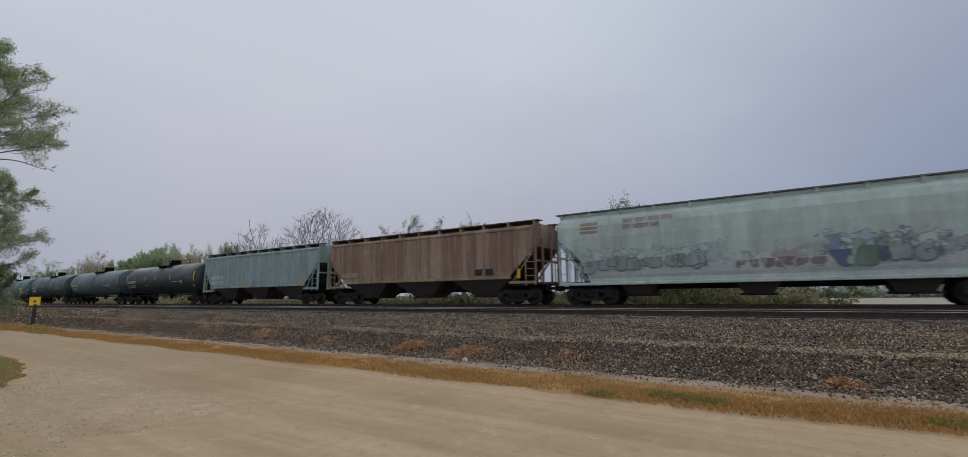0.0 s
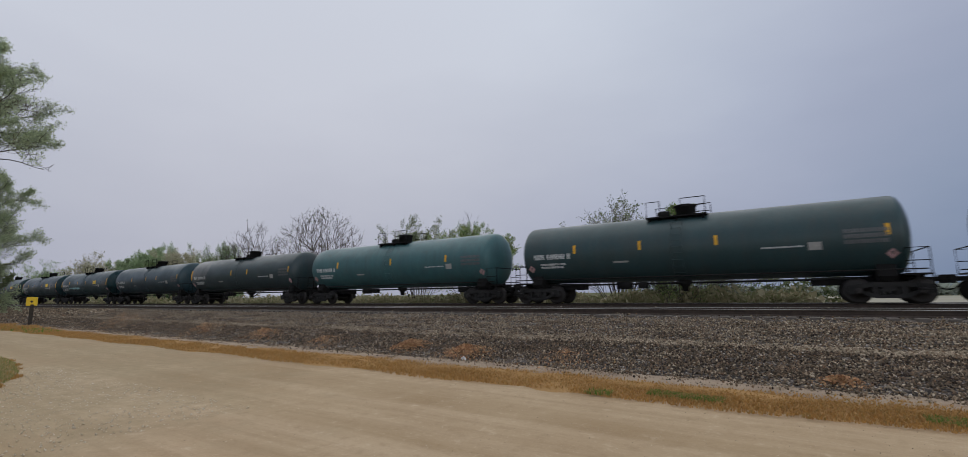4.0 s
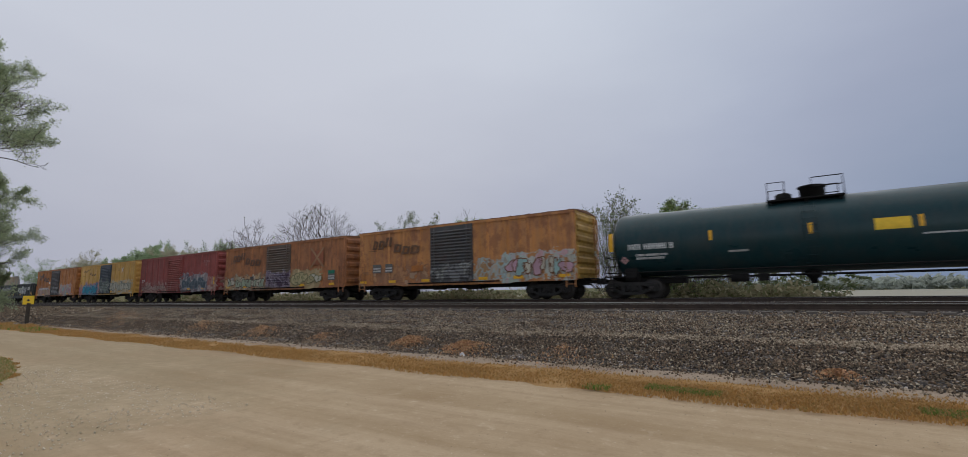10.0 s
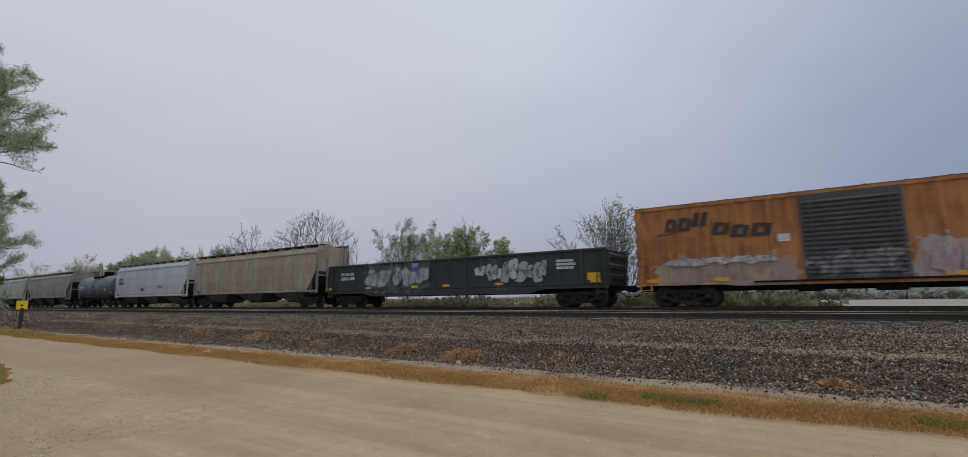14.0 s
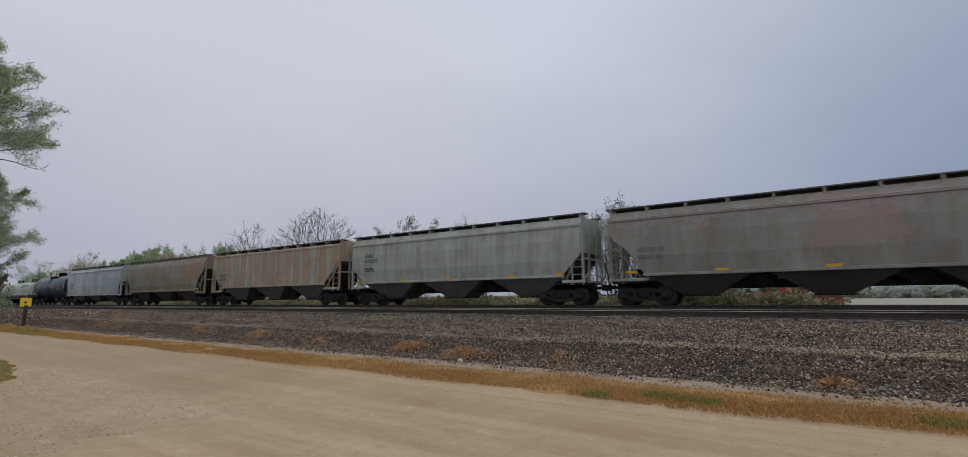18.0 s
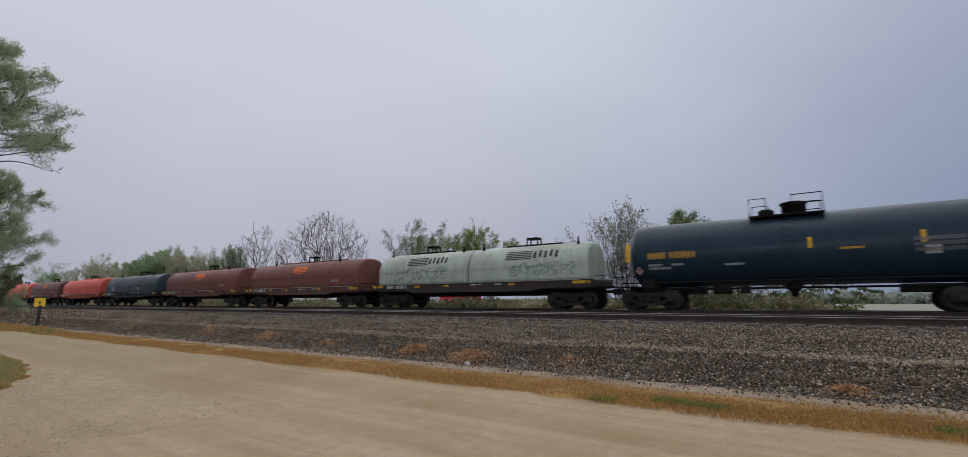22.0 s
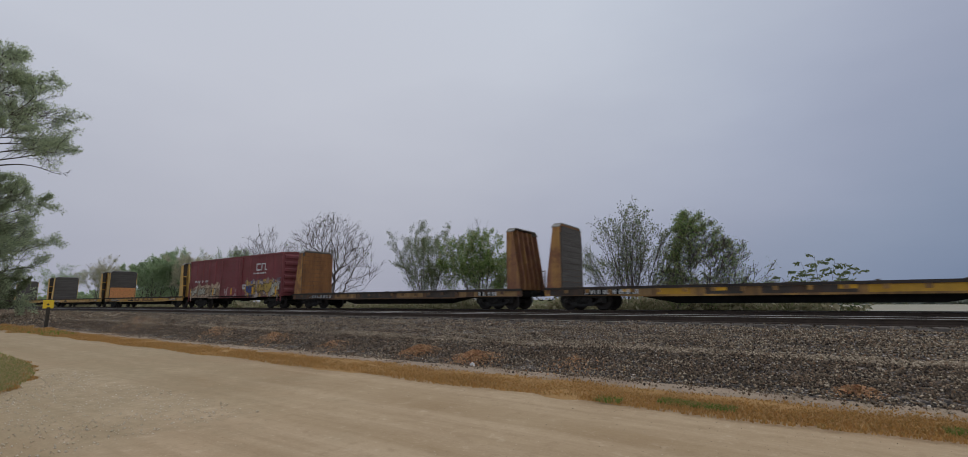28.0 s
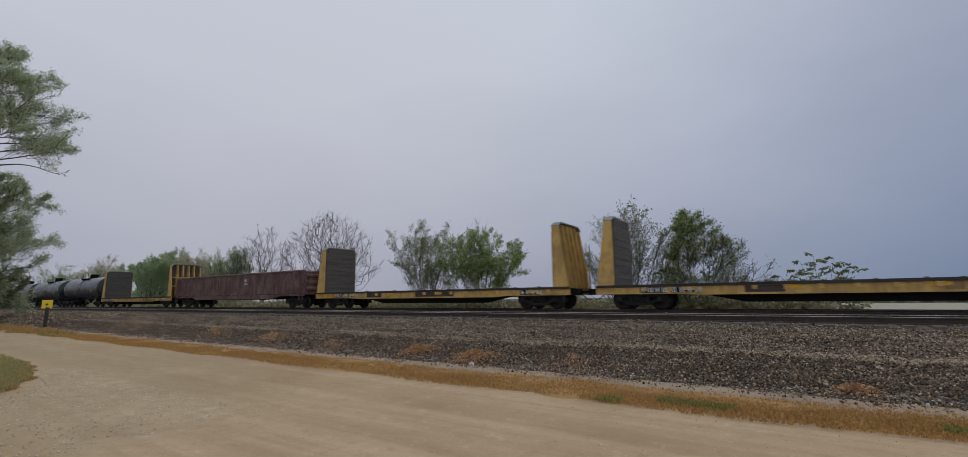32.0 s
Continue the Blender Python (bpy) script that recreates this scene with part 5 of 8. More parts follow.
def coil_car(label, span, frame_mat, hood_mat, hoods=1, top=3.42):
    """A coil steel car: trough frame with side walkways under one or two lift-off hoods."""
    car = car_base("coil_car", label, "coil car", span, 2.15)
    L = span - 1.5
    for q in (-1, 1):
        sill = [(-L / 2, 1.42), (-L / 2, 1.12), (-L / 2 + 2.6, 1.08), (-L / 2 + 3.4, 0.92), (L / 2 - 3.4, 0.92), (L / 2 - 2.6, 1.08), (L / 2, 1.12), (L / 2, 1.42)]
        part("side_sill", Shape().prism(sill, "y", min(q * 1.36, q * 1.46), max(q * 1.36, q * 1.46)), frame_mat, car)
        part("walkway", Shape().box(-L / 2, L / 2, min(q * 1.3, q * 1.54), max(q * 1.3, q * 1.54), 1.42, 1.47), frame_mat, car)
        me = Shape().box(-0.03, 0.03, min(q * 1.46, q * 1.52), max(q * 1.46, q * 1.52), 1.14, 1.42).mesh("sill_bracket", frame_mat)
        for i in range(19):
            part("sill_bracket", me, None, car, "", pose(-L / 2 + 0.3 + (L - 0.6) * i / 18, 0, 0))
    part("trough", Shape().box(-L / 2, L / 2, -1.3, 1.3, 1.02, 1.42, 0.03), frame_mat, car)
    for e in (-1, 1):
        xe = e * L / 2
        part("end_platform", Shape().box(min(xe, xe + e * 0.5), max(xe, xe + e * 0.5), -1.4, 1.4, 1.05, 1.12), M["under"], car)
        s = Shape()
        for y in (-1.35, 1.35):
            s.tube([(xe + e * 0.45, y, 1.1), (xe + e * 0.45, y, 1.6), (xe + e * 0.05, y, 1.6)], 0.02, 6)
        s.tube([(xe + e * 0.45, -1.35, 1.6), (xe + e * 0.45, -0.5, 1.6)], 0.02, 6)
        part("end_handrail", s, M["under"], car)
    prof = [(1.47, 1.34), (1.6, 1.36), (2.2, 1.37)]
    prof += [(2.2 + (top - 2.2) * math.sin(a * math.pi / 24), 1.37 * math.cos(a * math.pi / 24) ** 0.8) for a in range(1, 12)] + [(top, 0.0)]
    hl = (L - 0.5) / hoods
    yf = lambda z: float(np.interp(z, [p[0] for p in prof], [p[1] for p in prof]))
    for i in range(hoods):
        x0 = -(L - 0.5) / 2 + hl * i + 0.03
        x1 = x0 + hl - 0.06

        def ring(x, k):
            near = [(x, -y * k, 1.47 + (z - 1.47) * k) for z, y in prof]
            return near + [(x, -y, z) for x, y, z in reversed(near[:-1])]

        hood = part("hood", Shape().loft([ring(x0, 0.93), ring(x0 + 0.05, 0.98), ring(x0 + 0.16, 1.0), ring(x1 - 0.16, 1.0), ring(x1 - 0.05, 0.98), ring(x1, 0.93)], True, True), hood_mat, car)
        c = (x0 + x1) / 2
        rl = hl * (0.24 if hoods > 1 else 0.3)
        s = Shape().box(c - rl, c + rl, -0.07, 0.07, top - 0.03, top + 0.1)
        part("ridge_beam", s, M["under"] if hoods > 1 else hood_mat, hood)
        s = Shape()
        for y in (-0.22, 0.22):
            s.tube([(c - 0.36, y, top - 0.04), (c - 0.3, y, top + 0.4), (c + 0.3, y, top + 0.4), (c + 0.36, y, top - 0.04)], 0.05, 6)
        s.box(c - 0.34, c + 0.34, -0.27, 0.27, top + 0.36, top + 0.46)
        part("lift_frame", s, M["under"], hood)
        for a in ((-0.3, 0.3) if hoods == 1 else (-0.4, 0.4)):
            s = Shape().box(c + a * hl - 0.07, c + a * hl + 0.07, -0.75, -0.66, 3.0, 3.42).tube([(c + a * hl, -0.7, 3.3), (c + a * hl, -0.7, 3.68)], 0.045, 6)
            part("lift_bracket", s, M["under"], hood)
        for q in (-1, 1):
            part("hood_flange", Shape().box(x0 + 0.1, x1 - 0.1, min(q * 1.355, q * 1.395), max(q * 1.355, q * 1.395), 2.2, 2.24), hood_mat, hood)
        for a in (-0.47, 0.0, 0.47):
            part("hood_rib", Shape().box(c + a * hl - 0.05, c + a * hl + 0.05, -1.4, -1.34, 1.5, 2.35), hood_mat, hood)
    return car, yf, L


def bulkhead_flat(label, span, mat, wood_mats, deck_mat, tall=4.4, wall_mat=None):
    """A bulkhead flat car: long deck with stake pockets and a fishbelly sill, a braced upright wall at each end.
    wood_mats: lining of the two walls, the rear one first."""
    car = car_base("bulkhead_flat", label, "flat car", span, 2.6)
    L = span - 1.35
    w = 1.42
    for q in (-1, 1):
        sill = [(-L / 2, 1.1), (-L / 2, 0.7), (-L / 2 + 3.6, 0.7), (-L / 2 + 4.6, 0.64), (L / 2 - 4.6, 0.64), (L / 2 - 3.6, 0.7), (L / 2, 0.7), (L / 2, 1.1)]
        part("side_sill", Shape().prism(sill, "y", min(q * (w - 0.06), q * w), max(q * (w - 0.06), q * w)), mat, car)
        part("sill_flange", Shape().box(-L / 2, L / 2, min(q * w, q * (w + 0.07)), max(q * w, q * (w + 0.07)), 1.0, 1.12), M["bay_dark"], car)
        for i in range(18):
            x = -L / 2 + 1.2 + (L - 2.4) * i / 17
            part("stake_pocket", Shape().box(x - 0.09, x + 0.09, min(q * w, q * (w + 0.08)), max(q * w, q * (w + 0.08)), 0.83, 1.0), mat, car)
    belly = [(-L / 2 + 3.4, 0.9), (-L / 2 + 6.2, 0.33), (L / 2 - 6.2, 0.33), (L / 2 - 3.4, 0.9)]
    part("fishbelly_sill", Shape().prism(belly, "y", -0.62, 0.62), M["under"], car)
    deck = part("deck", Shape().box(-L / 2 + 0.9, L / 2 - 0.9, -w + 0.04, w - 0.04, 0.98, 1.08), deck_mat, car)
    rnd = random.Random(int(span * 100))
    for i in range(15):
        x = -L / 2 + 1.9 + (L - 3.8) * i / 14 + rnd.uniform(-0.2, 0.2)
        part("deck_cleat", Shape().box(x - 0.06, x + 0.06, -w + 0.05, -w + 0.2, 1.08, 1.08 + rnd.uniform(0.03, 0.1)), deck_mat, deck)
    for e in (-1, 1):
        xo, xi = e * L / 2, e * (L / 2 - 0.9)
        xt = e * (L / 2 - 0.42)
        wall = part("bulkhead", Shape().prism([(-w + 0.05, 1.08), (w - 0.05, 1.08), (w - 0.05, tall - 0.16), (w - 0.3, tall), (-w + 0.3, tall), (-w + 0.05, tall - 0.16)], "x", min(xi, xi + e * 0.06), max(xi, xi + e * 0.06)), wood_mats[2], car)
        for q in (-1, 1):
            side = [(xi, 0.8), (xo - e * 0.08, 0.8), (xo - e * 0.12, 1.5), (xi + e * 0.36, tall - 0.17), (xi, tall - 0.17)]
            part("side_plate", Shape().prism(side, "y", min(q * (w - 0.05), q * w), max(q * (w - 0.05), q * w)), wall_mat or mat, wall)
        for y in (-0.8, -0.27, 0.27, 0.8):
            s = Shape().prism([(xi + e * 0.06, 1.08), (xo - e * 0.1, 1.08), (xo - e * 0.14, 1.5), (xi + e * 0.34, tall - 0.05), (xi + e * 0.06, tall - 0.05)], "y", y - 0.05, y + 0.05)
            part("brace", s, wall_mat or mat, wall)
        for z in (2.2, 3.1):
            part("cross_rib", Shape().box(min(xi + e * 0.06, xi + e * 0.3), max(xi + e * 0.06, xi + e * 0.3), -w + 0.05, w - 0.05, z - 0.05, z + 0.05), mat, wall)
        part("cap", Shape().box(min(xi - e * 0.03, xi + e * 0.42), max(xi - e * 0.03, xi + e * 0.42), -w + 0.28, w - 0.28, tall, tall + 0.06), M["cap"], wall)
        for q in (-1, 1):
            part("cap", Shape().prism([(q * (w - 0.28), tall + 0.06), (q * w, tall - 0.14), (q * w, tall - 0.2), (q * (w - 0.28), tall)], "x", min(xi - e * 0.03, xi + e * 0.42), max(xi - e * 0.03, xi + e * 0.42)), M["cap"], wall)
        for i in range(10):
            za = 1.12 + (tall - 1.22) * i / 10
            wp = w - 0.08 if i < 9 else w - 0.22
            part("plank", Shape().box(min(xi - e * 0.06, xi - e * 0.004), max(xi - e * 0.06, xi - e * 0.004), -wp, wp, za, za + (tall - 1.22) / 10 - 0.012), wood_mats[0 if e < 0 else 1], wall)
        ladder(car, xo + e * 0.03, 0.85, 1.25, 0.9, 2.2, "y", mat)
    return car, (lambda z: w + 0.005), L


# ---- the train ----
JOINTS = [8.0, -10.30, -27.92, -45.45, -63.17, -80.84, -98.28, -115.80, -133.59, -151.03, -168.78, -186.48, -204.25, -221.70,
          -238.43, -255.07, -271.64, -288.72, -305.65, -326.70, -345.10, -362.07, -374.40, -392.53, -410.11, -428.00, -445.81,
          -463.39, -477.94, -494.40, -509.60, -525.15, -541.03, -556.74, -571.60, -588.03, -610.57, -632.18, -649.17, -671.26,
          -693.37, -714.82, -737.07, -757.79, -773.3, -788.8, -804.3, -819.8]
TRAIN = []


def span_of(i):
    return JOINTS[i] - JOINTS[i + 1]


def enter(i, car):
    """Puts a car at its place in the train, where it stands at the start."""
    x = (JOINTS[i] + JOINTS[i + 1]) / 2
    car.matrix_basis = pose(x, TRAIN_Y, 0)
    TRAIN.append((car, x))
    return car


# covered hoppers at the head
W, K, GD, OR = M["white"], M["black"], M["gold"], M["orange"]
P1 = paint("hopper_grey", (0.5, 0.6, 0.545), (0.24, 0.25, 0.23), (0.24, 0.13, 0.08), 0.4, 0.15, 0.6, 0.4,
           [(-7.2, -1.0, 1.2, 2.6, [(0.42, 0.47, 0.45), (0.34, 0.4, 0.38), (0.48, 0.54, 0.51)], (0.22, 0.26, 0.25)),
            (-0.6, 2.6, 1.2, 2.3, [(0.55, 0.58, 0.56), (0.36, 0.32, 0.3), (0.48, 0.54, 0.5), (0.3, 0.2, 0.18)], (0.3, 0.32, 0.3)),
            (2.2, 5.6, 1.2, 2.7, [(0.12, 0.16, 0.34), (0.4, 0.44, 0.5), (0.14, 0.28, 0.16), (0.5, 0.54, 0.52)], (0.06, 0.07, 0.1)),
            (5.4, 8.5, 1.2, 2.2, [(0.4, 0.44, 0.44), (0.1, 0.1, 0.13), (0.3, 0.3, 0.32)], (0.08, 0.08, 0.1)),
            (-8, 8.5, 1.1, 1.75, [(0.56, 0.6, 0.58), (0.5, 0.52, 0.5)], (0.5, 0.55, 0.52))])
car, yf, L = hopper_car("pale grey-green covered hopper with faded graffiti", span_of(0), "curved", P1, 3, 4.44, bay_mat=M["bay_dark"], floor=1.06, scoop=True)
bars(car, -7.3, 3.95, [[0.9], [0.9], [0.9]], 0.14, yf, paint("faded_rust_letters", (0.32, 0.2, 0.15)))
bars(car, -5.2, 4.0, [[0.5, 0.5, 0.5, 0.5], [0.4, 0.7, 0.4]], 0.2, yf, paint("faded_rust_marks", (0.32, 0.2, 0.15)))
graffiti(car, -7.0, -1.6, 1.5, 2.4, 6, [spray("spray_grey_green", (0.36, 0.42, 0.39))], spray("spray_dark_grey", (0.16, 0.19, 0.18)), yf, 101, 0.2)
graffiti(car, -0.6, 2.2, 1.4, 2.1, 4, [spray("spray_dull_brown", (0.26, 0.22, 0.2))], spray("spray_off_white", (0.6, 0.63, 0.6)), yf, 102, 0.16)
graffiti(car, 2.5, 5.4, 1.35, 2.5, 4, [spray("spray_dull_blue", (0.12, 0.15, 0.27)), spray("spray_dull_green", (0.19, 0.27, 0.2)), spray("spray_grey_green", (0.36, 0.42, 0.39))], spray("spray_dark_grey", (0.16, 0.19, 0.18)), yf, 103, 0.26)
enter(0, car)
P2 = paint("hopper_rust", (0.42, 0.3, 0.22), (0.17, 0.09, 0.065), (0.5, 0.4, 0.29), 0.95, 0.7, 0.8, 0.4, [(-8, 8, 1.0, 1.7, [(0.38, 0.29, 0.15), (0.3, 0.2, 0.12)], (0.34, 0.24, 0.14))], (0.9, 0.9, 0.12), ((0.17, 0.08, 0.058), 0.6))
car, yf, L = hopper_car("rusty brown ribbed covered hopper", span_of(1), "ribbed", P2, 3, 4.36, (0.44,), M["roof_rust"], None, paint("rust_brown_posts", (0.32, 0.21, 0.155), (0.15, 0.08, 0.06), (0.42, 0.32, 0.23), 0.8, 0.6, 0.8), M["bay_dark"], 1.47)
bars(car, -6.6, 2.1, [[0.7, 0.7], [0.9, 0.5]], 0.3, yf, plain("cream_stencil", (0.42, 0.36, 0.26)))
for x in (4.4, 5.1):
    part("notice", decal(Shape(), x, x + 0.5, 1.6, 1.95, yf), M["black"], car)
enter(1, car)
P3 = paint("hopper_green", (0.36, 0.47, 0.46), (0.13, 0.15, 0.145), (0.16, 0.1, 0.07), 0.55, 0.15, 0.6)
car, yf, L = hopper_car("pale blue-green ribbed covered hopper", span_of(2), "ribbed", P3, 3, 4.36, (-0.27, -0.1, 0.375), bay_mat=M["bay_dark"], floor=1.47)
bars(car, -6.7, 2.45, [[0.8, 0.4, 0.6], [0.8, 0.6, 0.5]], 0.3, yf, W)
enter(2, car)

# tank cars
TANKS = [  # colour, dirt, label, reflectors, placard, stencil
    ((0.016, 0.02, 0.019), 0.3, "black tank car with yellow reflectors", (-0.47, -0.35, -0.18, -0.03, 0.17, 0.47), 0.0),
    ((0.055, 0.085, 0.095), 0.4, "dark blue-grey tank car with rusty top", (-0.47, -0.3, 0.0, 0.2, 0.47), 0.0),
    ((0.03, 0.04, 0.038), 0.4, "dull black-green tank car", (-0.3, -0.1, 0.1, 0.45), 0.0),
    ((0.05, 0.085, 0.08), 0.4, "dark green tank car", (-0.3, 0.02, 0.3), 0.0),
    ((0.032, 0.034, 0.033), 0.4, "dull black tank car with a grey patch", (-0.47, -0.05, 0.1, 0.45), 0.0),
    ((0.022, 0.034, 0.038), 0.3, "dark teal tank car with railed top platform", (-0.2, 0.02, 0.17, 0.45), 0.0),
    ((0.02, 0.025, 0.024), 0.25, "black tank car with white scrawls", (-0.47, -0.3, -0.12, 0.05, 0.25, 0.46), 0.2),
    ((0.016, 0.02, 0.02), 0.2, "glossy black tank car with yellow panel", (-0.47, -0.3, -0.12, 0.1, 0.32, 0.47), 0.2),
    ((0.014, 0.019, 0.018), 0.2, "clean glossy black tank car with yellow panel", (-0.49, -0.34, -0.18, 0.03, 0.28, 0.48), 0.2),
    ((0.016, 0.022, 0.021), 0.25, "black tank car with yellow reflectors", (-0.49, -0.22, 0.0, 0.2, 0.44), 0.12),
]
for k, (col, dirt, label, refl, plac) in enumerate(TANKS):
    worn = {1: [(-9, 9, 3.72, 4.5, [(0.2, 0.1, 0.06), (0.13, 0.085, 0.065), (0.06, 0.075, 0.08)], (0.12, 0.08, 0.065))],
            4: [(-8.6, -4.9, 2.2, 4.6, [(0.1, 0.105, 0.1), (0.13, 0.13, 0.125)], (0.09, 0.09, 0.088))]}.get(k, ())
    mt = paint("tank_paint_%s" % "abcdefghij"[k], (col[0] * (0.7 if k > 5 else 1.1), col[1] * (1.9 if k > 5 else 1.7), col[2] * (2.2 if k > 5 else 1.85)), (0.028, 0.056, 0.06), (0.2, 0.08, 0.035), dirt, 0.4 if k == 1 else 0.06, 0.36 if k > 5 else 0.45, 0.25 if k > 5 else 0.4, worn, coat=0.05 if k > 5 else 0.08)
    car, yf, L, cz = tank_car(label, span_of(3 + k), mt, 1.5, refl, plac)
    bars(car, -L * 0.44, cz - 0.05, [[0.6, 1.0, 0.2]], 0.25, yf, W)
    bars(car, -L * 0.42, cz - 0.5, [[0.4, 0.6, 0.3], [0.5, 0.7]], 0.1, yf, W)
    bars(car, L * 0.37, cz + 0.2, [[1.3], [1.3], [1.3]], 0.14, yf, M["grating"])
    bars(car, L * 0.2, cz - 0.3, [[0.9, 0.5]], 0.06, yf, W)
    if k == 6:
        graffiti(car, -4.9, -1.3, cz - 0.72, cz - 0.22, 4, [spray("spray_pale_aqua", (0.3, 0.5, 0.48))], spray("spray_tank_dark", (0.03, 0.05, 0.05)), yf, 117, 0.06)
    enter(3 + k, car)

# boxcars
RB = [(0.55, 0.5, 0.42), (0.2, 0.45, 0.5), (0.5, 0.3, 0.4), (0.35, 0.3, 0.2)]
DOOR = paint("boxcar_door_dark", (0.085, 0.085, 0.085), (0.03, 0.028, 0.026), (0.12, 0.06, 0.04), 0.5, 0.25, 0.6, 0.4, [(-1.5, 1.5, 1.1, 2.2, [(0.2, 0.2, 0.2), (0.08, 0.08, 0.08), (0.3, 0.3, 0.28)], (0.06, 0.06, 0.06))])
ROOF = paint("boxcar_roof", (0.22, 0.11, 0.06), (0.08, 0.05, 0.04), (0.2, 0.08, 0.04), 0.6, 0.4, 0.7)


def box_marks(car, yf, L, mat, solid=True):
    """The big name on the side, as slanted plain blocks."""
    for x0, z0, z1, ws in ((-L / 2 + 1.25, 3.42, 4.0, (0.42, 0.5, 0.22, 0.22)), (-L / 2 + 3.1, 3.0, 3.52, (0.6, 0.6, 0.7))):
        x = x0
        h = (z1 - z0) if solid else 0.2
        for j, wd in enumerate(ws):
            zt = z1 if (wd < 0.3 or x0 > -L / 2 + 3 and j == 0) else z1 - 0.16
            wd = wd if solid else wd * 0.55
            y = -yf(0) - 0.006
            lean = lambda u, q: (x + u * wd + 0.14 * q, y, zt - h + q * h)
            s = Shape()
            if solid and wd > 0.3:
                for u0, u1, q0, q1 in ((0, 0.34, 0, 1), (0.66, 1, 0, 0.9), (0.34, 0.66, 0.72, 1), (0.34, 0.66, 0, 0.24)):
                    s.add([lean(u0, q0), lean(u1, q0), lean(u1, q1), lean(u0, q1)], [(0, 1, 2, 3)])
            else:
                s.add([lean(0, 0), lean(1, 0), lean(1, 1), lean(0, 1)], [(0, 1, 2, 3)])
            part("lettering", s, mat, car)
            x += wd + (0.1 if solid else 0.32)
    bars(car, -L * 0.44, 3.2, [[0.75], [0.1]], 0.05, yf, mat)


def notice(car, x, z, w, h, yf, mats):
    """A small painted notice: coloured plate and plain bars on it."""
    p = part("notice", decal(Shape(), x, x + w, z, z + h, yf, 1, 0.008), mats[0], car)
    s = Shape()
    for k in range(2):
        decal(s, x + 0.05, x + w - 0.05, z + 0.08 + k * 0.16, z + 0.17 + k * 0.16, yf, 1, 0.013)
    part("lettering", s, M["stencil_pale"] if mats[1] is W else mats[1], p, "", None, "stuff")


GREY_P = plain("notice_dark", (0.13, 0.12, 0.11), 0.7)
GREEN_P = plain("notice_green", (0.02, 0.16, 0.09), 0.7)
P = paint("boxcar_orange_bright", (0.63, 0.265, 0.072), (0.3, 0.19, 0.12), (0.25, 0.1, 0.055), 0.85, 0.85, 0.65, 0.4,
          [(3.3, 7.6, 1.0, 2.5, [(0.5, 0.42, 0.3), (0.3, 0.46, 0.42), (0.62, 0.58, 0.5), (0.55, 0.36, 0.42), (0.42, 0.2, 0.08)], (0.35, 0.5, 0.5)),
           (-7.4, -1.7, 0.95, 2.1, [(0.3, 0.15, 0.08), (0.2, 0.09, 0.05), (0.4, 0.3, 0.2), (0.42, 0.17, 0.05)], (0.22, 0.1, 0.05)),
           (1.6, 3.7, 1.0, 2.2, [(0.2, 0.1, 0.05), (0.42, 0.4, 0.34), (0.32, 0.2, 0.1)], (0.3, 0.45, 0.46))], (0.7, 0.7, 0.45))
car, yf, L = box_car("orange boxcar with rust stains and graffiti, dark door", span_of(13), P, DOOR, ROOF, end_mat=paint("boxcar_end_yellow", (0.55, 0.32, 0.06), (0.12, 0.08, 0.04), dirty=0.7, rusty=0.35))
box_marks(car, yf, L, paint("faded_black_marks", (0.15, 0.075, 0.035)))
notice(car, -L / 2 + 1.3, 1.75, 0.75, 0.55, yf, (GREY_P, W))
notice(car, -L / 2 + 2.4, 1.75, 0.65, 0.55, yf, (GREY_P, W))
part("repaint_patch", decal(Shape(), -3.0, -2.1, 1.75, 2.1, yf), paint("patch_orange", (0.5, 0.17, 0.03)), car, "fresh orange paint patch")
reflectors(car, (-7.2, -4.6, -1.9, 2.2, 4.4, 7.0), 1.18, yf, 0.6, 0.16)
graffiti(car, 3.7, 7.3, 1.15, 2.25, 5, [spray("spray_cream", (0.58, 0.54, 0.42)), spray("spray_pale_teal", (0.34, 0.52, 0.48)), spray("spray_pink", (0.56, 0.34, 0.4))], spray("spray_rust_brown", (0.22, 0.1, 0.05)), yf, 104, 0.28)
enter(13, car)
P = paint("boxcar_orange_brown", (0.47, 0.185, 0.07), (0.17, 0.1, 0.065), (0.19, 0.085, 0.05), 0.65, 0.7, 0.7, 0.4,
          [(-7.5, -1.6, 0.95, 2.1, [(0.5, 0.46, 0.36), (0.36, 0.4, 0.28), (0.3, 0.14, 0.08), (0.5, 0.36, 0.2)], (0.16, 0.14, 0.1)),
           (1.5, 5.0, 0.95, 2.3, [(0.5, 0.42, 0.24), (0.44, 0.36, 0.2), (0.36, 0.28, 0.14)], (0.28, 0.26, 0.14))], (0.8, 0.8, 0.4))
D2 = paint("boxcar_door_tagged", (0.13, 0.095, 0.075), (0.07, 0.055, 0.045), (0.16, 0.08, 0.05), 0.5, 0.25, 0.6, 0.4, [(-1.6, 1.6, 0.9, 2.3, [(0.05, 0.03, 0.07), (0.3, 0.24, 0.32), (0.08, 0.05, 0.1)], (0.4, 0.34, 0.42))])
car, yf, L = box_car("rust-orange boxcar with graffiti along its foot", span_of(14), P, D2, ROOF)
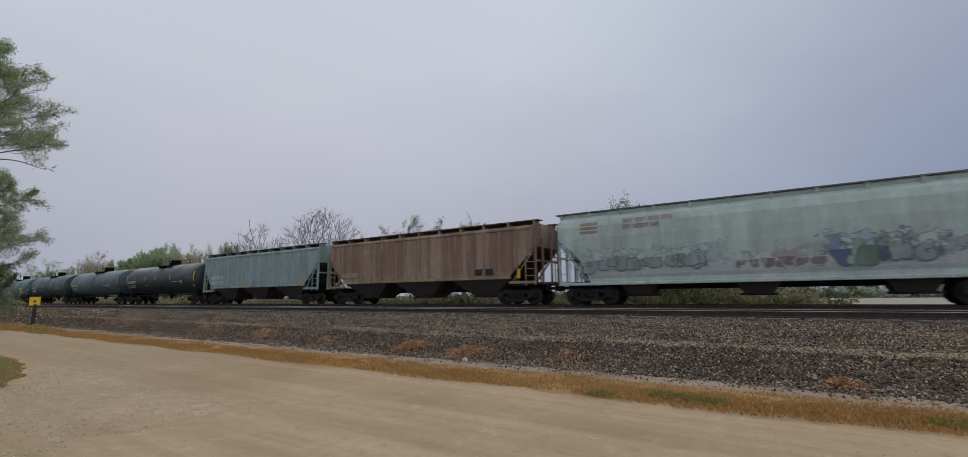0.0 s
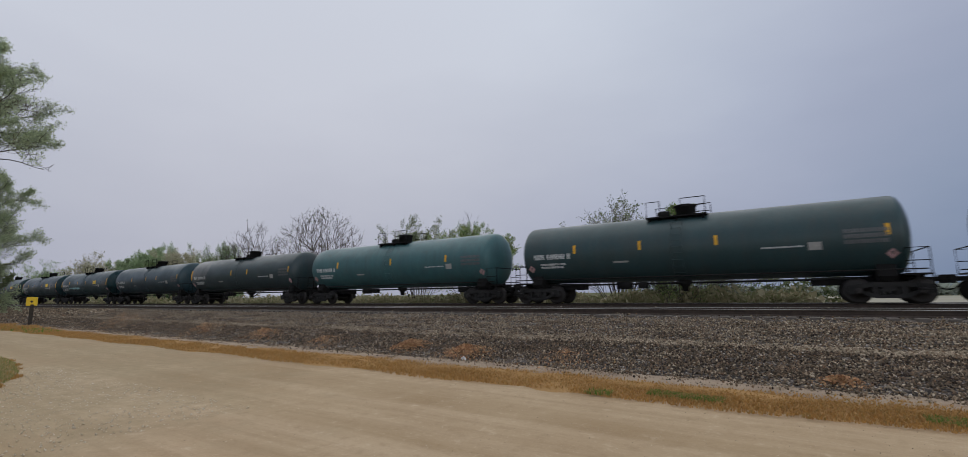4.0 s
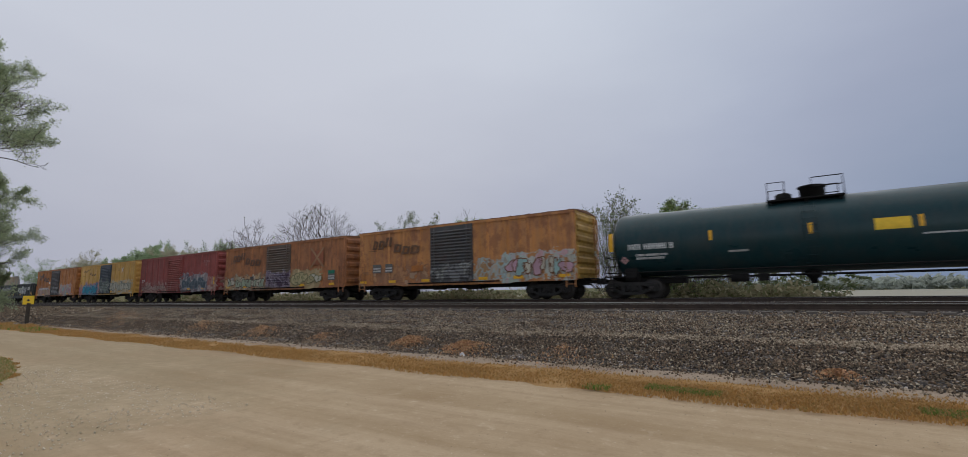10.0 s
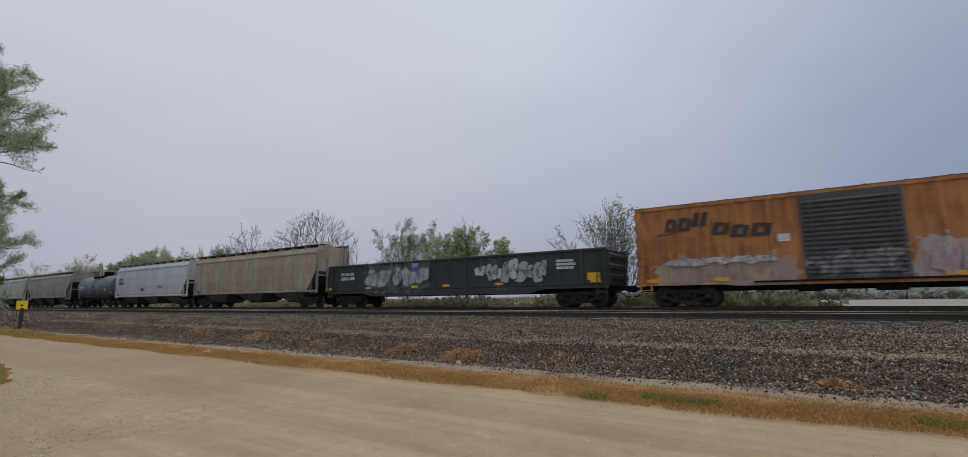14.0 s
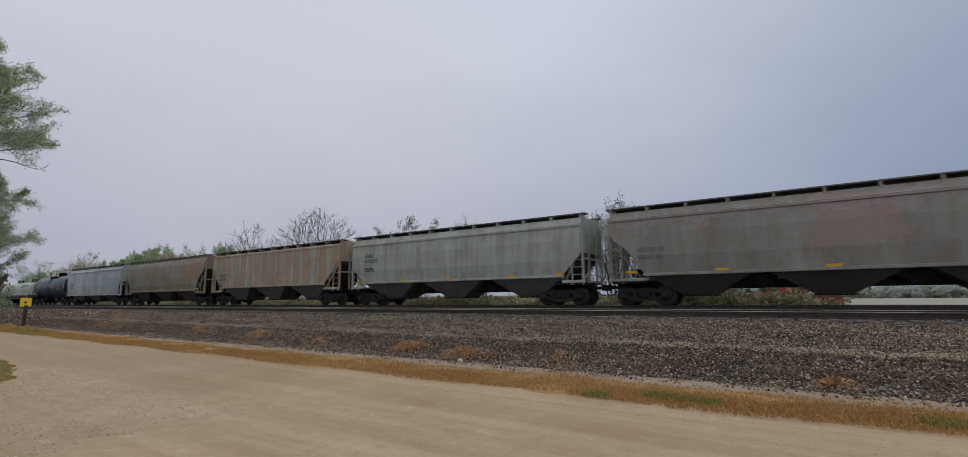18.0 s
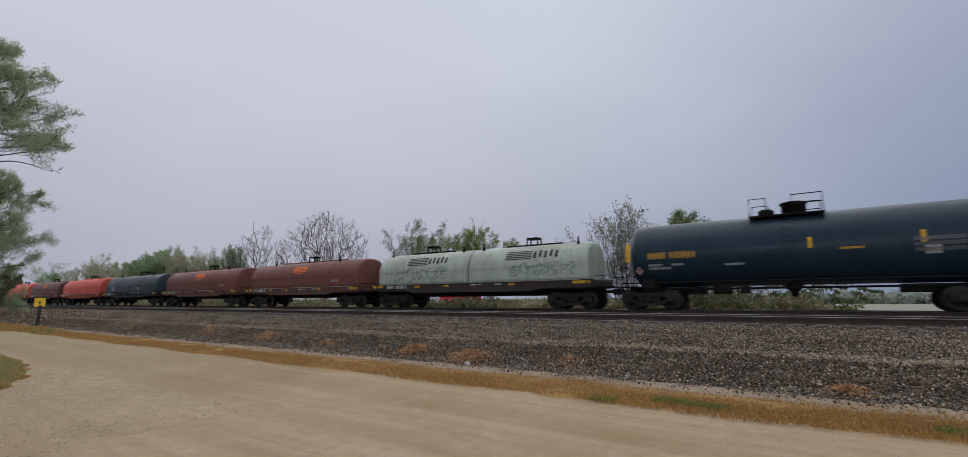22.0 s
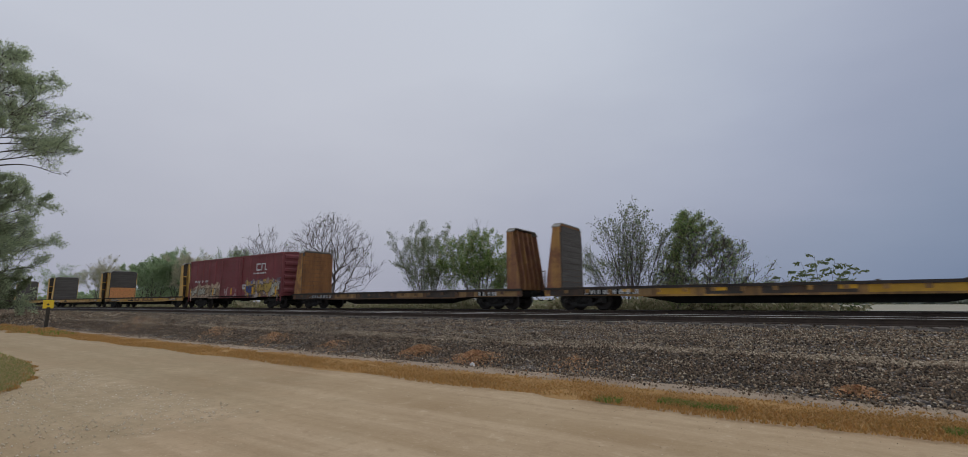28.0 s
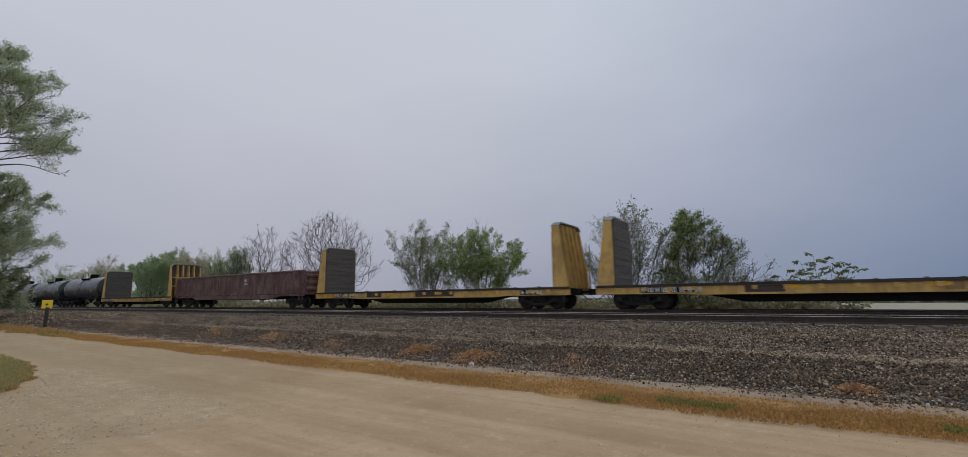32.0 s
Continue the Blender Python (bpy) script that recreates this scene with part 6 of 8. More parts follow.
box_marks(car, yf, L, paint("faded_brown_marks", (0.17, 0.085, 0.05)))
part("cross_ground", decal(Shape(), 4.0, 5.4, 2.55, 3.6, yf, 1, 0.005), paint("faded_brick_red", (0.34, 0.1, 0.04), rusty=0.6), car, "faded red square")
s = Shape().prism([(3.9, 2.4), (4.12, 2.4), (5.5, 3.8), (5.28, 3.8)], "y", -yf(0) - 0.012, -yf(0) - 0.009)
s.prism([(5.5, 2.4), (5.28, 2.4), (3.9, 3.8), (4.12, 3.8)], "y", -yf(0) - 0.016, -yf(0) - 0.013)
part("cross_mark", s, paint("faded_tan", (0.42, 0.24, 0.12)), car, "faded tan cross")
notice(car, 5.9, 1.45, 0.75, 0.7, yf, (GREY_P, W))
part("notice", decal(Shape(), 5.95, 6.6, 1.9, 2.12, yf, 1, 0.014), GREEN_P, car, "green notice plate")
notice(car, -L / 2 + 1.0, 1.6, 0.5, 0.4, yf, (GREY_P, W))
notice(car, -L / 2 + 3.9, 1.6, 0.5, 0.4, yf, (GREY_P, K))
reflectors(car, (-7.0, -4.4, 3.0, 6.3), 1.18, yf, 0.55, 0.16)
graffiti(car, 1.8, 5.0, 1.15, 2.1, 4, [spray("spray_cream", (0.58, 0.54, 0.42)), spray("spray_straw", (0.5, 0.42, 0.22))], spray("spray_moss", (0.2, 0.2, 0.1)), yf, 105, 0.3)
graffiti(car, -7.2, -1.9, 1.05, 1.95, 7, [spray("spray_cream", (0.58, 0.54, 0.42)), spray("spray_sage", (0.38, 0.44, 0.32))], spray("spray_dark_brown", (0.1, 0.06, 0.04)), yf, 106, 0.24)
enter(14, car)
P = paint("boxcar_red", (0.33, 0.072, 0.06), (0.1, 0.05, 0.05), (0.13, 0.05, 0.04), 0.45, 0.4, 0.65, 0.4,
          [(-7.7, -1.2, 0.9, 1.95, [(0.34, 0.22, 0.2), (0.46, 0.38, 0.33), (0.2, 0.05, 0.045), (0.2, 0.05, 0.045)], (0.3, 0.16, 0.14)),
           (1.3, 6.2, 0.85, 2.6, [(0.06, 0.085, 0.11), (0.1, 0.13, 0.16), (0.08, 0.1, 0.13), (0.42, 0.43, 0.42)], (0.2, 0.24, 0.27)),
           (6.0, 7.6, 0.9, 2.2, [(0.36, 0.2, 0.17), (0.28, 0.12, 0.1), (0.45, 0.36, 0.3)], (0.3, 0.16, 0.14)),
           (-1.4, 0.9, 1.0, 1.9, [(0.2, 0.05, 0.045), (0.36, 0.24, 0.22), (0.2, 0.05, 0.045)], (0.2, 0.05, 0.045))])
car, yf, L = box_car("dark red boxcar with grey graffiti", span_of(15), P, P, ROOF, 12)
bars(car, L * 0.36, 3.7, [[0.3, 0.6], [-0.2, 0.25]], 0.2, yf, plain("faded_pink", (0.3, 0.13, 0.12)))
bars(car, -L * 0.46, 2.25, [[0.3, 0.3], [0.3]], 0.12, yf, W)
reflectors(car, (1.0, 2.9, 5.5, -6.8), 1.2, yf, 0.5, 0.14)
reflectors(car, (7.3,), 1.9, yf, 0.16, 0.7)
graffiti(car, 1.6, 6.0, 1.05, 2.35, 4, [spray("spray_slate_blue", (0.07, 0.1, 0.13))], spray("spray_blue_grey", (0.18, 0.22, 0.25)), yf, 110, 0.5)
graffiti(car, -6.9, -1.8, 1.1, 1.75, 7, [spray("spray_dusty_rose", (0.4, 0.28, 0.25))], spray("spray_dark_red", (0.2, 0.05, 0.045)), yf, 111, 0.17)
enter(15, car)
P = paint("boxcar_yellow", (0.72, 0.42, 0.1), (0.25, 0.14, 0.05), (0.3, 0.13, 0.04), 0.45, 0.25, 0.6, 0.4,
          [(-7.7, -1.7, 0.9, 2.35, [(0.36, 0.15, 0.28), (0.42, 0.22, 0.3), (0.3, 0.12, 0.24)], (0.42, 0.26, 0.26)),
           (-6.7, -2.2, 0.8, 2.1, [(0.03, 0.36, 0.52), (0.02, 0.24, 0.42), (0.08, 0.45, 0.58), (0.03, 0.3, 0.46)], (0.02, 0.06, 0.12)),
           (1.5, 7.4, 0.95, 2.45, [(0.55, 0.5, 0.38), (0.4, 0.42, 0.36), (0.66, 0.36, 0.07), (0.55, 0.52, 0.44)], (0.4, 0.38, 0.28))])
D3 = paint("boxcar_door_blue", (0.055, 0.075, 0.1), (0.04, 0.04, 0.04), (0.1, 0.08, 0.06), 0.4, 0.1, 0.55, 0.4, [(-1.5, 1.5, 1.1, 2.6, [(0.2, 0.25, 0.2), (0.1, 0.14, 0.12), (0.4, 0.42, 0.38)], (0.06, 0.08, 0.08))])
car, yf, L = box_car("bright yellow boxcar with blue and purple graffiti", span_of(16), P, D3, paint("yellow_roof", (0.45, 0.28, 0.06), dirty=0.5, rusty=0.3))
box_marks(car, yf, L, M["black"], False)
reflectors(car, (-0.6, 0.5, 6.9, 4.2, 2.0), 1.2, yf, 0.5, 0.15)
bars(car, L * 0.23, 3.75, [[0.3, -0.6, 0.3], [0.3, -0.6, 0.3]], 0.1, yf, paint("brown_marks", (0.25, 0.16, 0.06)))
s = Shape().prism([(L * 0.3 - 0.3, 3.3), (L * 0.3 - 0.2, 3.3), (L * 0.3 + 0.3, 3.8), (L * 0.3 + 0.2, 3.8)], "y", -1.54, -1.53)
s.prism([(L * 0.3 + 0.3, 3.3), (L * 0.3 + 0.2, 3.3), (L * 0.3 - 0.3, 3.8), (L * 0.3 - 0.2, 3.8)], "y", -1.545, -1.535)
part("cross_mark", s, W, car)
graffiti(car, -6.5, -2.2, 1.0, 2.0, 6, [spray("spray_cyan", (0.04, 0.4, 0.55))], spray("spray_navy", (0.03, 0.13, 0.24)), yf, 107, 0.26)
graffiti(car, 1.8, 7.0, 1.15, 2.3, 6, [spray("spray_ivory", (0.58, 0.55, 0.44))], spray("spray_slate", (0.27, 0.29, 0.25)), yf, 108, 0.36)
enter(16, car)
P = paint("boxcar_orange_dark", (0.55, 0.22, 0.062), (0.12, 0.07, 0.04), (0.22, 0.08, 0.03), 0.55, 0.7, 0.65, 0.4,
          [(1.6, 6.2, 0.95, 2.4, [(0.46, 0.44, 0.4), (0.3, 0.44, 0.42), (0.42, 0.24, 0.2), (0.45, 0.3, 0.32)], (0.4, 0.36, 0.36)),
           (-7.0, -1.7, 0.8, 2.0, [(0.3, 0.22, 0.2), (0.36, 0.26, 0.24), (0.3, 0.24, 0.23), (0.4, 0.36, 0.22)], (0.36, 0.3, 0.28))])
car, yf, L = box_car("dark orange boxcar with grey door and graffiti", span_of(17), P, DOOR, ROOF)
box_marks(car, yf, L, paint("worn_black_marks", (0.045, 0.035, 0.03)))
graffiti(car, -L / 2 + 1.3, -2.3, 1.7, 2.15, 8, [spray("spray_white", (0.62, 0.6, 0.56))], spray("spray_mauve", (0.3, 0.22, 0.22)), yf, 109, 0.11)
graffiti(car, 1.9, 6.0, 1.1, 2.2, 5, [spray("spray_pale_teal", (0.34, 0.52, 0.48)), spray("spray_pink", (0.56, 0.34, 0.4))], spray("spray_cream", (0.58, 0.54, 0.42)), yf, 115, 0.26)
part("notice", decal(Shape(), -2.3, -1.9, 2.55, 2.85, yf), W, car, "small white notice")
reflectors(car, (-7.1, -4.4, 2.6, 5.0), 1.15, yf, 0.55, 0.15)
enter(17, car)

P = paint("gondola_black", (0.034, 0.045, 0.043), (0.07, 0.06, 0.05), (0.12, 0.06, 0.035), 0.4, 0.15, 0.6, 0.4,
          [(-6.2, -0.9, 1.0, 2.75, [(0.16, 0.17, 0.17), (0.1, 0.11, 0.11)], (0.12, 0.13, 0.13)),
           (2.6, 7.0, 1.0, 2.7, [(0.1, 0.11, 0.11), (0.05, 0.06, 0.055)], (0.05, 0.06, 0.055))])
car, yf, L = gondola("long black-green gondola with white graffiti", span_of(18), P)
bars(car, -L * 0.43, 2.3, [[0.35, 0.35, 0.35], [0.7, 0.5]], 0.2, yf, W)
part("placard", decal(Shape(), -2.3, -1.6, 1.75, 2.35, yf), plain("blue_patch", (0.03, 0.12, 0.42)), car, "blue painted patch")
part("placard", decal(Shape(), -2.2, -1.7, 2.4, 2.65, yf), plain("pale_blue_patch", (0.2, 0.3, 0.5)), car, "pale blue painted patch")
bars(car, L * 0.37, 2.35, [[0.9], [1.0], [0.9]], 0.12, yf, W)
part("reflector", decal(Shape(), L * 0.45, L * 0.45 + 0.6, 1.3, 1.65, yf), M["reflect"], car)
reflectors(car, [f * L for f in (-0.49, -0.3, -0.1, 0.02, 0.2, 0.47)], 1.25, yf, 0.5, 0.14)
graffiti(car, -6.0, -1.2, 1.25, 2.55, 5, [spray("spray_silver", (0.46, 0.47, 0.47))], spray("spray_grey", (0.2, 0.21, 0.21)), yf, 112, 0.42)
graffiti(car, 2.7, 6.9, 1.25, 2.55, 5, [spray("spray_off_white", (0.6, 0.63, 0.6)), spray("spray_silver", (0.46, 0.47, 0.47))], spray("spray_black_green", (0.06, 0.07, 0.065)), yf, 113, 0.28)
enter(18, car)

P = paint("hopper_tan", (0.46, 0.41, 0.32), (0.18, 0.15, 0.11), (0.28, 0.17, 0.09), 0.6, 0.4, 0.65, 0.4, (), (1.1, 1.1, 0.3), ((0.34, 0.23, 0.14), 0.5))
car, yf, L = hopper_car("tan rust-streaked covered hopper", span_of(19), "lipped", P, 3, 4.45, (-0.3, 0.0, 0.3), None, paint("hopper_end_grey", (0.33, 0.33, 0.33)))
enter(19, car)
P = paint("hopper_white", (0.6, 0.635, 0.65), (0.2, 0.2, 0.2), (0.3, 0.2, 0.14), 0.35, 0.05, 0.55)
car, yf, L = hopper_car("clean pale grey covered hopper with black stencils", span_of(20), "lipped", P, 3, 4.45, (-0.42, -0.18, 0.03, 0.25, 0.42))
bars(car, -L * 0.44, 3.15, [[0.9], [1.3]], 0.3, yf, K)
bars(car, -L * 0.1, 2.0, [[0.6], [0.9], [0.9]], 0.08, yf, K)
bars(car, L * 0.14, 2.2, [[0.6], [0.9], [0.9]], 0.08, yf, K)
enter(20, car)
P = paint("tank_slate", (0.12, 0.16, 0.19), (0.05, 0.055, 0.06), (0.12, 0.1, 0.08), 0.5, 0.15, 0.55)
car, yf, L, cz = tank_car("short slate-blue tank car with end steps", span_of(21), P, 1.36, (-0.1, 0.1), 0.0)
bars(car, -L * 0.4, cz + 0.1, [[0.5, 0.4, 0.5], [0.6, 0.4]], 0.14, yf, W)
enter(21, car)
RUSTED = paint("worn_posts", (0.46, 0.43, 0.36), (0.26, 0.2, 0.15), (0.34, 0.19, 0.1), 0.5, 0.45, 0.75)
for i, col, dirt, rust, st, lab, mark in ((22, (0.32, 0.31, 0.26), (0.15, 0.14, 0.115), 0.3, "lipped", "grey-brown covered hopper with faded red patches", None),
                                          (23, (0.45, 0.47, 0.4), (0.16, 0.15, 0.13), 0.15, "lipped", "pale olive-grey covered hopper with stencils", K),
                                          (24, (0.46, 0.445, 0.37), (0.2, 0.17, 0.13), 0.3, "ribbed", "grey ribbed covered hopper streaked with rust", None),
                                          (25, (0.34, 0.315, 0.25), (0.15, 0.135, 0.105), 0.3, "curved", "brown weathered covered hopper", None),
                                          (26, (0.52, 0.575, 0.57), (0.2, 0.2, 0.2), 0.12, "lipped", "pale blue-grey covered hopper with grimy streaks", None)):
    P = paint("hopper_paint_%s" % "abcde"[i - 22], col, dirt, (0.26, 0.12, 0.06), 0.65, rust, 0.65, 0.4,
              [(-0.5, 2.2, 2.3, 4.2, [(0.3, 0.22, 0.19), (0.32, 0.2, 0.18)], (0.31, 0.24, 0.21)), (-9, 9, 3.6, 4.0, [(0.31, 0.24, 0.22), (0.33, 0.28, 0.25)], (0.31, 0.25, 0.22))] if i == 22 else
              ([(4.3, 7.6, 2.3, 4.1, [(0.3, 0.16, 0.1), (0.33, 0.2, 0.13)], (0.29, 0.2, 0.14))] if i == 25 else ()),
              (1.1, 1.1, 0.3), {24: ((0.4, 0.24, 0.13), 0.7), 25: ((0.25, 0.18, 0.125), 0.45)}.get(i))
    car, yf, L = hopper_car(lab, span_of(i), st, P, 3, 4.45, () if i == 24 else (-0.44, -0.22, 0.0, 0.25, 0.42), None, None, RUSTED if i == 24 else None, M["bay_dark"] if i in (22, 25) else None, {22: 1.42, 23: 1.48, 24: 1.52, 25: 1.4}.get(i, 1.25), i in (22, 25))
    if mark:
        bars(car, -L * 0.42, 3.3, [[0.8], [1.15]], 0.23, yf, plain("worn_dark_stencil", (0.09, 0.09, 0.085)))
        bars(car, -L * 0.42, 2.4, [[0.4, 0.4], [0.5, 0.4]], 0.1, yf, mark)
    else:
        bars(car, -L * 0.42, 2.6, [[0.8, 0.3], [0.7, 0.3]], 0.22, yf, M["grating"])
    enter(i, car)
P = paint("tank_black", (0.013, 0.034, 0.052), (0.035, 0.055, 0.07), (0.1, 0.05, 0.03), 0.3, 0.03, 0.38, 0.3, coat=0.08)
car, yf, L, cz = tank_car("short black tank car with gold lettering", span_of(27), P, 1.46, (-0.49, 0.05, 0.3, 0.48), 0.0)
bars(car, -L * 0.42, cz + 0.05, [[0.8, 1.1]], 0.28, yf, GD)
bars(car, -L * 0.42, cz - 0.45, [[0.6, -0.3, 0.5], [0.4, 0.5]], 0.1, yf, M["stencil_pale"])
bars(car, L * 0.12, cz - 0.12, [[0.7]], 0.08, yf, GD)
bars(car, L * 0.28, cz + 0.1, [[1.3], [1.3], [1.3]], 0.13, yf, M["grating"])
enter(27, car)

# coil cars
FB = paint("coil_frame_brown", (0.15, 0.07, 0.054), (0.05, 0.04, 0.035), (0.14, 0.07, 0.04), 0.5, 0.4, 0.7)
FD = paint("coil_frame_dark", (0.045, 0.035, 0.03), (0.03, 0.026, 0.024), (0.12, 0.06, 0.04), 0.5, 0.4, 0.7)
FK = paint("coil_frame_black", (0.018, 0.024, 0.025), (0.03, 0.026, 0.024), (0.08, 0.05, 0.035), 0.4, 0.2, 0.7)
FR = paint("coil_frame_red", (0.48, 0.085, 0.05), (0.08, 0.05, 0.04), (0.14, 0.07, 0.04), 0.6, 0.4, 0.7)
HW = paint("coil_hood_cream", (0.52, 0.58, 0.48), (0.18, 0.17, 0.14), (0.3, 0.18, 0.1), 0.5, 0.2, 0.6, 0.4,
           [(-5.6, -1.6, 1.7, 2.3, [(0.46, 0.49, 0.44), (0.42, 0.45, 0.4)], (0.05, 0.1, 0.08)), (3.0, 6.5, 1.8, 2.35, [(0.46, 0.49, 0.44), (0.4, 0.42, 0.35)], (0.08, 0.16, 0.1))])
HB = paint("coil_hood_brown", (0.2, 0.06, 0.045), (0.1, 0.055, 0.045), (0.24, 0.12, 0.09), 0.4, 0.35, 0.6)
HB2 = paint("coil_hood_dull_brown", (0.15, 0.06, 0.05), (0.08, 0.05, 0.045), (0.24, 0.12, 0.09), 0.4, 0.35, 0.6)
HG = paint("coil_hood_green", (0.026, 0.052, 0.055), (0.06, 0.06, 0.055), (0.1, 0.06, 0.04), 0.3, 0.1, 0.5)
HR = paint("coil_hood_red", (0.74, 0.1, 0.06), (0.3, 0.08, 0.05), (0.4, 0.2, 0.14), 0.35, 0.2, 0.6)
COILS = [(28, FD, HW, 2, "cream two-hood coil car with black emblem and graffiti"), (29, FB, HB, 1, "brown coil car with orange emblem"),
         (30, FB, HB, 1, "brown coil car with orange emblem"), (31, FK, HG, 1, "dark green coil car with pale emblem"),
         (32, FR, HR, 1, "bright red-orange coil car"), (33, FB, HB2, 1, "dull brown coil car with orange emblem"), (34, FR, HR, 1, "bright red-orange coil car")]
for i, fm, hm, hoods, lab in COILS:
    car, yf, L = coil_car(lab, span_of(i), fm, hm, hoods)
    side = lambda z: 1.47
    reflectors(car, [f * L for f in (-0.25, -0.1, 0.2)], 1.3, side, 0.45, 0.1)
    reflectors(car, [-0.475 * L, 0.46 * L], 1.33, side, 0.9, 0.14)
    bars(car, -L * 0.42, 1.4, [[0.6, 1.0]], 0.2, side, W)
    bars(car, L * 0.02, 1.36, [[0.4, 0.3, -0.8, 0.5]], 0.07, side, W)
    part("edge_stripe", Shape().box(-L * 0.46, L * 0.46, -1.552, -1.54, 1.43, 1.46), plain("pale_edge", (0.4, 0.36, 0.33)) if "pale_edge" not in bpy.data.materials else bpy.data.materials["pale_edge"], car, "pale worn walkway edge")
    if hoods == 2:
        for a in (-0.24, 0.24):
            s = Shape()
            for k in range(5):
                decal(s, a * L - 1.1, a * L + 0.5, 2.6 + k * 0.1, 2.655 + k * 0.1, yf, 1, 0.012)
            for k in range(5):
                decal(s, a * L + 0.6 + k * 0.31, a * L + 0.76 + k * 0.31, 2.64 + 0.05 * (k % 2), 3.0 + 0.05 * (k % 2), yf, 4, 0.012)
            part("emblem", s, K, car, "black striped emblem")
    elif hm in (HB, HB2):
        s = Shape()
        for k in range(4):
            decal(s, -0.85 + 0.02 * (k % 2) + 0.03 * k, 0.75 + 0.04 * (k % 2), 2.62 + k * 0.105, 2.70 + k * 0.105, yf, 2, 0.014)
        decal(s, -0.82, -0.62, 2.62, 3.02, yf, 4, 0.013)
        decal(s, 0.55, 0.76, 2.62, 3.02, yf, 4, 0.013)
        decal(s, -0.45, 0.4, 2.5, 2.56, yf, 1, 0.012)
        part("emblem", s, OR, car, "orange oblong emblem")
        bars(car, L * 0.28, 1.95, [[0.5, 0.2]], 0.14, yf, plain("chalk_mark", (0.35, 0.25, 0.22)))
        bars(car, -L * 0.44, 2.5, [[0.3], [0.25]], 0.12, yf, plain("chalk_marks", (0.32, 0.2, 0.18)))
    elif hm is HG:
        em, ex, ez = Shape(), -L * 0.32, 1.95
        ribbon(em, [(ex + 0.4 * math.cos(k * 0.7854), ez + 0.26 * math.sin(k * 0.7854)) for k in range(9)], 0.09, -1.385)
        ribbon(em, [(ex - 0.25, ez - 0.1), (ex - 0.05, ez + 0.12), (ex + 0.22, ez + 0.08)], 0.1, -1.385)
        ribbon(em, [(ex - 0.1, ez - 0.16), (ex + 0.15, ez - 0.08), (ex + 0.25, ez - 0.14)], 0.08, -1.385)
        part("emblem", em, M["stencil_pale"], car, "pale oval outline emblem", None, "stuff")
        bars(car, L * 0.05, 2.0, [[0.5, -0.5, 0.9], [-1.3, 0.6]], 0.1, lambda z: 1.38, M["stencil_pale"])
    else:
        bars(car, -L * 0.42, 1.85, [[0.9]], 0.2, yf, plain("pale_pink", (0.6, 0.4, 0.36)))
    enter(i, car)

# flat cars, boxcar, gondola, last tanks
YP = paint("flat_pale_yellow", (0.74, 0.46, 0.13), (0.3, 0.2, 0.1), (0.25, 0.14, 0.07), 0.5, 0.4, 0.65, 0.4, (), (0.9, 0.9, 0.6))
YB = paint("flat_yellow", (0.6, 0.32, 0.075), (0.14, 0.09, 0.05), (0.14, 0.08, 0.045), 0.75, 0.65, 0.7, 0.4, (), (0.9, 0.9, 0.6), ((0.12, 0.075, 0.05), 0.5))
OB = paint("flat_worn_orange", (0.5, 0.26, 0.075), (0.12, 0.06, 0.045), (0.17, 0.07, 0.055), 0.6, 0.8, 0.75, 0.4, (), (0.8, 0.8, 0.5), ((0.18, 0.07, 0.055), 0.55))
BB = paint("flat_brown", (0.12, 0.075, 0.05), (0.05, 0.04, 0.035), (0.25, 0.13, 0.05), 0.6, 0.5, 0.75)
DK = two_scale("deck_wood", [(0.1, 0.075, 0.05), (0.15, 0.11, 0.075), (0.04, 0.03, 0.025), (0.24, 0.19, 0.13)], 1.5, 12.0, 0.9, 0.02, 0.2, (4, 0.5, 1))
WD = two_scale("bulkhead_dark_wood", [(0.085, 0.075, 0.066), (0.12, 0.108, 0.096), (0.04, 0.034, 0.03), (0.2, 0.18, 0.165)], 1.2, 9.0, 0.9, 0.02, 0.2, (1, 0.4, 5))
WR = two_scale("bulkhead_rusty_sheet", [(0.28, 0.13, 0.05), (0.18, 0.085, 0.04), (0.09, 0.05, 0.03), (0.36, 0.18, 0.07)], 1.2, 7.0, 0.85, 0.02, 0.2, (1, 1.5, 0.5))
GOLD_P = paint("sill_golden_patch", (0.64, 0.35, 0.03), (0.3, 0.17, 0.06), dirty=0.3, rusty=0.15, rough=0.6)
DARK_P = paint("sill_dark_patch", (0.075, 0.065, 0.055), (0.04, 0.035, 0.03), (0.2, 0.1, 0.05), 0.6, 0.3, 0.8)
TAN_P = paint("sill_tan_patch", (0.42, 0.26, 0.11), (0.15, 0.09, 0.05), (0.2, 0.09, 0.04), 0.8, 0.5, 0.8)
RED_P = paint("sill_reddish_patch", (0.5, 0.17, 0.08), (0.25, 0.12, 0.06), (0.5, 0.3, 0.1), 0.6, 0.4, 0.75)
PALE_TONES = (None, None, None, TAN_P, GOLD_P, DARK_P)
SILL_TONES = (GOLD_P, DARK_P, TAN_P, None, TAN_P, DARK_P, RED_P, DARK_P)
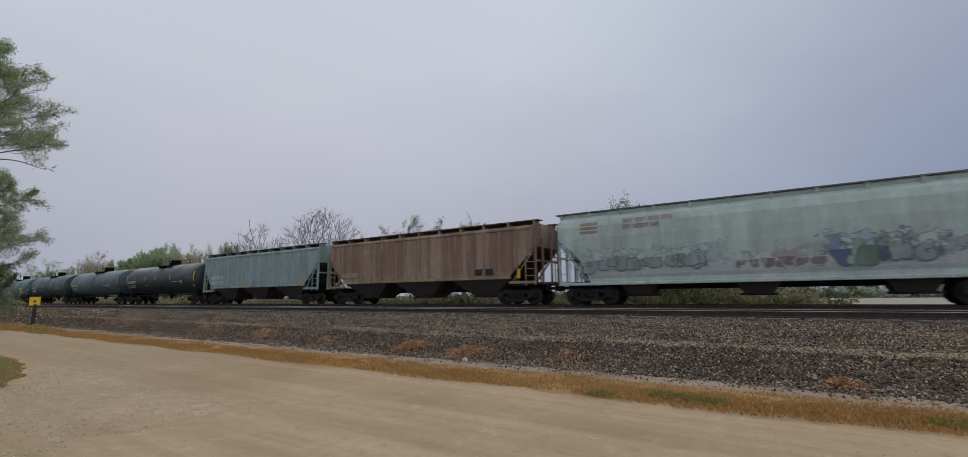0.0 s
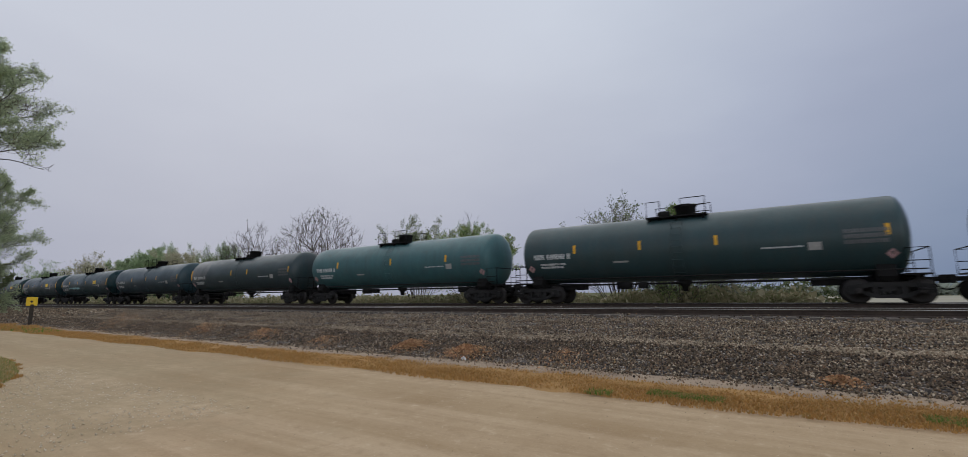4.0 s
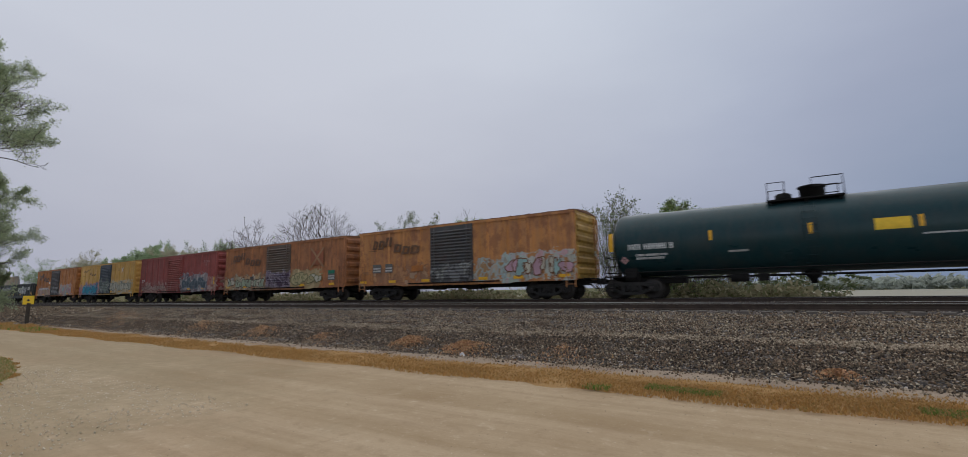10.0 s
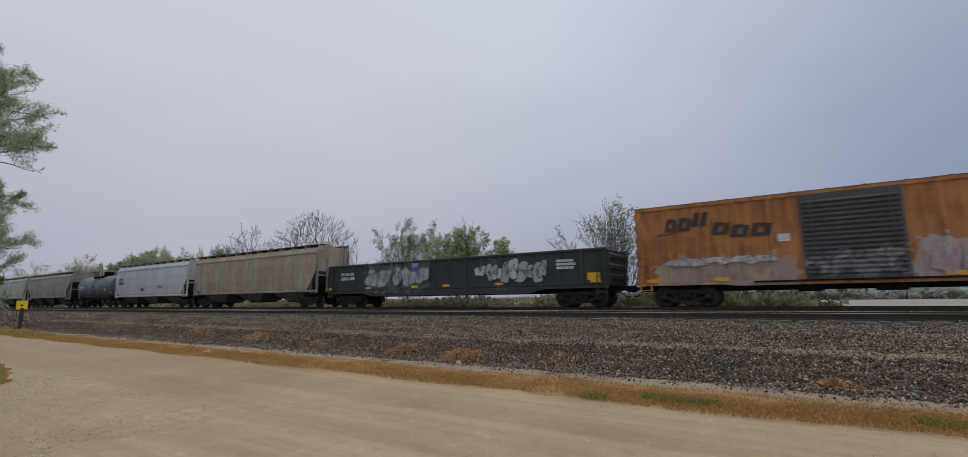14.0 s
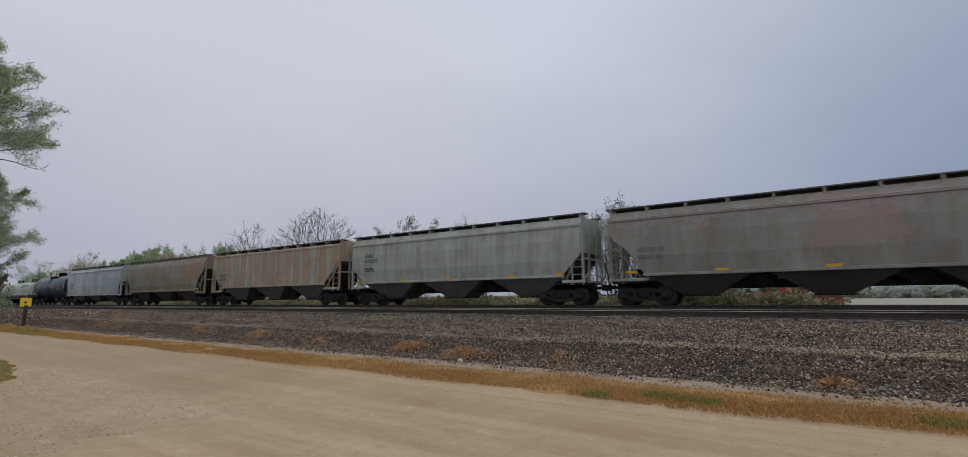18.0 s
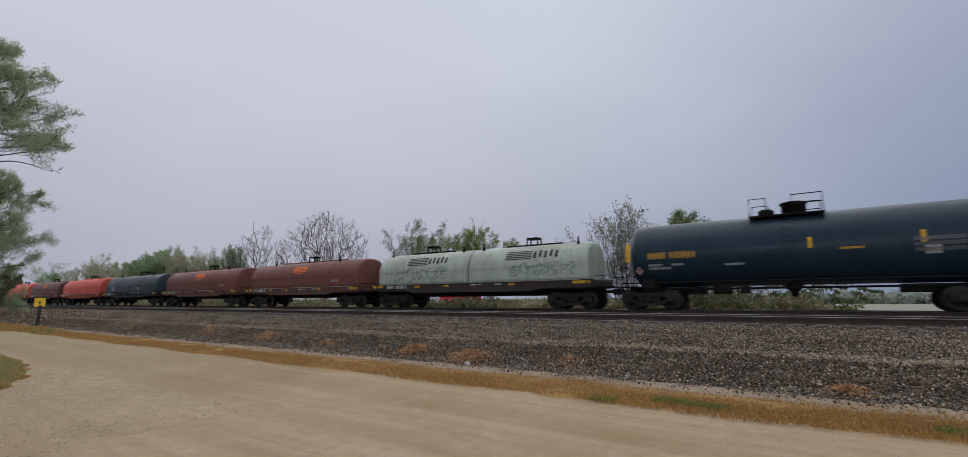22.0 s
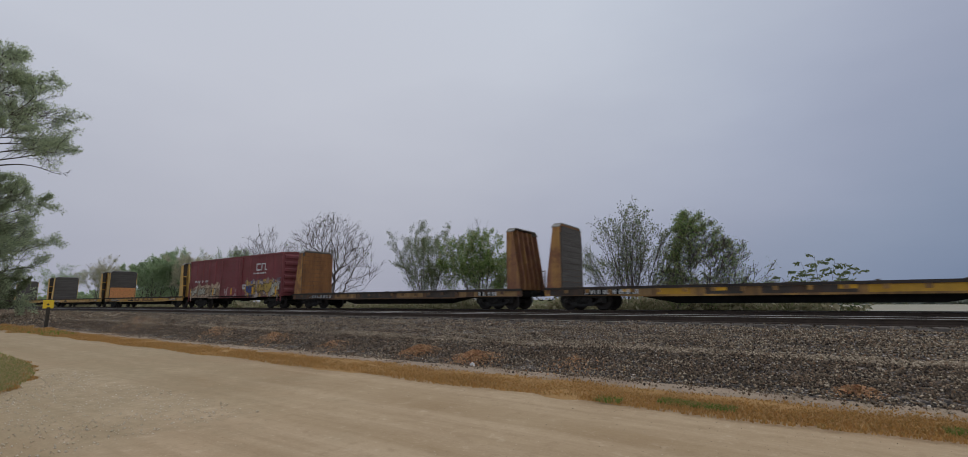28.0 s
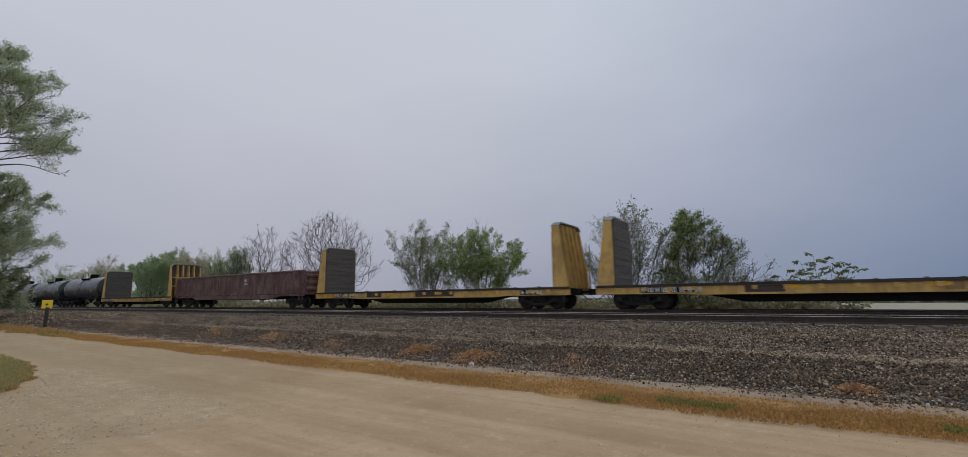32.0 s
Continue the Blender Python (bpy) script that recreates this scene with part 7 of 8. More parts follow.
FLATS = [(35, YB, (WD, WR, WR), "worn yellow bulkhead flat car, empty"), (36, BB, (WR, WR, WD), "dark brown bulkhead flat car, empty"),
         (38, YP, (WD, WD, WD), "yellow bulkhead flat car, empty"), (39, YP, (WD, WD, WD), "yellow bulkhead flat car, empty"),
         (40, YP, (WD, WD, WD), "yellow bulkhead flat car, empty"), (42, YP, (WD, WD, WD), "yellow bulkhead flat car, empty")]
for i, fm, wood, lab in FLATS:
    car, yf, L = bulkhead_flat(lab, span_of(i), fm, wood, DK, wall_mat=OB if i < 37 else None)
    rnd = random.Random(i)
    x = -L / 2 + 0.3
    while x < L / 2 - 1.2:
        wd = rnd.choice((0.5, 0.9, 1.4, 2.2, 3.0))
        tone = rnd.choice(SILL_TONES if fm is YB else (PALE_TONES if fm is YP else SILL_TONES[1:3]))
        if tone:
            part("paint_patch", decal(Shape(), x, min(x + wd, L / 2 - 0.3), 0.72, 0.995, yf, 1, 0.002), tone, car)
        x += wd + rnd.uniform(0.0, 0.8)
    for x in (-L * 0.4, -L * 0.335, L * 0.36):
        part("stencil_panel", decal(Shape(), x, x + 1.15, 0.75, 0.99, yf, 1, 0.005), M["under"], car)
        bars(car, x + 0.06, 0.97, [[0.2, 0.26, 0.2, 0.3]], 0.2, lambda z: yf(z) + 0.004, W)
    if i == 38:
        xw = -L / 2 + 0.9 + 0.075
        part("plywood", Shape().box(xw, xw + 0.02, -1.3, 1.3, 1.14, 2.4), plain("plywood_orange", (0.62, 0.27, 0.1), 0.8), car, "orange-tan plywood sheet")
    if fm is not BB:
        reflectors(car, [f * L for f in (-0.3, -0.12, 0.08, 0.26, 0.4)], 0.93, yf, 0.55, 0.16)
    enter(i, car)
P = paint("boxcar_maroon", (0.24, 0.055, 0.06), (0.12, 0.055, 0.05), (0.2, 0.08, 0.06), 0.45, 0.3, 0.6, 0.4,
          [(-7.3, -1.8, 0.8, 2.15, [(0.62, 0.52, 0.36), (0.5, 0.38, 0.24), (0.66, 0.58, 0.44), (0.58, 0.46, 0.3)], (0.16, 0.07, 0.05)),
           (-1.2, 1.2, 1.0, 1.7, [(0.24, 0.055, 0.06), (0.5, 0.42, 0.4)], (0.24, 0.055, 0.06)),
           (2.2, 7.5, 0.8, 2.4, [(0.6, 0.45, 0.12), (0.55, 0.5, 0.44), (0.12, 0.22, 0.42), (0.6, 0.4, 0.1)], (0.1, 0.08, 0.1))])
car, yf, L = box_car("maroon boxcar with white emblem and cream graffiti", span_of(37), P, P, P, 13, 4.42, 0.0, 3.6, False)
s = Shape()
for x0, x1, z0, z1 in ((4.0, 4.1, 3.15, 3.65), (4.0, 4.65, 3.6, 3.7), (4.0, 4.65, 3.1, 3.2), (4.75, 4.85, 3.1, 3.7), (4.85, 5.35, 3.6, 3.7), (5.25, 5.35, 3.1, 3.7), (5.35, 5.6, 3.1, 3.2)):
    decal(s, x0, x1, z0, z1, yf)
part("emblem", s, W, car, "white linked-bar emblem")
bars(car, -6.6, 2.55, [[0.35, 0.6, -0.2, 0.3, -0.2, 0.5]], 0.2, yf, W)
bars(car, 1.9, 2.0, [[0.3, 0.3], [0.5]], 0.16, yf, W)
bars(car, 3.6, 2.95, [[0.9, 0.7, 0.2]], 0.12, yf, W)
reflectors(car, (-7.3, -3.0, 0.2, 3.6, 7.0), 1.45, lambda z: yf(z) + 0.012, 0.2, 0.6)
graffiti(car, -7.0, -2.1, 1.05, 2.0, 6, [spray("spray_ivory", (0.58, 0.55, 0.44)), spray("spray_tan", (0.5, 0.36, 0.22))], spray("spray_dark_brown", (0.1, 0.06, 0.04)), yf, 114, 0.26)
graffiti(car, 2.6, 7.2, 1.05, 2.2, 5, [spray("spray_gold", (0.6, 0.4, 0.1)), spray("spray_ivory", (0.58, 0.55, 0.44)), spray("spray_blue", (0.07, 0.1, 0.3))], spray("spray_dark_brown", (0.1, 0.06, 0.04)), yf, 116, 0.26)
enter(37, car)
P = paint("gondola_red", (0.14, 0.06, 0.052), (0.06, 0.045, 0.04), (0.3, 0.22, 0.19), 0.5, 0.55, 0.7)
car, yf, L = gondola("dark red-brown ribbed gondola", span_of(41), P, 2.78, 16)
bars(car, L * 0.1, 2.4, [[0.4], [0.5]], 0.2, yf, W)
enter(41, car)
for i in (43, 44, 45, 46):
    car, yf, L, cz = tank_car("black tank car at the train's rear", span_of(i), paint("tank_rear", (0.02, 0.03, 0.031), (0.08, 0.085, 0.085), dirty=0.35, rusty=0.04, rough=0.34, coat=0.15) if i == 43 else bpy.data.materials["tank_rear"], 1.45, (-0.45, 0.0, 0.45))
    enter(i, car)


# ---- trees and brush ----
def tree(name, label, x, y, base, height, spread, stems, depth, leaf_n, leaf_size, leaf_mat, seed, lean=(0, 0), bare_top=0.0, droop=0.0, r0=0.12, category="tree", leaf_lo=0.0, leafy=2, first=(0.32, 0.42), kids=(2, 3), thin=0.014):
    """A tree of tapered limbs that fork, with loose leaves round the twigs."""
    rnd = random.Random(seed)
    t = new(name)
    t.location = (x, y, base)
    tagged(t, label, category)
    wood, tips = Shape(), []

    def limb(p, d, length, r, k):
        pts = [p]
        q, dd = p.copy(), d.copy()
        n = 4 if k > 1 else 3
        for i in range(n):
            dd = (dd + Vector((rnd.uniform(-1, 1), rnd.uniform(-1, 1), rnd.uniform(-0.6, 0.9))) * 0.16 - Vector((0, 0, droop * 0.25))).normalized()
            q = q + dd * (length / n)
            pts.append(q.copy())
            if k <= leafy:
                tips.append((q.copy(), length, k))
        wood.tube(pts, max(r, thin), 6 if k > 2 else (5 if k > 1 else 3), max(r * 0.55, thin * 0.65))
        if k <= 0:
            return
        for i in range(rnd.randint(*kids) if k > 1 else rnd.randint(2, 4)):
            a = pts[rnd.randint(max(1, n - 2), n)] if i else pts[-1]
            side = Vector((rnd.uniform(-1, 1), rnd.uniform(-1, 1), rnd.uniform(-0.25, 0.75)))
            nd = (dd * rnd.uniform(0.55, 1.0) + side * spread).normalized()
            limb(a, nd, length * rnd.uniform(0.58, 0.82), r * 0.56, k - 1)

    for s in range(stems):
        a = 6.283 * s / stems + rnd.uniform(-0.4, 0.4)
        out = spread * 0.55 if stems > 1 else 0.05
        d = Vector((math.cos(a) * out + lean[0], math.sin(a) * out + lean[1], 1.0)).normalized()
        limb(Vector((math.cos(a) * 0.12, math.sin(a) * 0.12, -0.1)), d, height * rnd.uniform(*first), r0 * rnd.uniform(0.8, 1.1), depth)
    zmax = max(v[2] for v in wood.v)
    f = height / zmax
    wood.v = [(vx * f, vy * f, vz * f) for vx, vy, vz in wood.v]
    part("trunk", wood, M["bark"], t)
    if leaf_n:
        v, fc = [], []
        k = 0
        zlo = height * leaf_lo
        for _ in range(leaf_n * 3):
            if k >= leaf_n:
                break
            p, ln, lev = tips[rnd.randrange(len(tips))]
            c = p * f + Vector((rnd.gauss(0, 1), rnd.gauss(0, 1), rnd.gauss(0, 1))) * (0.1 + 0.08 * ln) - Vector((0, 0, droop * rnd.random() * 1.2))
            if c.z < zlo or (bare_top and rnd.random() < bare_top * (c.z / height) ** 2):
                continue
            u = Vector((rnd.uniform(-1, 1), rnd.uniform(-1, 1), rnd.uniform(-1, 1) - droop)).normalized() * leaf_size * rnd.uniform(0.6, 1.3)
            w = u.cross(Vector((rnd.uniform(-1, 1), rnd.uniform(-1, 1), rnd.uniform(-1, 1)))).normalized() * leaf_size * 0.42 * rnd.uniform(0.7, 1.2)
            v += [tuple(c - u), tuple(c + w), tuple(c + u), tuple(c - w)]
            fc.append((4 * k, 4 * k + 1, 4 * k + 2, 4 * k + 3))
            k += 1
        part("crown", stuff_mesh("crown", v, fc, leaf_mat), None, t)
    return t


def fan(name, label, x, y, base, height, width, stems, leaf_n, leaf_size, leaf_mat, seed, fork=0.0, r0=0.05, tip=0.008, orders=(9, 6, 3), leaf_lo=0.0, leaf_hi=1.0, open_angle=0.6, category="bush", clump=0.8, reach=0.42, arch=0.0, around=6.283, toward=0.0, curl=0.03, thick=0.11, dome=0.3):
    """A bush or tree of straight stems that fan out from a foot or trunk, each with branches, twigs and shoots, and loose leaves on the outer twigs."""
    rs = np.random.RandomState(seed)
    t = new(name)
    t.location = (x, y, base)
    tagged(t, label, category)
    wood, tips = Shape(), []

    def unit(v):
        return v / (np.linalg.norm(v) + 1e-9)

    def shoot(p, d, length, r, level):
        k = 5 if level == 0 else (4 if level == 1 else 3)
        pts, ds = [p], [d]
        for i in range(k):
            d = unit(d + rs.randn(3) * (0.07 if level == 0 else 0.13) + np.array((0, 0, (0.05 if level else curl) - arch * (i + level) * 0.1)))
            p = p + d * length / k
            pts.append(p)
            ds.append(d)
            if level >= 2 or (level == 1 and i > 1):
                tips.append(p)
        wood.tube(pts, max(r, tip), 6 if r > 0.03 else 3, max(r * 0.3, tip * 0.8))
        if level >= len(orders):
            return
        n = max(2, int(orders[level] * (0.7 + 0.6 * rs.rand())))
        for j in range(n):
            u = 0.16 + 0.84 * (j + rs.rand()) / n if level else 0.25 + 0.75 * (j + rs.rand()) / n
            i = min(k - 1, int(u * k))
            f = u * k - i
            q = pts[i] + (pts[i + 1] - pts[i]) * min(1.0, f)
            side = unit(np.cross(ds[i], rs.randn(3)))
            nd = unit(ds[i] + side * open_angle * (0.6 + 0.7 * rs.rand()) + np.array((0, 0, 0.1 - arch * 0.3)))
            shoot(q, nd, length * reach * (1.2 - 0.75 * u) * (0.7 + 0.6 * rs.rand()), max(tip, r * (1 - 0.7 * u) * 0.5), level + 1)

    foot = np.zeros(3)
    if fork:
        top = np.array((rs.randn() * 0.15, rs.randn() * 0.15, fork * height))
        wood.tube([(0, 0, -0.15), tuple(top * 0.5 + rs.randn(3) * 0.05), tuple(top)], r0 * 2.2, 8, r0 * 1.7)
        foot = top
    for s in range(stems):
        a = toward + around * ((s + 0.6 * rs.rand()) / stems - 0.5)
        far = width * 0.5 * (0.12 + 0.7 * rs.rand() ** 0.8)
        zt = (height - foot[2]) * (1 - dome * (far / (width * 0.5)) ** 2) * (0.8 + 0.2 * rs.rand())
        v = np.array((math.cos(a) * far, math.sin(a) * far * 0.85, zt))
        shoot(foot + np.array((math.cos(a), math.sin(a), 0)) * (0.1 if not fork else 0.02), unit(v), np.linalg.norm(v), r0 * (0.75 + 0.4 * rs.rand()), 0)
    zs = sorted(v[2] for v in wood.v)
    f = height / zs[int(len(zs) * 0.998)]
    wood.v = [(vx * f, vy * f, vz * f) for vx, vy, vz in wood.v]
    part("trunk", wood, M["bark"], t)
    if leaf_n:
        ends = np.array([p * f for p in tips if leaf_lo * height <= p[2] * f <= leaf_hi * height])
        wt = np.array([max(0.03, 0.5 + clump * noise.noise(Vector(p) * 0.6)) for p in ends])
        picks = rs.choice(len(ends), leaf_n, p=wt / wt.sum())
        c = ends[picks] + rs.randn(leaf_n, 3) * thick
        u = rs.randn(leaf_n, 3)
        u *= (leaf_size * (0.6 + 0.7 * rs.rand(leaf_n)) / np.linalg.norm(u, axis=1))[:, None]
        w = np.cross(u, rs.randn(leaf_n, 3))
        w *= (leaf_size * 0.5 / np.linalg.norm(w, axis=1))[:, None]
        v = np.stack([c - u, c + w, c + u, c - w], 1).reshape(-1, 3)
        part("crown", stuff_mesh("crown", v.tolist(), np.arange(leaf_n * 4).reshape(-1, 4).tolist(), leaf_mat), None, t)
    return t


def bough_tree(name, label, x, y, base, height, r0, outline, boughs, leaf_n, leaf_size, leaf_mat, seed, rise=0.35, bare=(), category="tree", skew=0.0, clump=1.0):
    """A big tree: a tapered trunk with long boughs that reach out to an outline of (height, reach), each with side branches, twigs and leaf sprays.
    bare: boughs (height, reach, azimuth) with no leaves; skew: how much farther it reaches towards +x."""
    rs = np.random.RandomState(seed)
    t = new(name)
    t.location = (x, y, base)
    tagged(t, label, category)
    wood, sprays = Shape(), []

    def unit(v):
        return v / (np.linalg.norm(v) + 1e-9)

    def limb(p, d, length, r, level, leafy):
        k = 8 if level == 0 else (5 if level == 1 else 3)
        pts, ds = [p], [d]
        for i in range(k):
            d = unit(d + rs.randn(3) * (0.1 if level == 0 else 0.17) + np.array((0, 0, (-0.035 if level == 0 else 0.05))))
            p = p + d * length / k
            pts.append(p)
            ds.append(d)
        wood.tube(pts, max(r, 0.012), 6 if r > 0.04 else 3, max(r * 0.22, 0.01))
        if level == 2:
            if leafy:
                sprays.extend(pts[1:])
            return
        n = (11 if level == 0 else 8) if leafy else (3 if level == 0 else 4)
        for j in range(n):
            u = (0.3 if leafy else 0.72) + (0.7 if leafy else 0.28) * (j + rs.rand()) / n
            i = min(k - 1, int(u * k))
            q = pts[i] + (pts[i + 1] - pts[i]) * min(1.0, u * k - i)
            side = unit(np.cross(ds[i], rs.randn(3)))
            nd = unit(ds[i] * 0.9 + side * rs.uniform(0.5, 1.0) + np.array((0, 0, 0.22 if leafy else 0.5)))
            limb(q, nd, length * (0.34 if level == 0 else 0.42) * (1.25 - 0.6 * u) * rs.uniform(0.7, 1.3), r * (1 - 0.7 * u) * 0.45, level + 1, leafy)

    bend = [np.array((rs.randn() * 0.25, rs.randn() * 0.25, height * q)) for q in (0.0, 0.2, 0.4, 0.6, 0.8, 0.97)]
    bend[0] = np.array((0.0, 0.0, -0.3))
    wood.tube([tuple(p) for p in bend], r0, 10, r0 * 0.18)
    zs, rc = [p[0] for p in outline], [p[1] for p in outline]
    spine = lambda z: np.array([np.interp(z, [p[2] for p in bend], [p[c] for p in bend]) for c in (0, 1)] + [z])
    for k in range(boughs):
        zt = zs[0] + (zs[-1] - zs[0]) * (k + rs.rand()) / boughs
        reach = np.interp(zt, zs, rc) * rs.uniform(0.78, 1.04)
        az = k * 2.39996 + rs.uniform(-0.3, 0.3)
        reach *= 1 + skew * math.cos(az)
        foot = spine(max(0.8, zt - reach * rise))
        tip = np.array((math.cos(az) * reach, math.sin(az) * reach, zt))
        limb(foot, unit(tip - foot + np.array((0, 0, 0.12 * reach))), np.linalg.norm(tip - foot) * 1.03, r0 * 0.3 * (1 - 0.5 * zt / height), 0, True)
    for zt, reach, az in bare:
        foot = spine(zt)
        limb(foot, unit(np.array((math.cos(az), math.sin(az), 0.05))), reach, r0 * 0.22, 0, False)
    part("trunk", wood, M["bark"], t)
    ends = np.array(sprays)
    wt = np.array([max(0.03, 0.4 + clump * noise.noise(Vector(p) * 0.42)) for p in ends])
    picks = rs.choice(len(ends), leaf_n, p=wt / wt.sum())
    c = ends[picks] + rs.randn(leaf_n, 3) * 0.14
    u = rs.randn(leaf_n, 3) + np.array((0, 0, -0.35))
    u *= (leaf_size * (0.6 + 0.7 * rs.rand(leaf_n)) / np.linalg.norm(u, axis=1))[:, None]
    w = np.cross(u, rs.randn(leaf_n, 3))
    w *= (leaf_size * 0.36 / np.linalg.norm(w, axis=1))[:, None]
    v = np.stack([c - u, c + w, c + u, c - w], 1).reshape(-1, 3)
    part("crown", stuff_mesh("crown", v.tolist(), np.arange(leaf_n * 4).reshape(-1, 4).tolist(), leaf_mat), None, t)
    return t


def frond_sapling(name, label, x, y, base, height, reach, stems, leaf_mat, seed):
    """A young tree of thin stems, each with feathered fronds of paired leaflets along its upper half."""
    rs = np.random.RandomState(seed)
    t = new(name)
    t.location = (x, y, base)
    tagged(t, label, "sapling")
    wood, v, f = Shape(), [], []
    for k in range(stems):
        dx = reach * (2 * (k + rs.rand()) / stems - 1)
        end = np.array((dx, rs.uniform(-0.8, 0.8), height * (1 - 0.6 * abs(dx / reach)) * rs.uniform(0.9, 1.0)))
        foot = np.array((dx * 0.25, 0.0, -0.1))
        mid = (foot + end) / 2 + np.array((-0.12 * dx, 0, 0.25))
        wood.tube([foot, mid, end], 0.014, 4, 0.006)
        for j in range(10):
            u = 0.4 + 0.6 * j / 9
            p = mid + (end - mid) * (u * 2 - 1) if u > 0.5 else foot + (mid - foot) * u * 2
            az = j * 2.4 + rs.uniform(-0.4, 0.4)
            length = rs.uniform(0.42, 0.75) * (1.1 - 0.5 * (j == 9))
            d = np.array((math.cos(az), math.sin(az) * 0.8, rs.uniform(0.1, 0.6)))
            pts = [p + d * length * q - np.array((0, 0, 0.3 * length * q * q)) for q in (0, 0.33, 0.66, 1.0)]
            wood.tube(pts, 0.006, 3, 0.004)
            along = (pts[3] - pts[0]) / np.linalg.norm(pts[3] - pts[0])
            side = np.cross(along, (0, 0, 1.0))
            side /= np.linalg.norm(side) + 1e-6
            for q in np.linspace(0.2, 1.0, 7):
                c = pts[0] + (pts[3] - pts[0]) * q + np.array((0, 0, 0.12 * length * (q - q * q)))
                for e in (-1, 1):
                    tip = c + side * e * rs.uniform(0.1, 0.17) + along * 0.1 + np.array((0, 0, rs.uniform(-0.2, 0.08)))
                    w = along * 0.03 + np.array((0, 0, 0.045))
                    o = len(v)
                    v += [tuple(c), tuple((c + tip) / 2 - w), tuple(tip), tuple((c + tip) / 2 + w)]
                    f.append((o, o + 1, o + 2, o + 3))
    part("trunk", wood, M["bark"], t)
    part("crown", stuff_mesh("crown", v, f, leaf_mat), None, t)
    return t


def bare_tree(name, label, x, y, base, height, width, n, shoots, tip, leaf_n, seed):
    """A leafless tree: branches grow from a low fork to points spread through an egg-shaped crown, thickness follows what each one carries."""
    rs = np.random.RandomState(seed)
    t = new(name)
    t.location = (x, y, base)
    tagged(t, label, "tree")
    fork = np.array((0.0, 0.0, height * 0.17))
    d = rs.randn(n, 3)
    d /= np.linalg.norm(d, axis=1)[:, None]
    pts = d * (rs.rand(n, 1) ** 0.45) * np.array((width / 2, width / 2, height * 0.4))
    pts[:, :2] *= (0.72 + 0.28 * np.clip(1 - pts[:, 2:] / (height * 0.4), 0, 1.2))
    pts += np.array((0, 0, height * 0.58))
    pts = pts[np.argsort(np.linalg.norm(pts - fork, axis=1))]
    nodes, up, run = [np.array((0, 0, -0.2)), fork], [-1, 0], [0.0, np.linalg.norm(fork)]
    for p in pts:
        have = np.array(nodes)
        gap = np.linalg.norm(have - p, axis=1)
        cost = gap + 0.62 * np.array(run) + np.where(have[:, 2] > p[2] + 0.2, 1.5, 0.0)
        cost[0] += 100
        j = int(np.argmin(cost))
        nodes.append(p)
        up.append(j)
        run.append(run[j] + gap[j])
    load = [1.0] * len(nodes)
    for i in range(len(nodes) - 1, 0, -1):
        load[up[i]] += load[i]
    r = [max(tip, tip * load[i] ** 0.46) for i in range(len(nodes))]
    wood, ends = Shape(), []
    for i in range(1, len(nodes)):
        p, q = nodes[up[i]], nodes[i]
        mid = (p + q) / 2 + rs.randn(3) * 0.06 * np.linalg.norm(q - p)
        ra = min(r[up[i]], r[i] * 1.5)
        wood.tube([p, mid, q], ra, 6 if r[i] > 0.05 else 3, r[i])
        if load[i] < 4:
            out = (q - p) / (np.linalg.norm(q - p) + 1e-6)
            for _ in range(shoots):
                w = out + rs.randn(3) * 0.5 + np.array((0, 0, 0.35))
                w *= rs.uniform(0.35, 0.95) / np.linalg.norm(w)
                a = p + (q - p) * rs.uniform(0.3, 1.0)
                wood.tube([a, a + w * 0.55, a + w + rs.randn(3) * 0.05], tip * 0.9, 3, tip * 0.6)
                ends.append(a + w)
    part("trunk", wood, M["bark"], t)
    v, f = [], []
    for k in range(leaf_n):
        c = ends[rs.randint(len(ends))] + rs.randn(3) * 0.08
        u, w = rs.randn(3) * 0.055, rs.randn(3) * 0.035
        v += [tuple(c - u), tuple(c + w), tuple(c + u), tuple(c - w)]
        f.append((4 * k, 4 * k + 1, 4 * k + 2, 4 * k + 3))
    part("crown", stuff_mesh("crown", v, f, M["leaf_mid"]), None, t, "a few last leaves")
    return t


fan("leafy_bush", "tall many-stemmed bush with sparse green leaves", -25.8, 29.5, -1.4, 8.6, 9.6, 13, 15000, 0.065, M["leaf_mid"], 21, clump=0.3, orders=(13, 6), r0=0.042, open_angle=0.6, reach=0.36, curl=0.05, tip=0.007)
fan("leafy_bush", "round green bush with thin bare top twigs", -20.6, 29.8, -1.4, 8.2, 9.4, 15, 24000, 0.07, M["leaf"], 22, leaf_hi=0.9, clump=0.5, orders=(13, 6), r0=0.042, open_angle=0.68, reach=0.38, curl=0.05, tip=0.007)
fan("leafy_tree", "many-stemmed tree with thin leaves in its top", -9.2, 30.0, -1.4, 8.3, 8.6, 26, 7600, 0.066, M["leaf_mid"], 23, leaf_lo=0.34, category="tree", clump=0.6, orders=(11, 5), r0=0.036, open_angle=0.62, reach=0.36, curl=0.01, tip=0.0075, dome=0.5)
bough_tree("leafy_bush", "dense dark green bush that thins out to one side", -5.5, 30.2, -1.4, 7.2, 0.09, ((0.9, 2.9), (2.2, 3.3), (3.6, 2.7), (5.0, 1.8), (6.2, 1.1), (7.1, 0.7)), 84, 17500, 0.07, M["leaf"], 27, 0.5, (), "bush", 0.34, 0.1)
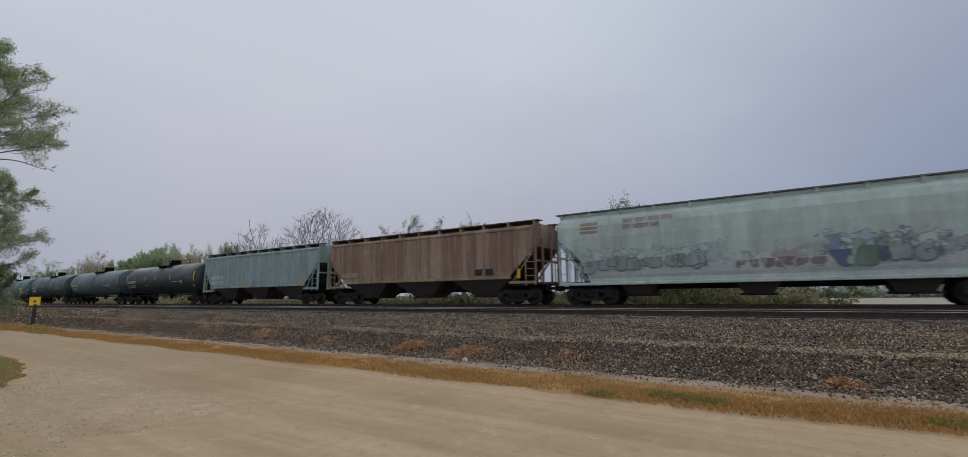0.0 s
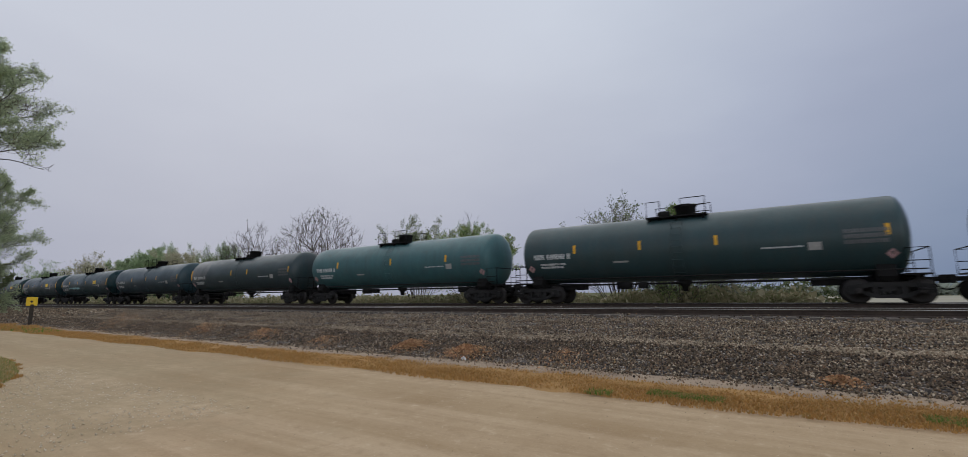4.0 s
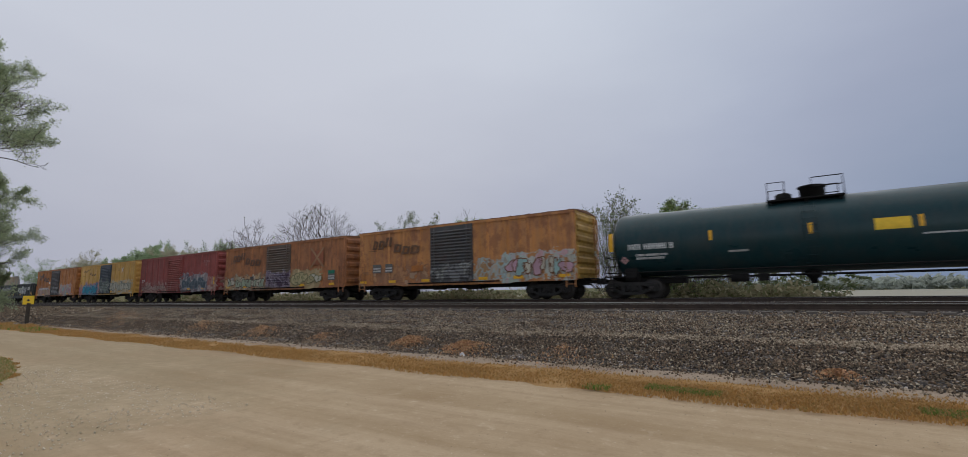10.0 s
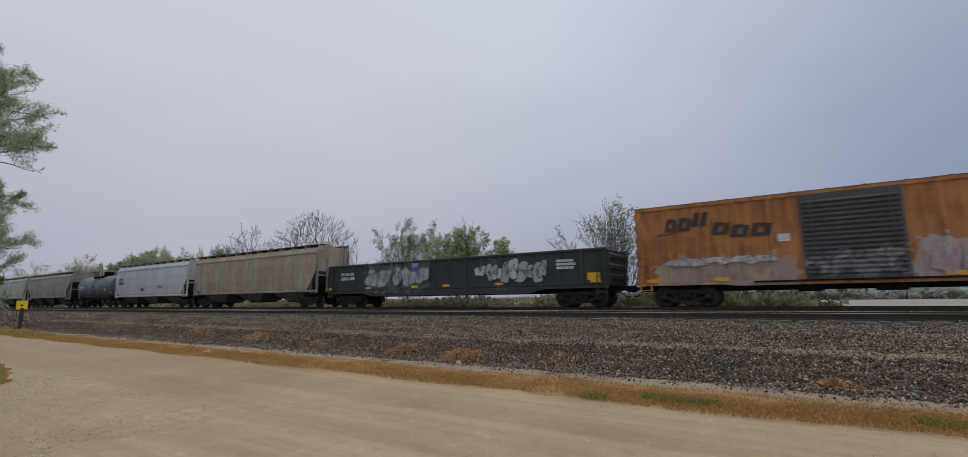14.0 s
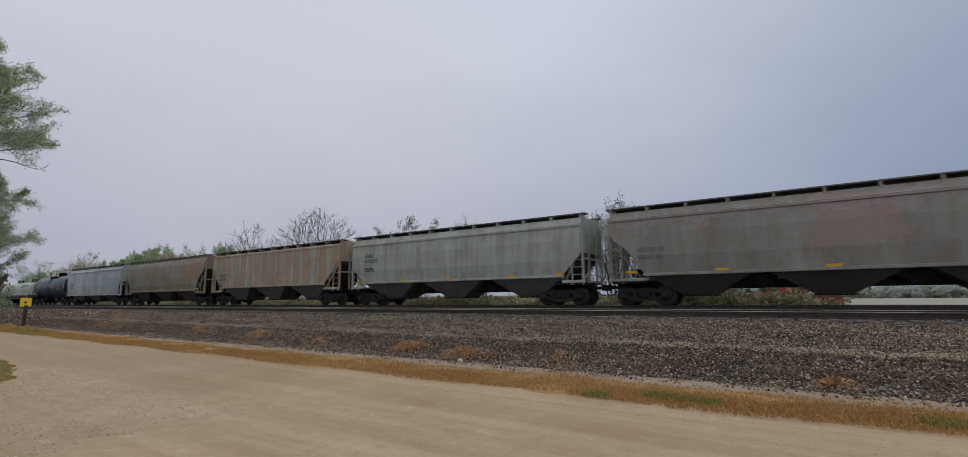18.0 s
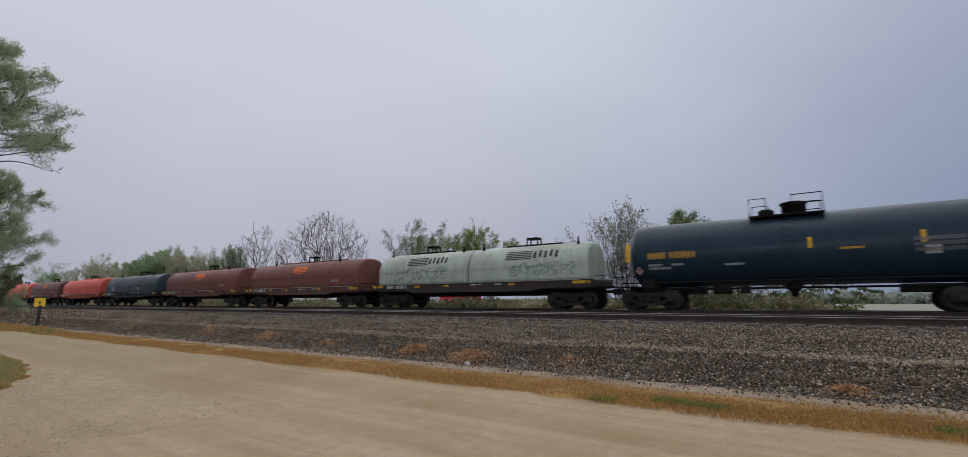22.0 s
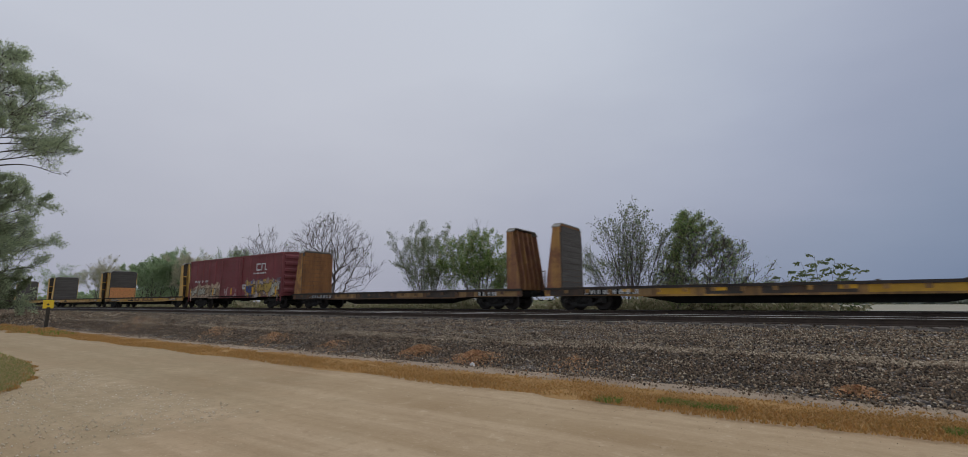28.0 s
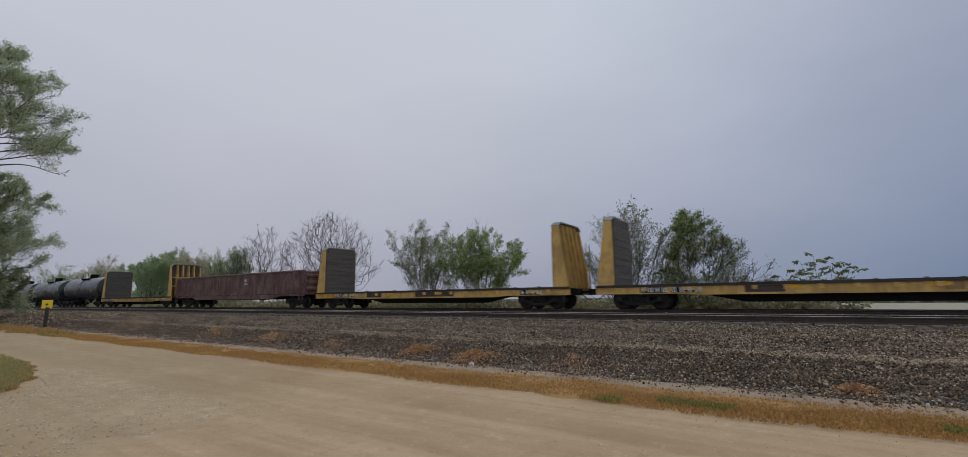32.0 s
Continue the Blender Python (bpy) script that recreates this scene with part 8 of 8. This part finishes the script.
frond_sapling("sapling", "small sapling with feathery drooping leaves", 0.8, 29.6, -1.4, 4.6, 2.8, 11, M["leaf_mid"], 25)
bare_tree("bare_tree", "leafless tree with fine fanned twigs", -41.0, 31.5, -1.4, 11.4, 10.4, 640, 5, 0.0105, 320, 126)
bare_tree("bare_tree", "slender leafless tree with fine pale twigs", -54.4, 32.0, -1.4, 11.2, 8.2, 400, 5, 0.01, 60, 129)
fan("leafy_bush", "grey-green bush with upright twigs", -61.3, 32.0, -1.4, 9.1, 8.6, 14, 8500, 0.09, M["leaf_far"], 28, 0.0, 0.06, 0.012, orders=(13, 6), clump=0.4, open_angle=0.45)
fan("roadside_bush", "dense grey-green bush beside the verge", -60, 8.9, -1.1, 5.2, 10.0, 16, 26000, 0.09, M["leaf_mid"], 29, 0.0, 0.08, 0.01, clump=0.4)
bough_tree("large_tree", "tall roadside tree with airy grey-green crown", -50.5, 5.6, -1.1, 20.4, 0.34, ((13.4, 5.7), (15.0, 6.5), (16.6, 6.4), (18.4, 5.4), (20.0, 3.6), (20.9, 1.8)), 48, 62000, 0.092, M["leaf_willow"], 31,
           bare=((12.0, 5.3, 1.42), (12.4, 6.0, 3.4)))
bough_tree("large_tree", "broad roadside tree with low grey-green boughs", -57, 6.5, -1.1, 13.2, 0.3, ((2.4, 4.2), (5.0, 5.2), (6.6, 5.4), (8.4, 6.6), (10.2, 5.4), (12.0, 3.6), (13.2, 1.5)), 50, 72000, 0.095, M["leaf_willow"], 32)
k = 40
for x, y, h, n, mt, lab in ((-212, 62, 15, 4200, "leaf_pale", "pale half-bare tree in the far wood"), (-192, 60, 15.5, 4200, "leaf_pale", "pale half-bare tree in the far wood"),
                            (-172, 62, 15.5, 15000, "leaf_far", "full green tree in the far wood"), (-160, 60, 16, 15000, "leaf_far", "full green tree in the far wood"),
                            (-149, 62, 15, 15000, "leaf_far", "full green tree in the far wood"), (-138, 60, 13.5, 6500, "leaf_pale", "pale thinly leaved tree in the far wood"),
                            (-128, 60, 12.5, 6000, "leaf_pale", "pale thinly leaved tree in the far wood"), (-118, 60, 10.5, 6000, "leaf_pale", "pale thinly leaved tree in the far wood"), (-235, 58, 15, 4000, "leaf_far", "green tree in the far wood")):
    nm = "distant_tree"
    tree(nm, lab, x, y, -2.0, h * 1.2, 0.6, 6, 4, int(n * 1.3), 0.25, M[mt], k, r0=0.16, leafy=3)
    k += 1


def brush(name, label, n, xs, ys, z, h, material, seed, lw=0.05):
    """Weeds and low brush: upright stalks with small leaves, as one mass."""
    rs = np.random.RandomState(seed)
    v, f = [], []
    for i in range(n):
        x, y = rs.uniform(*xs), rs.uniform(*ys)
        hh = h * (0.35 + 0.65 * rs.rand()) * (0.75 + 0.4 * noise.noise(Vector((x * 0.35, y * 0.3, seed))))
        lx, ly = rs.randn() * 0.12 * hh, rs.randn() * 0.12 * hh
        o = len(v)
        v += [(x - 0.02, y, z), (x + 0.02, y, z), (x + lx, y + ly, z + hh)]
        f.append((o, o + 1, o + 2))
        for j in range(7):
            q = 0.3 + 0.7 * rs.rand()
            c = np.array((x + lx * q, y + ly * q, z + hh * q)) + rs.randn(3) * 0.07
            d1, d2 = rs.randn(3) * lw, rs.randn(3) * lw * 0.6
            o = len(v)
            v += [tuple(c - d1), tuple(c + d2), tuple(c + d1), tuple(c - d2)]
            f.append((o, o + 1, o + 2, o + 3))
    return tagged(new(name, stuff_mesh(name, v, f, material)), label, "weeds", kind="stuff")


brush("weeds", "straw and green weeds behind the tracks", 17000, (-48, 1.0), (27.4, 30.5), -1.4, 2.5, M["weed"], 51, 0.085)
brush("weeds", "pale dry weeds farther along the tracks", 6000, (-140, -48), (27.5, 33), -1.4, 2.8, M["weed"], 52, 0.16)
brush("shrubs", "low straw-coloured shrubs behind the tracks", 2600, (-14, 2.5), (28.5, 31), -1.4, 1.9, M["weed"], 53, 0.08)
brush("shrubs", "low brush under the bare trees", 3000, (-66, -34), (30, 34), -1.4, 2.6, M["leaf_pale"], 54, 0.1)
brush("weeds", "tall dead seed stalks behind the tracks", 90, (-16.4, -12.4), (28, 29.5), -1.4, 3.7, M["weed"], 57, 0.05)
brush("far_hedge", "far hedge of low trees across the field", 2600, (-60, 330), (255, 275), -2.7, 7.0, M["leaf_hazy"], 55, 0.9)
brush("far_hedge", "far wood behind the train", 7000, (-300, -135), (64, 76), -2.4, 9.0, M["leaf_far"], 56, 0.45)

for x, y, r, sd, n in ((-8.75, 9.7, 0.75, 61, 700), (-6.75, 9.45, 0.9, 62, 700), (0.55, 9.35, 0.5, 63, 300), (3.0, 9.6, 0.6, 64, 260), (-15.6, 9.6, 1.3, 65, 260), (-19.8, 9.7, 1.5, 66, 200), (-12.0, 9.4, 1.1, 68, 130), (-4.0, 9.2, 1.3, 69, 110), (-28, 9.8, 2.4, 70, 220)):
    pile(x, y, r, sd, "low heap of rust-brown dead leaves on the ballast foot", n)
part("litter", Shape().box(-6.6, -6.5, 9.05, 9.13, -0.985, -0.9, 0.01), M["litter"], None)
tagged(bpy.data.objects["litter"], "small white scrap of litter on the verge", "litter")

# marker post
post = new("marker_post")
post.location = (-40.3, 9.2, -1.0)
tagged(post, "short dark post with a square yellow sign", "marker post")
part("post", Shape().box(-0.085, 0.085, -0.085, 0.085, -0.2, 1.3, 0.015), M["post"], post, "", pose(0, 0, 0, 0, 2, 0))
sg = part("sign", Shape().box(-0.03, 0.03, -0.27, 0.27, 1.22, 1.76, 0.008), M["sign"], post, "square yellow sign plate", pose(0, 0, 0, 0, 2, 60 - 90))
part("sign_mark", Shape().prism([(0.0, 1.4), (0.08, 1.48), (0.0, 1.56), (-0.08, 1.48)], "x", 0.032, 0.036), M["black"], sg, "dark smudged mark")


# delivery truck on the far highway
truck = new("delivery_truck")
tagged(truck, "red box trailer behind a white cab on the far highway", "truck")
TL = 10.4
part("trailer_box", Shape().box(0, TL, -1.27, 1.27, 1.05, 3.75, 0.04), M["truck_red"], truck, "plain red trailer box")
part("trailer_frame", Shape().box(0.3, TL - 0.1, -0.5, 0.5, 0.8, 1.05), M["under"], truck)
cab = part("cab", Shape().prism([(-3.6, 0.6), (-3.6, 1.7), (-2.9, 1.9), (-2.6, 2.9), (-1.0, 3.5), (-0.8, 3.5), (-0.8, 0.6)], "y", -1.15, 1.15), M["truck_white"], truck, "white day cab")
part("windscreen", Shape().prism([(-2.93, 2.0), (-2.66, 2.8), (-2.63, 2.8), (-2.9, 2.0)], "y", -1.0, 1.0), M["glass"], cab)
part("side_window", Shape().box(-2.4, -1.5, -1.165, -1.152, 1.95, 2.75), M["glass"], cab)
part("fairing", Shape().box(-0.8, -0.1, -0.6, 0.6, 0.7, 1.1), M["under"], truck)
for wx in (-2.9, -0.9, 7.6, 8.8):
    for wy in (-1.0, 1.0):
        part("wheel", keep("road_wheel", lambda: Shape().lathe([(-0.15, 0.3), (-0.14, 0.5), (0.14, 0.5), (0.15, 0.3)], 16, 0.0, 0.0, "y"), "wheel", M["under"]), None, truck, "", pose(wx, wy, 0.5))
emb = Shape()
for p, q in (((0.4, 1.45), (0.9, 3.3)), ((0.9, 3.3), (2.5, 2.8)), ((2.5, 2.8), (4.8, 3.3)), ((4.8, 3.3), (4.3, 1.45)), ((4.3, 1.45), (2.5, 1.95)), ((2.5, 1.95), (0.4, 1.45))):
    emb.tube([(p[0], -1.28, p[1]), (q[0], -1.28, q[1])], 0.05, 4)
part("emblem", emb, M["white"], truck, "white bow-shaped outline")
part("lettering", Shape().box(1.2, 4.0, -1.29, -1.275, 2.2, 2.55), M["white"], truck)
part("lettering", Shape().box(5.7, 9.9, -1.29, -1.275, 2.65, 3.25), M["white"], truck)
words = bpy.data.curves.new("lettering", "FONT")
words.body, words.size, words.extrude = "FOR YOU.", 0.86, 0.006
temp = bpy.data.objects.new("lettering", words)
me = bpy.data.meshes.new_from_object(temp)
bpy.data.objects.remove(temp)
me.materials.clear()
me.materials.append(M["white"])
part("lettering", me, None, truck, "", pose(5.7, -1.285, 1.6, 90, 0, 0))


# ---- what moves ----
def motions():
    turn = math.degrees(SPEED / 0.457)
    for w in SPIN:
        x0 = w.parent.parent.matrix_basis.translation.x + w.parent.matrix_basis.translation.x + w.matrix_basis.translation.x
        home = w.matrix_basis.translation.copy()
        a, b = max(0.0, (-42 - x0) / SPEED), min(SECONDS, (9 - x0) / SPEED)
        if b <= a:
            continue
        n = int((b - a) * FPS) + 1
        ts = [a + (b - a) * i / n for i in range(n + 1)]
        ts = ([0.0] if a > 0.05 else []) + ts + ([SECONDS] if b < SECONDS - 0.05 else [])
        walk(w, [(t, Matrix.Translation(home) @ Matrix.Rotation(radians(turn * (min(max(t, a), b) - a)), 4, "Y")) for t in ts])
    for car, x in TRAIN:
        walk(car, [(0.0, pose(x, TRAIN_Y, 0)), (SECONDS, pose(x + SPEED * SECONDS, TRAIN_Y, 0))])
    walk(truck, [(0.0, pose(8.8 + 17.2 * 17.3, 90, -2.65)), (SECONDS, pose(8.8 + 17.2 * (17.3 - SECONDS), 90, -2.65))])


motions()
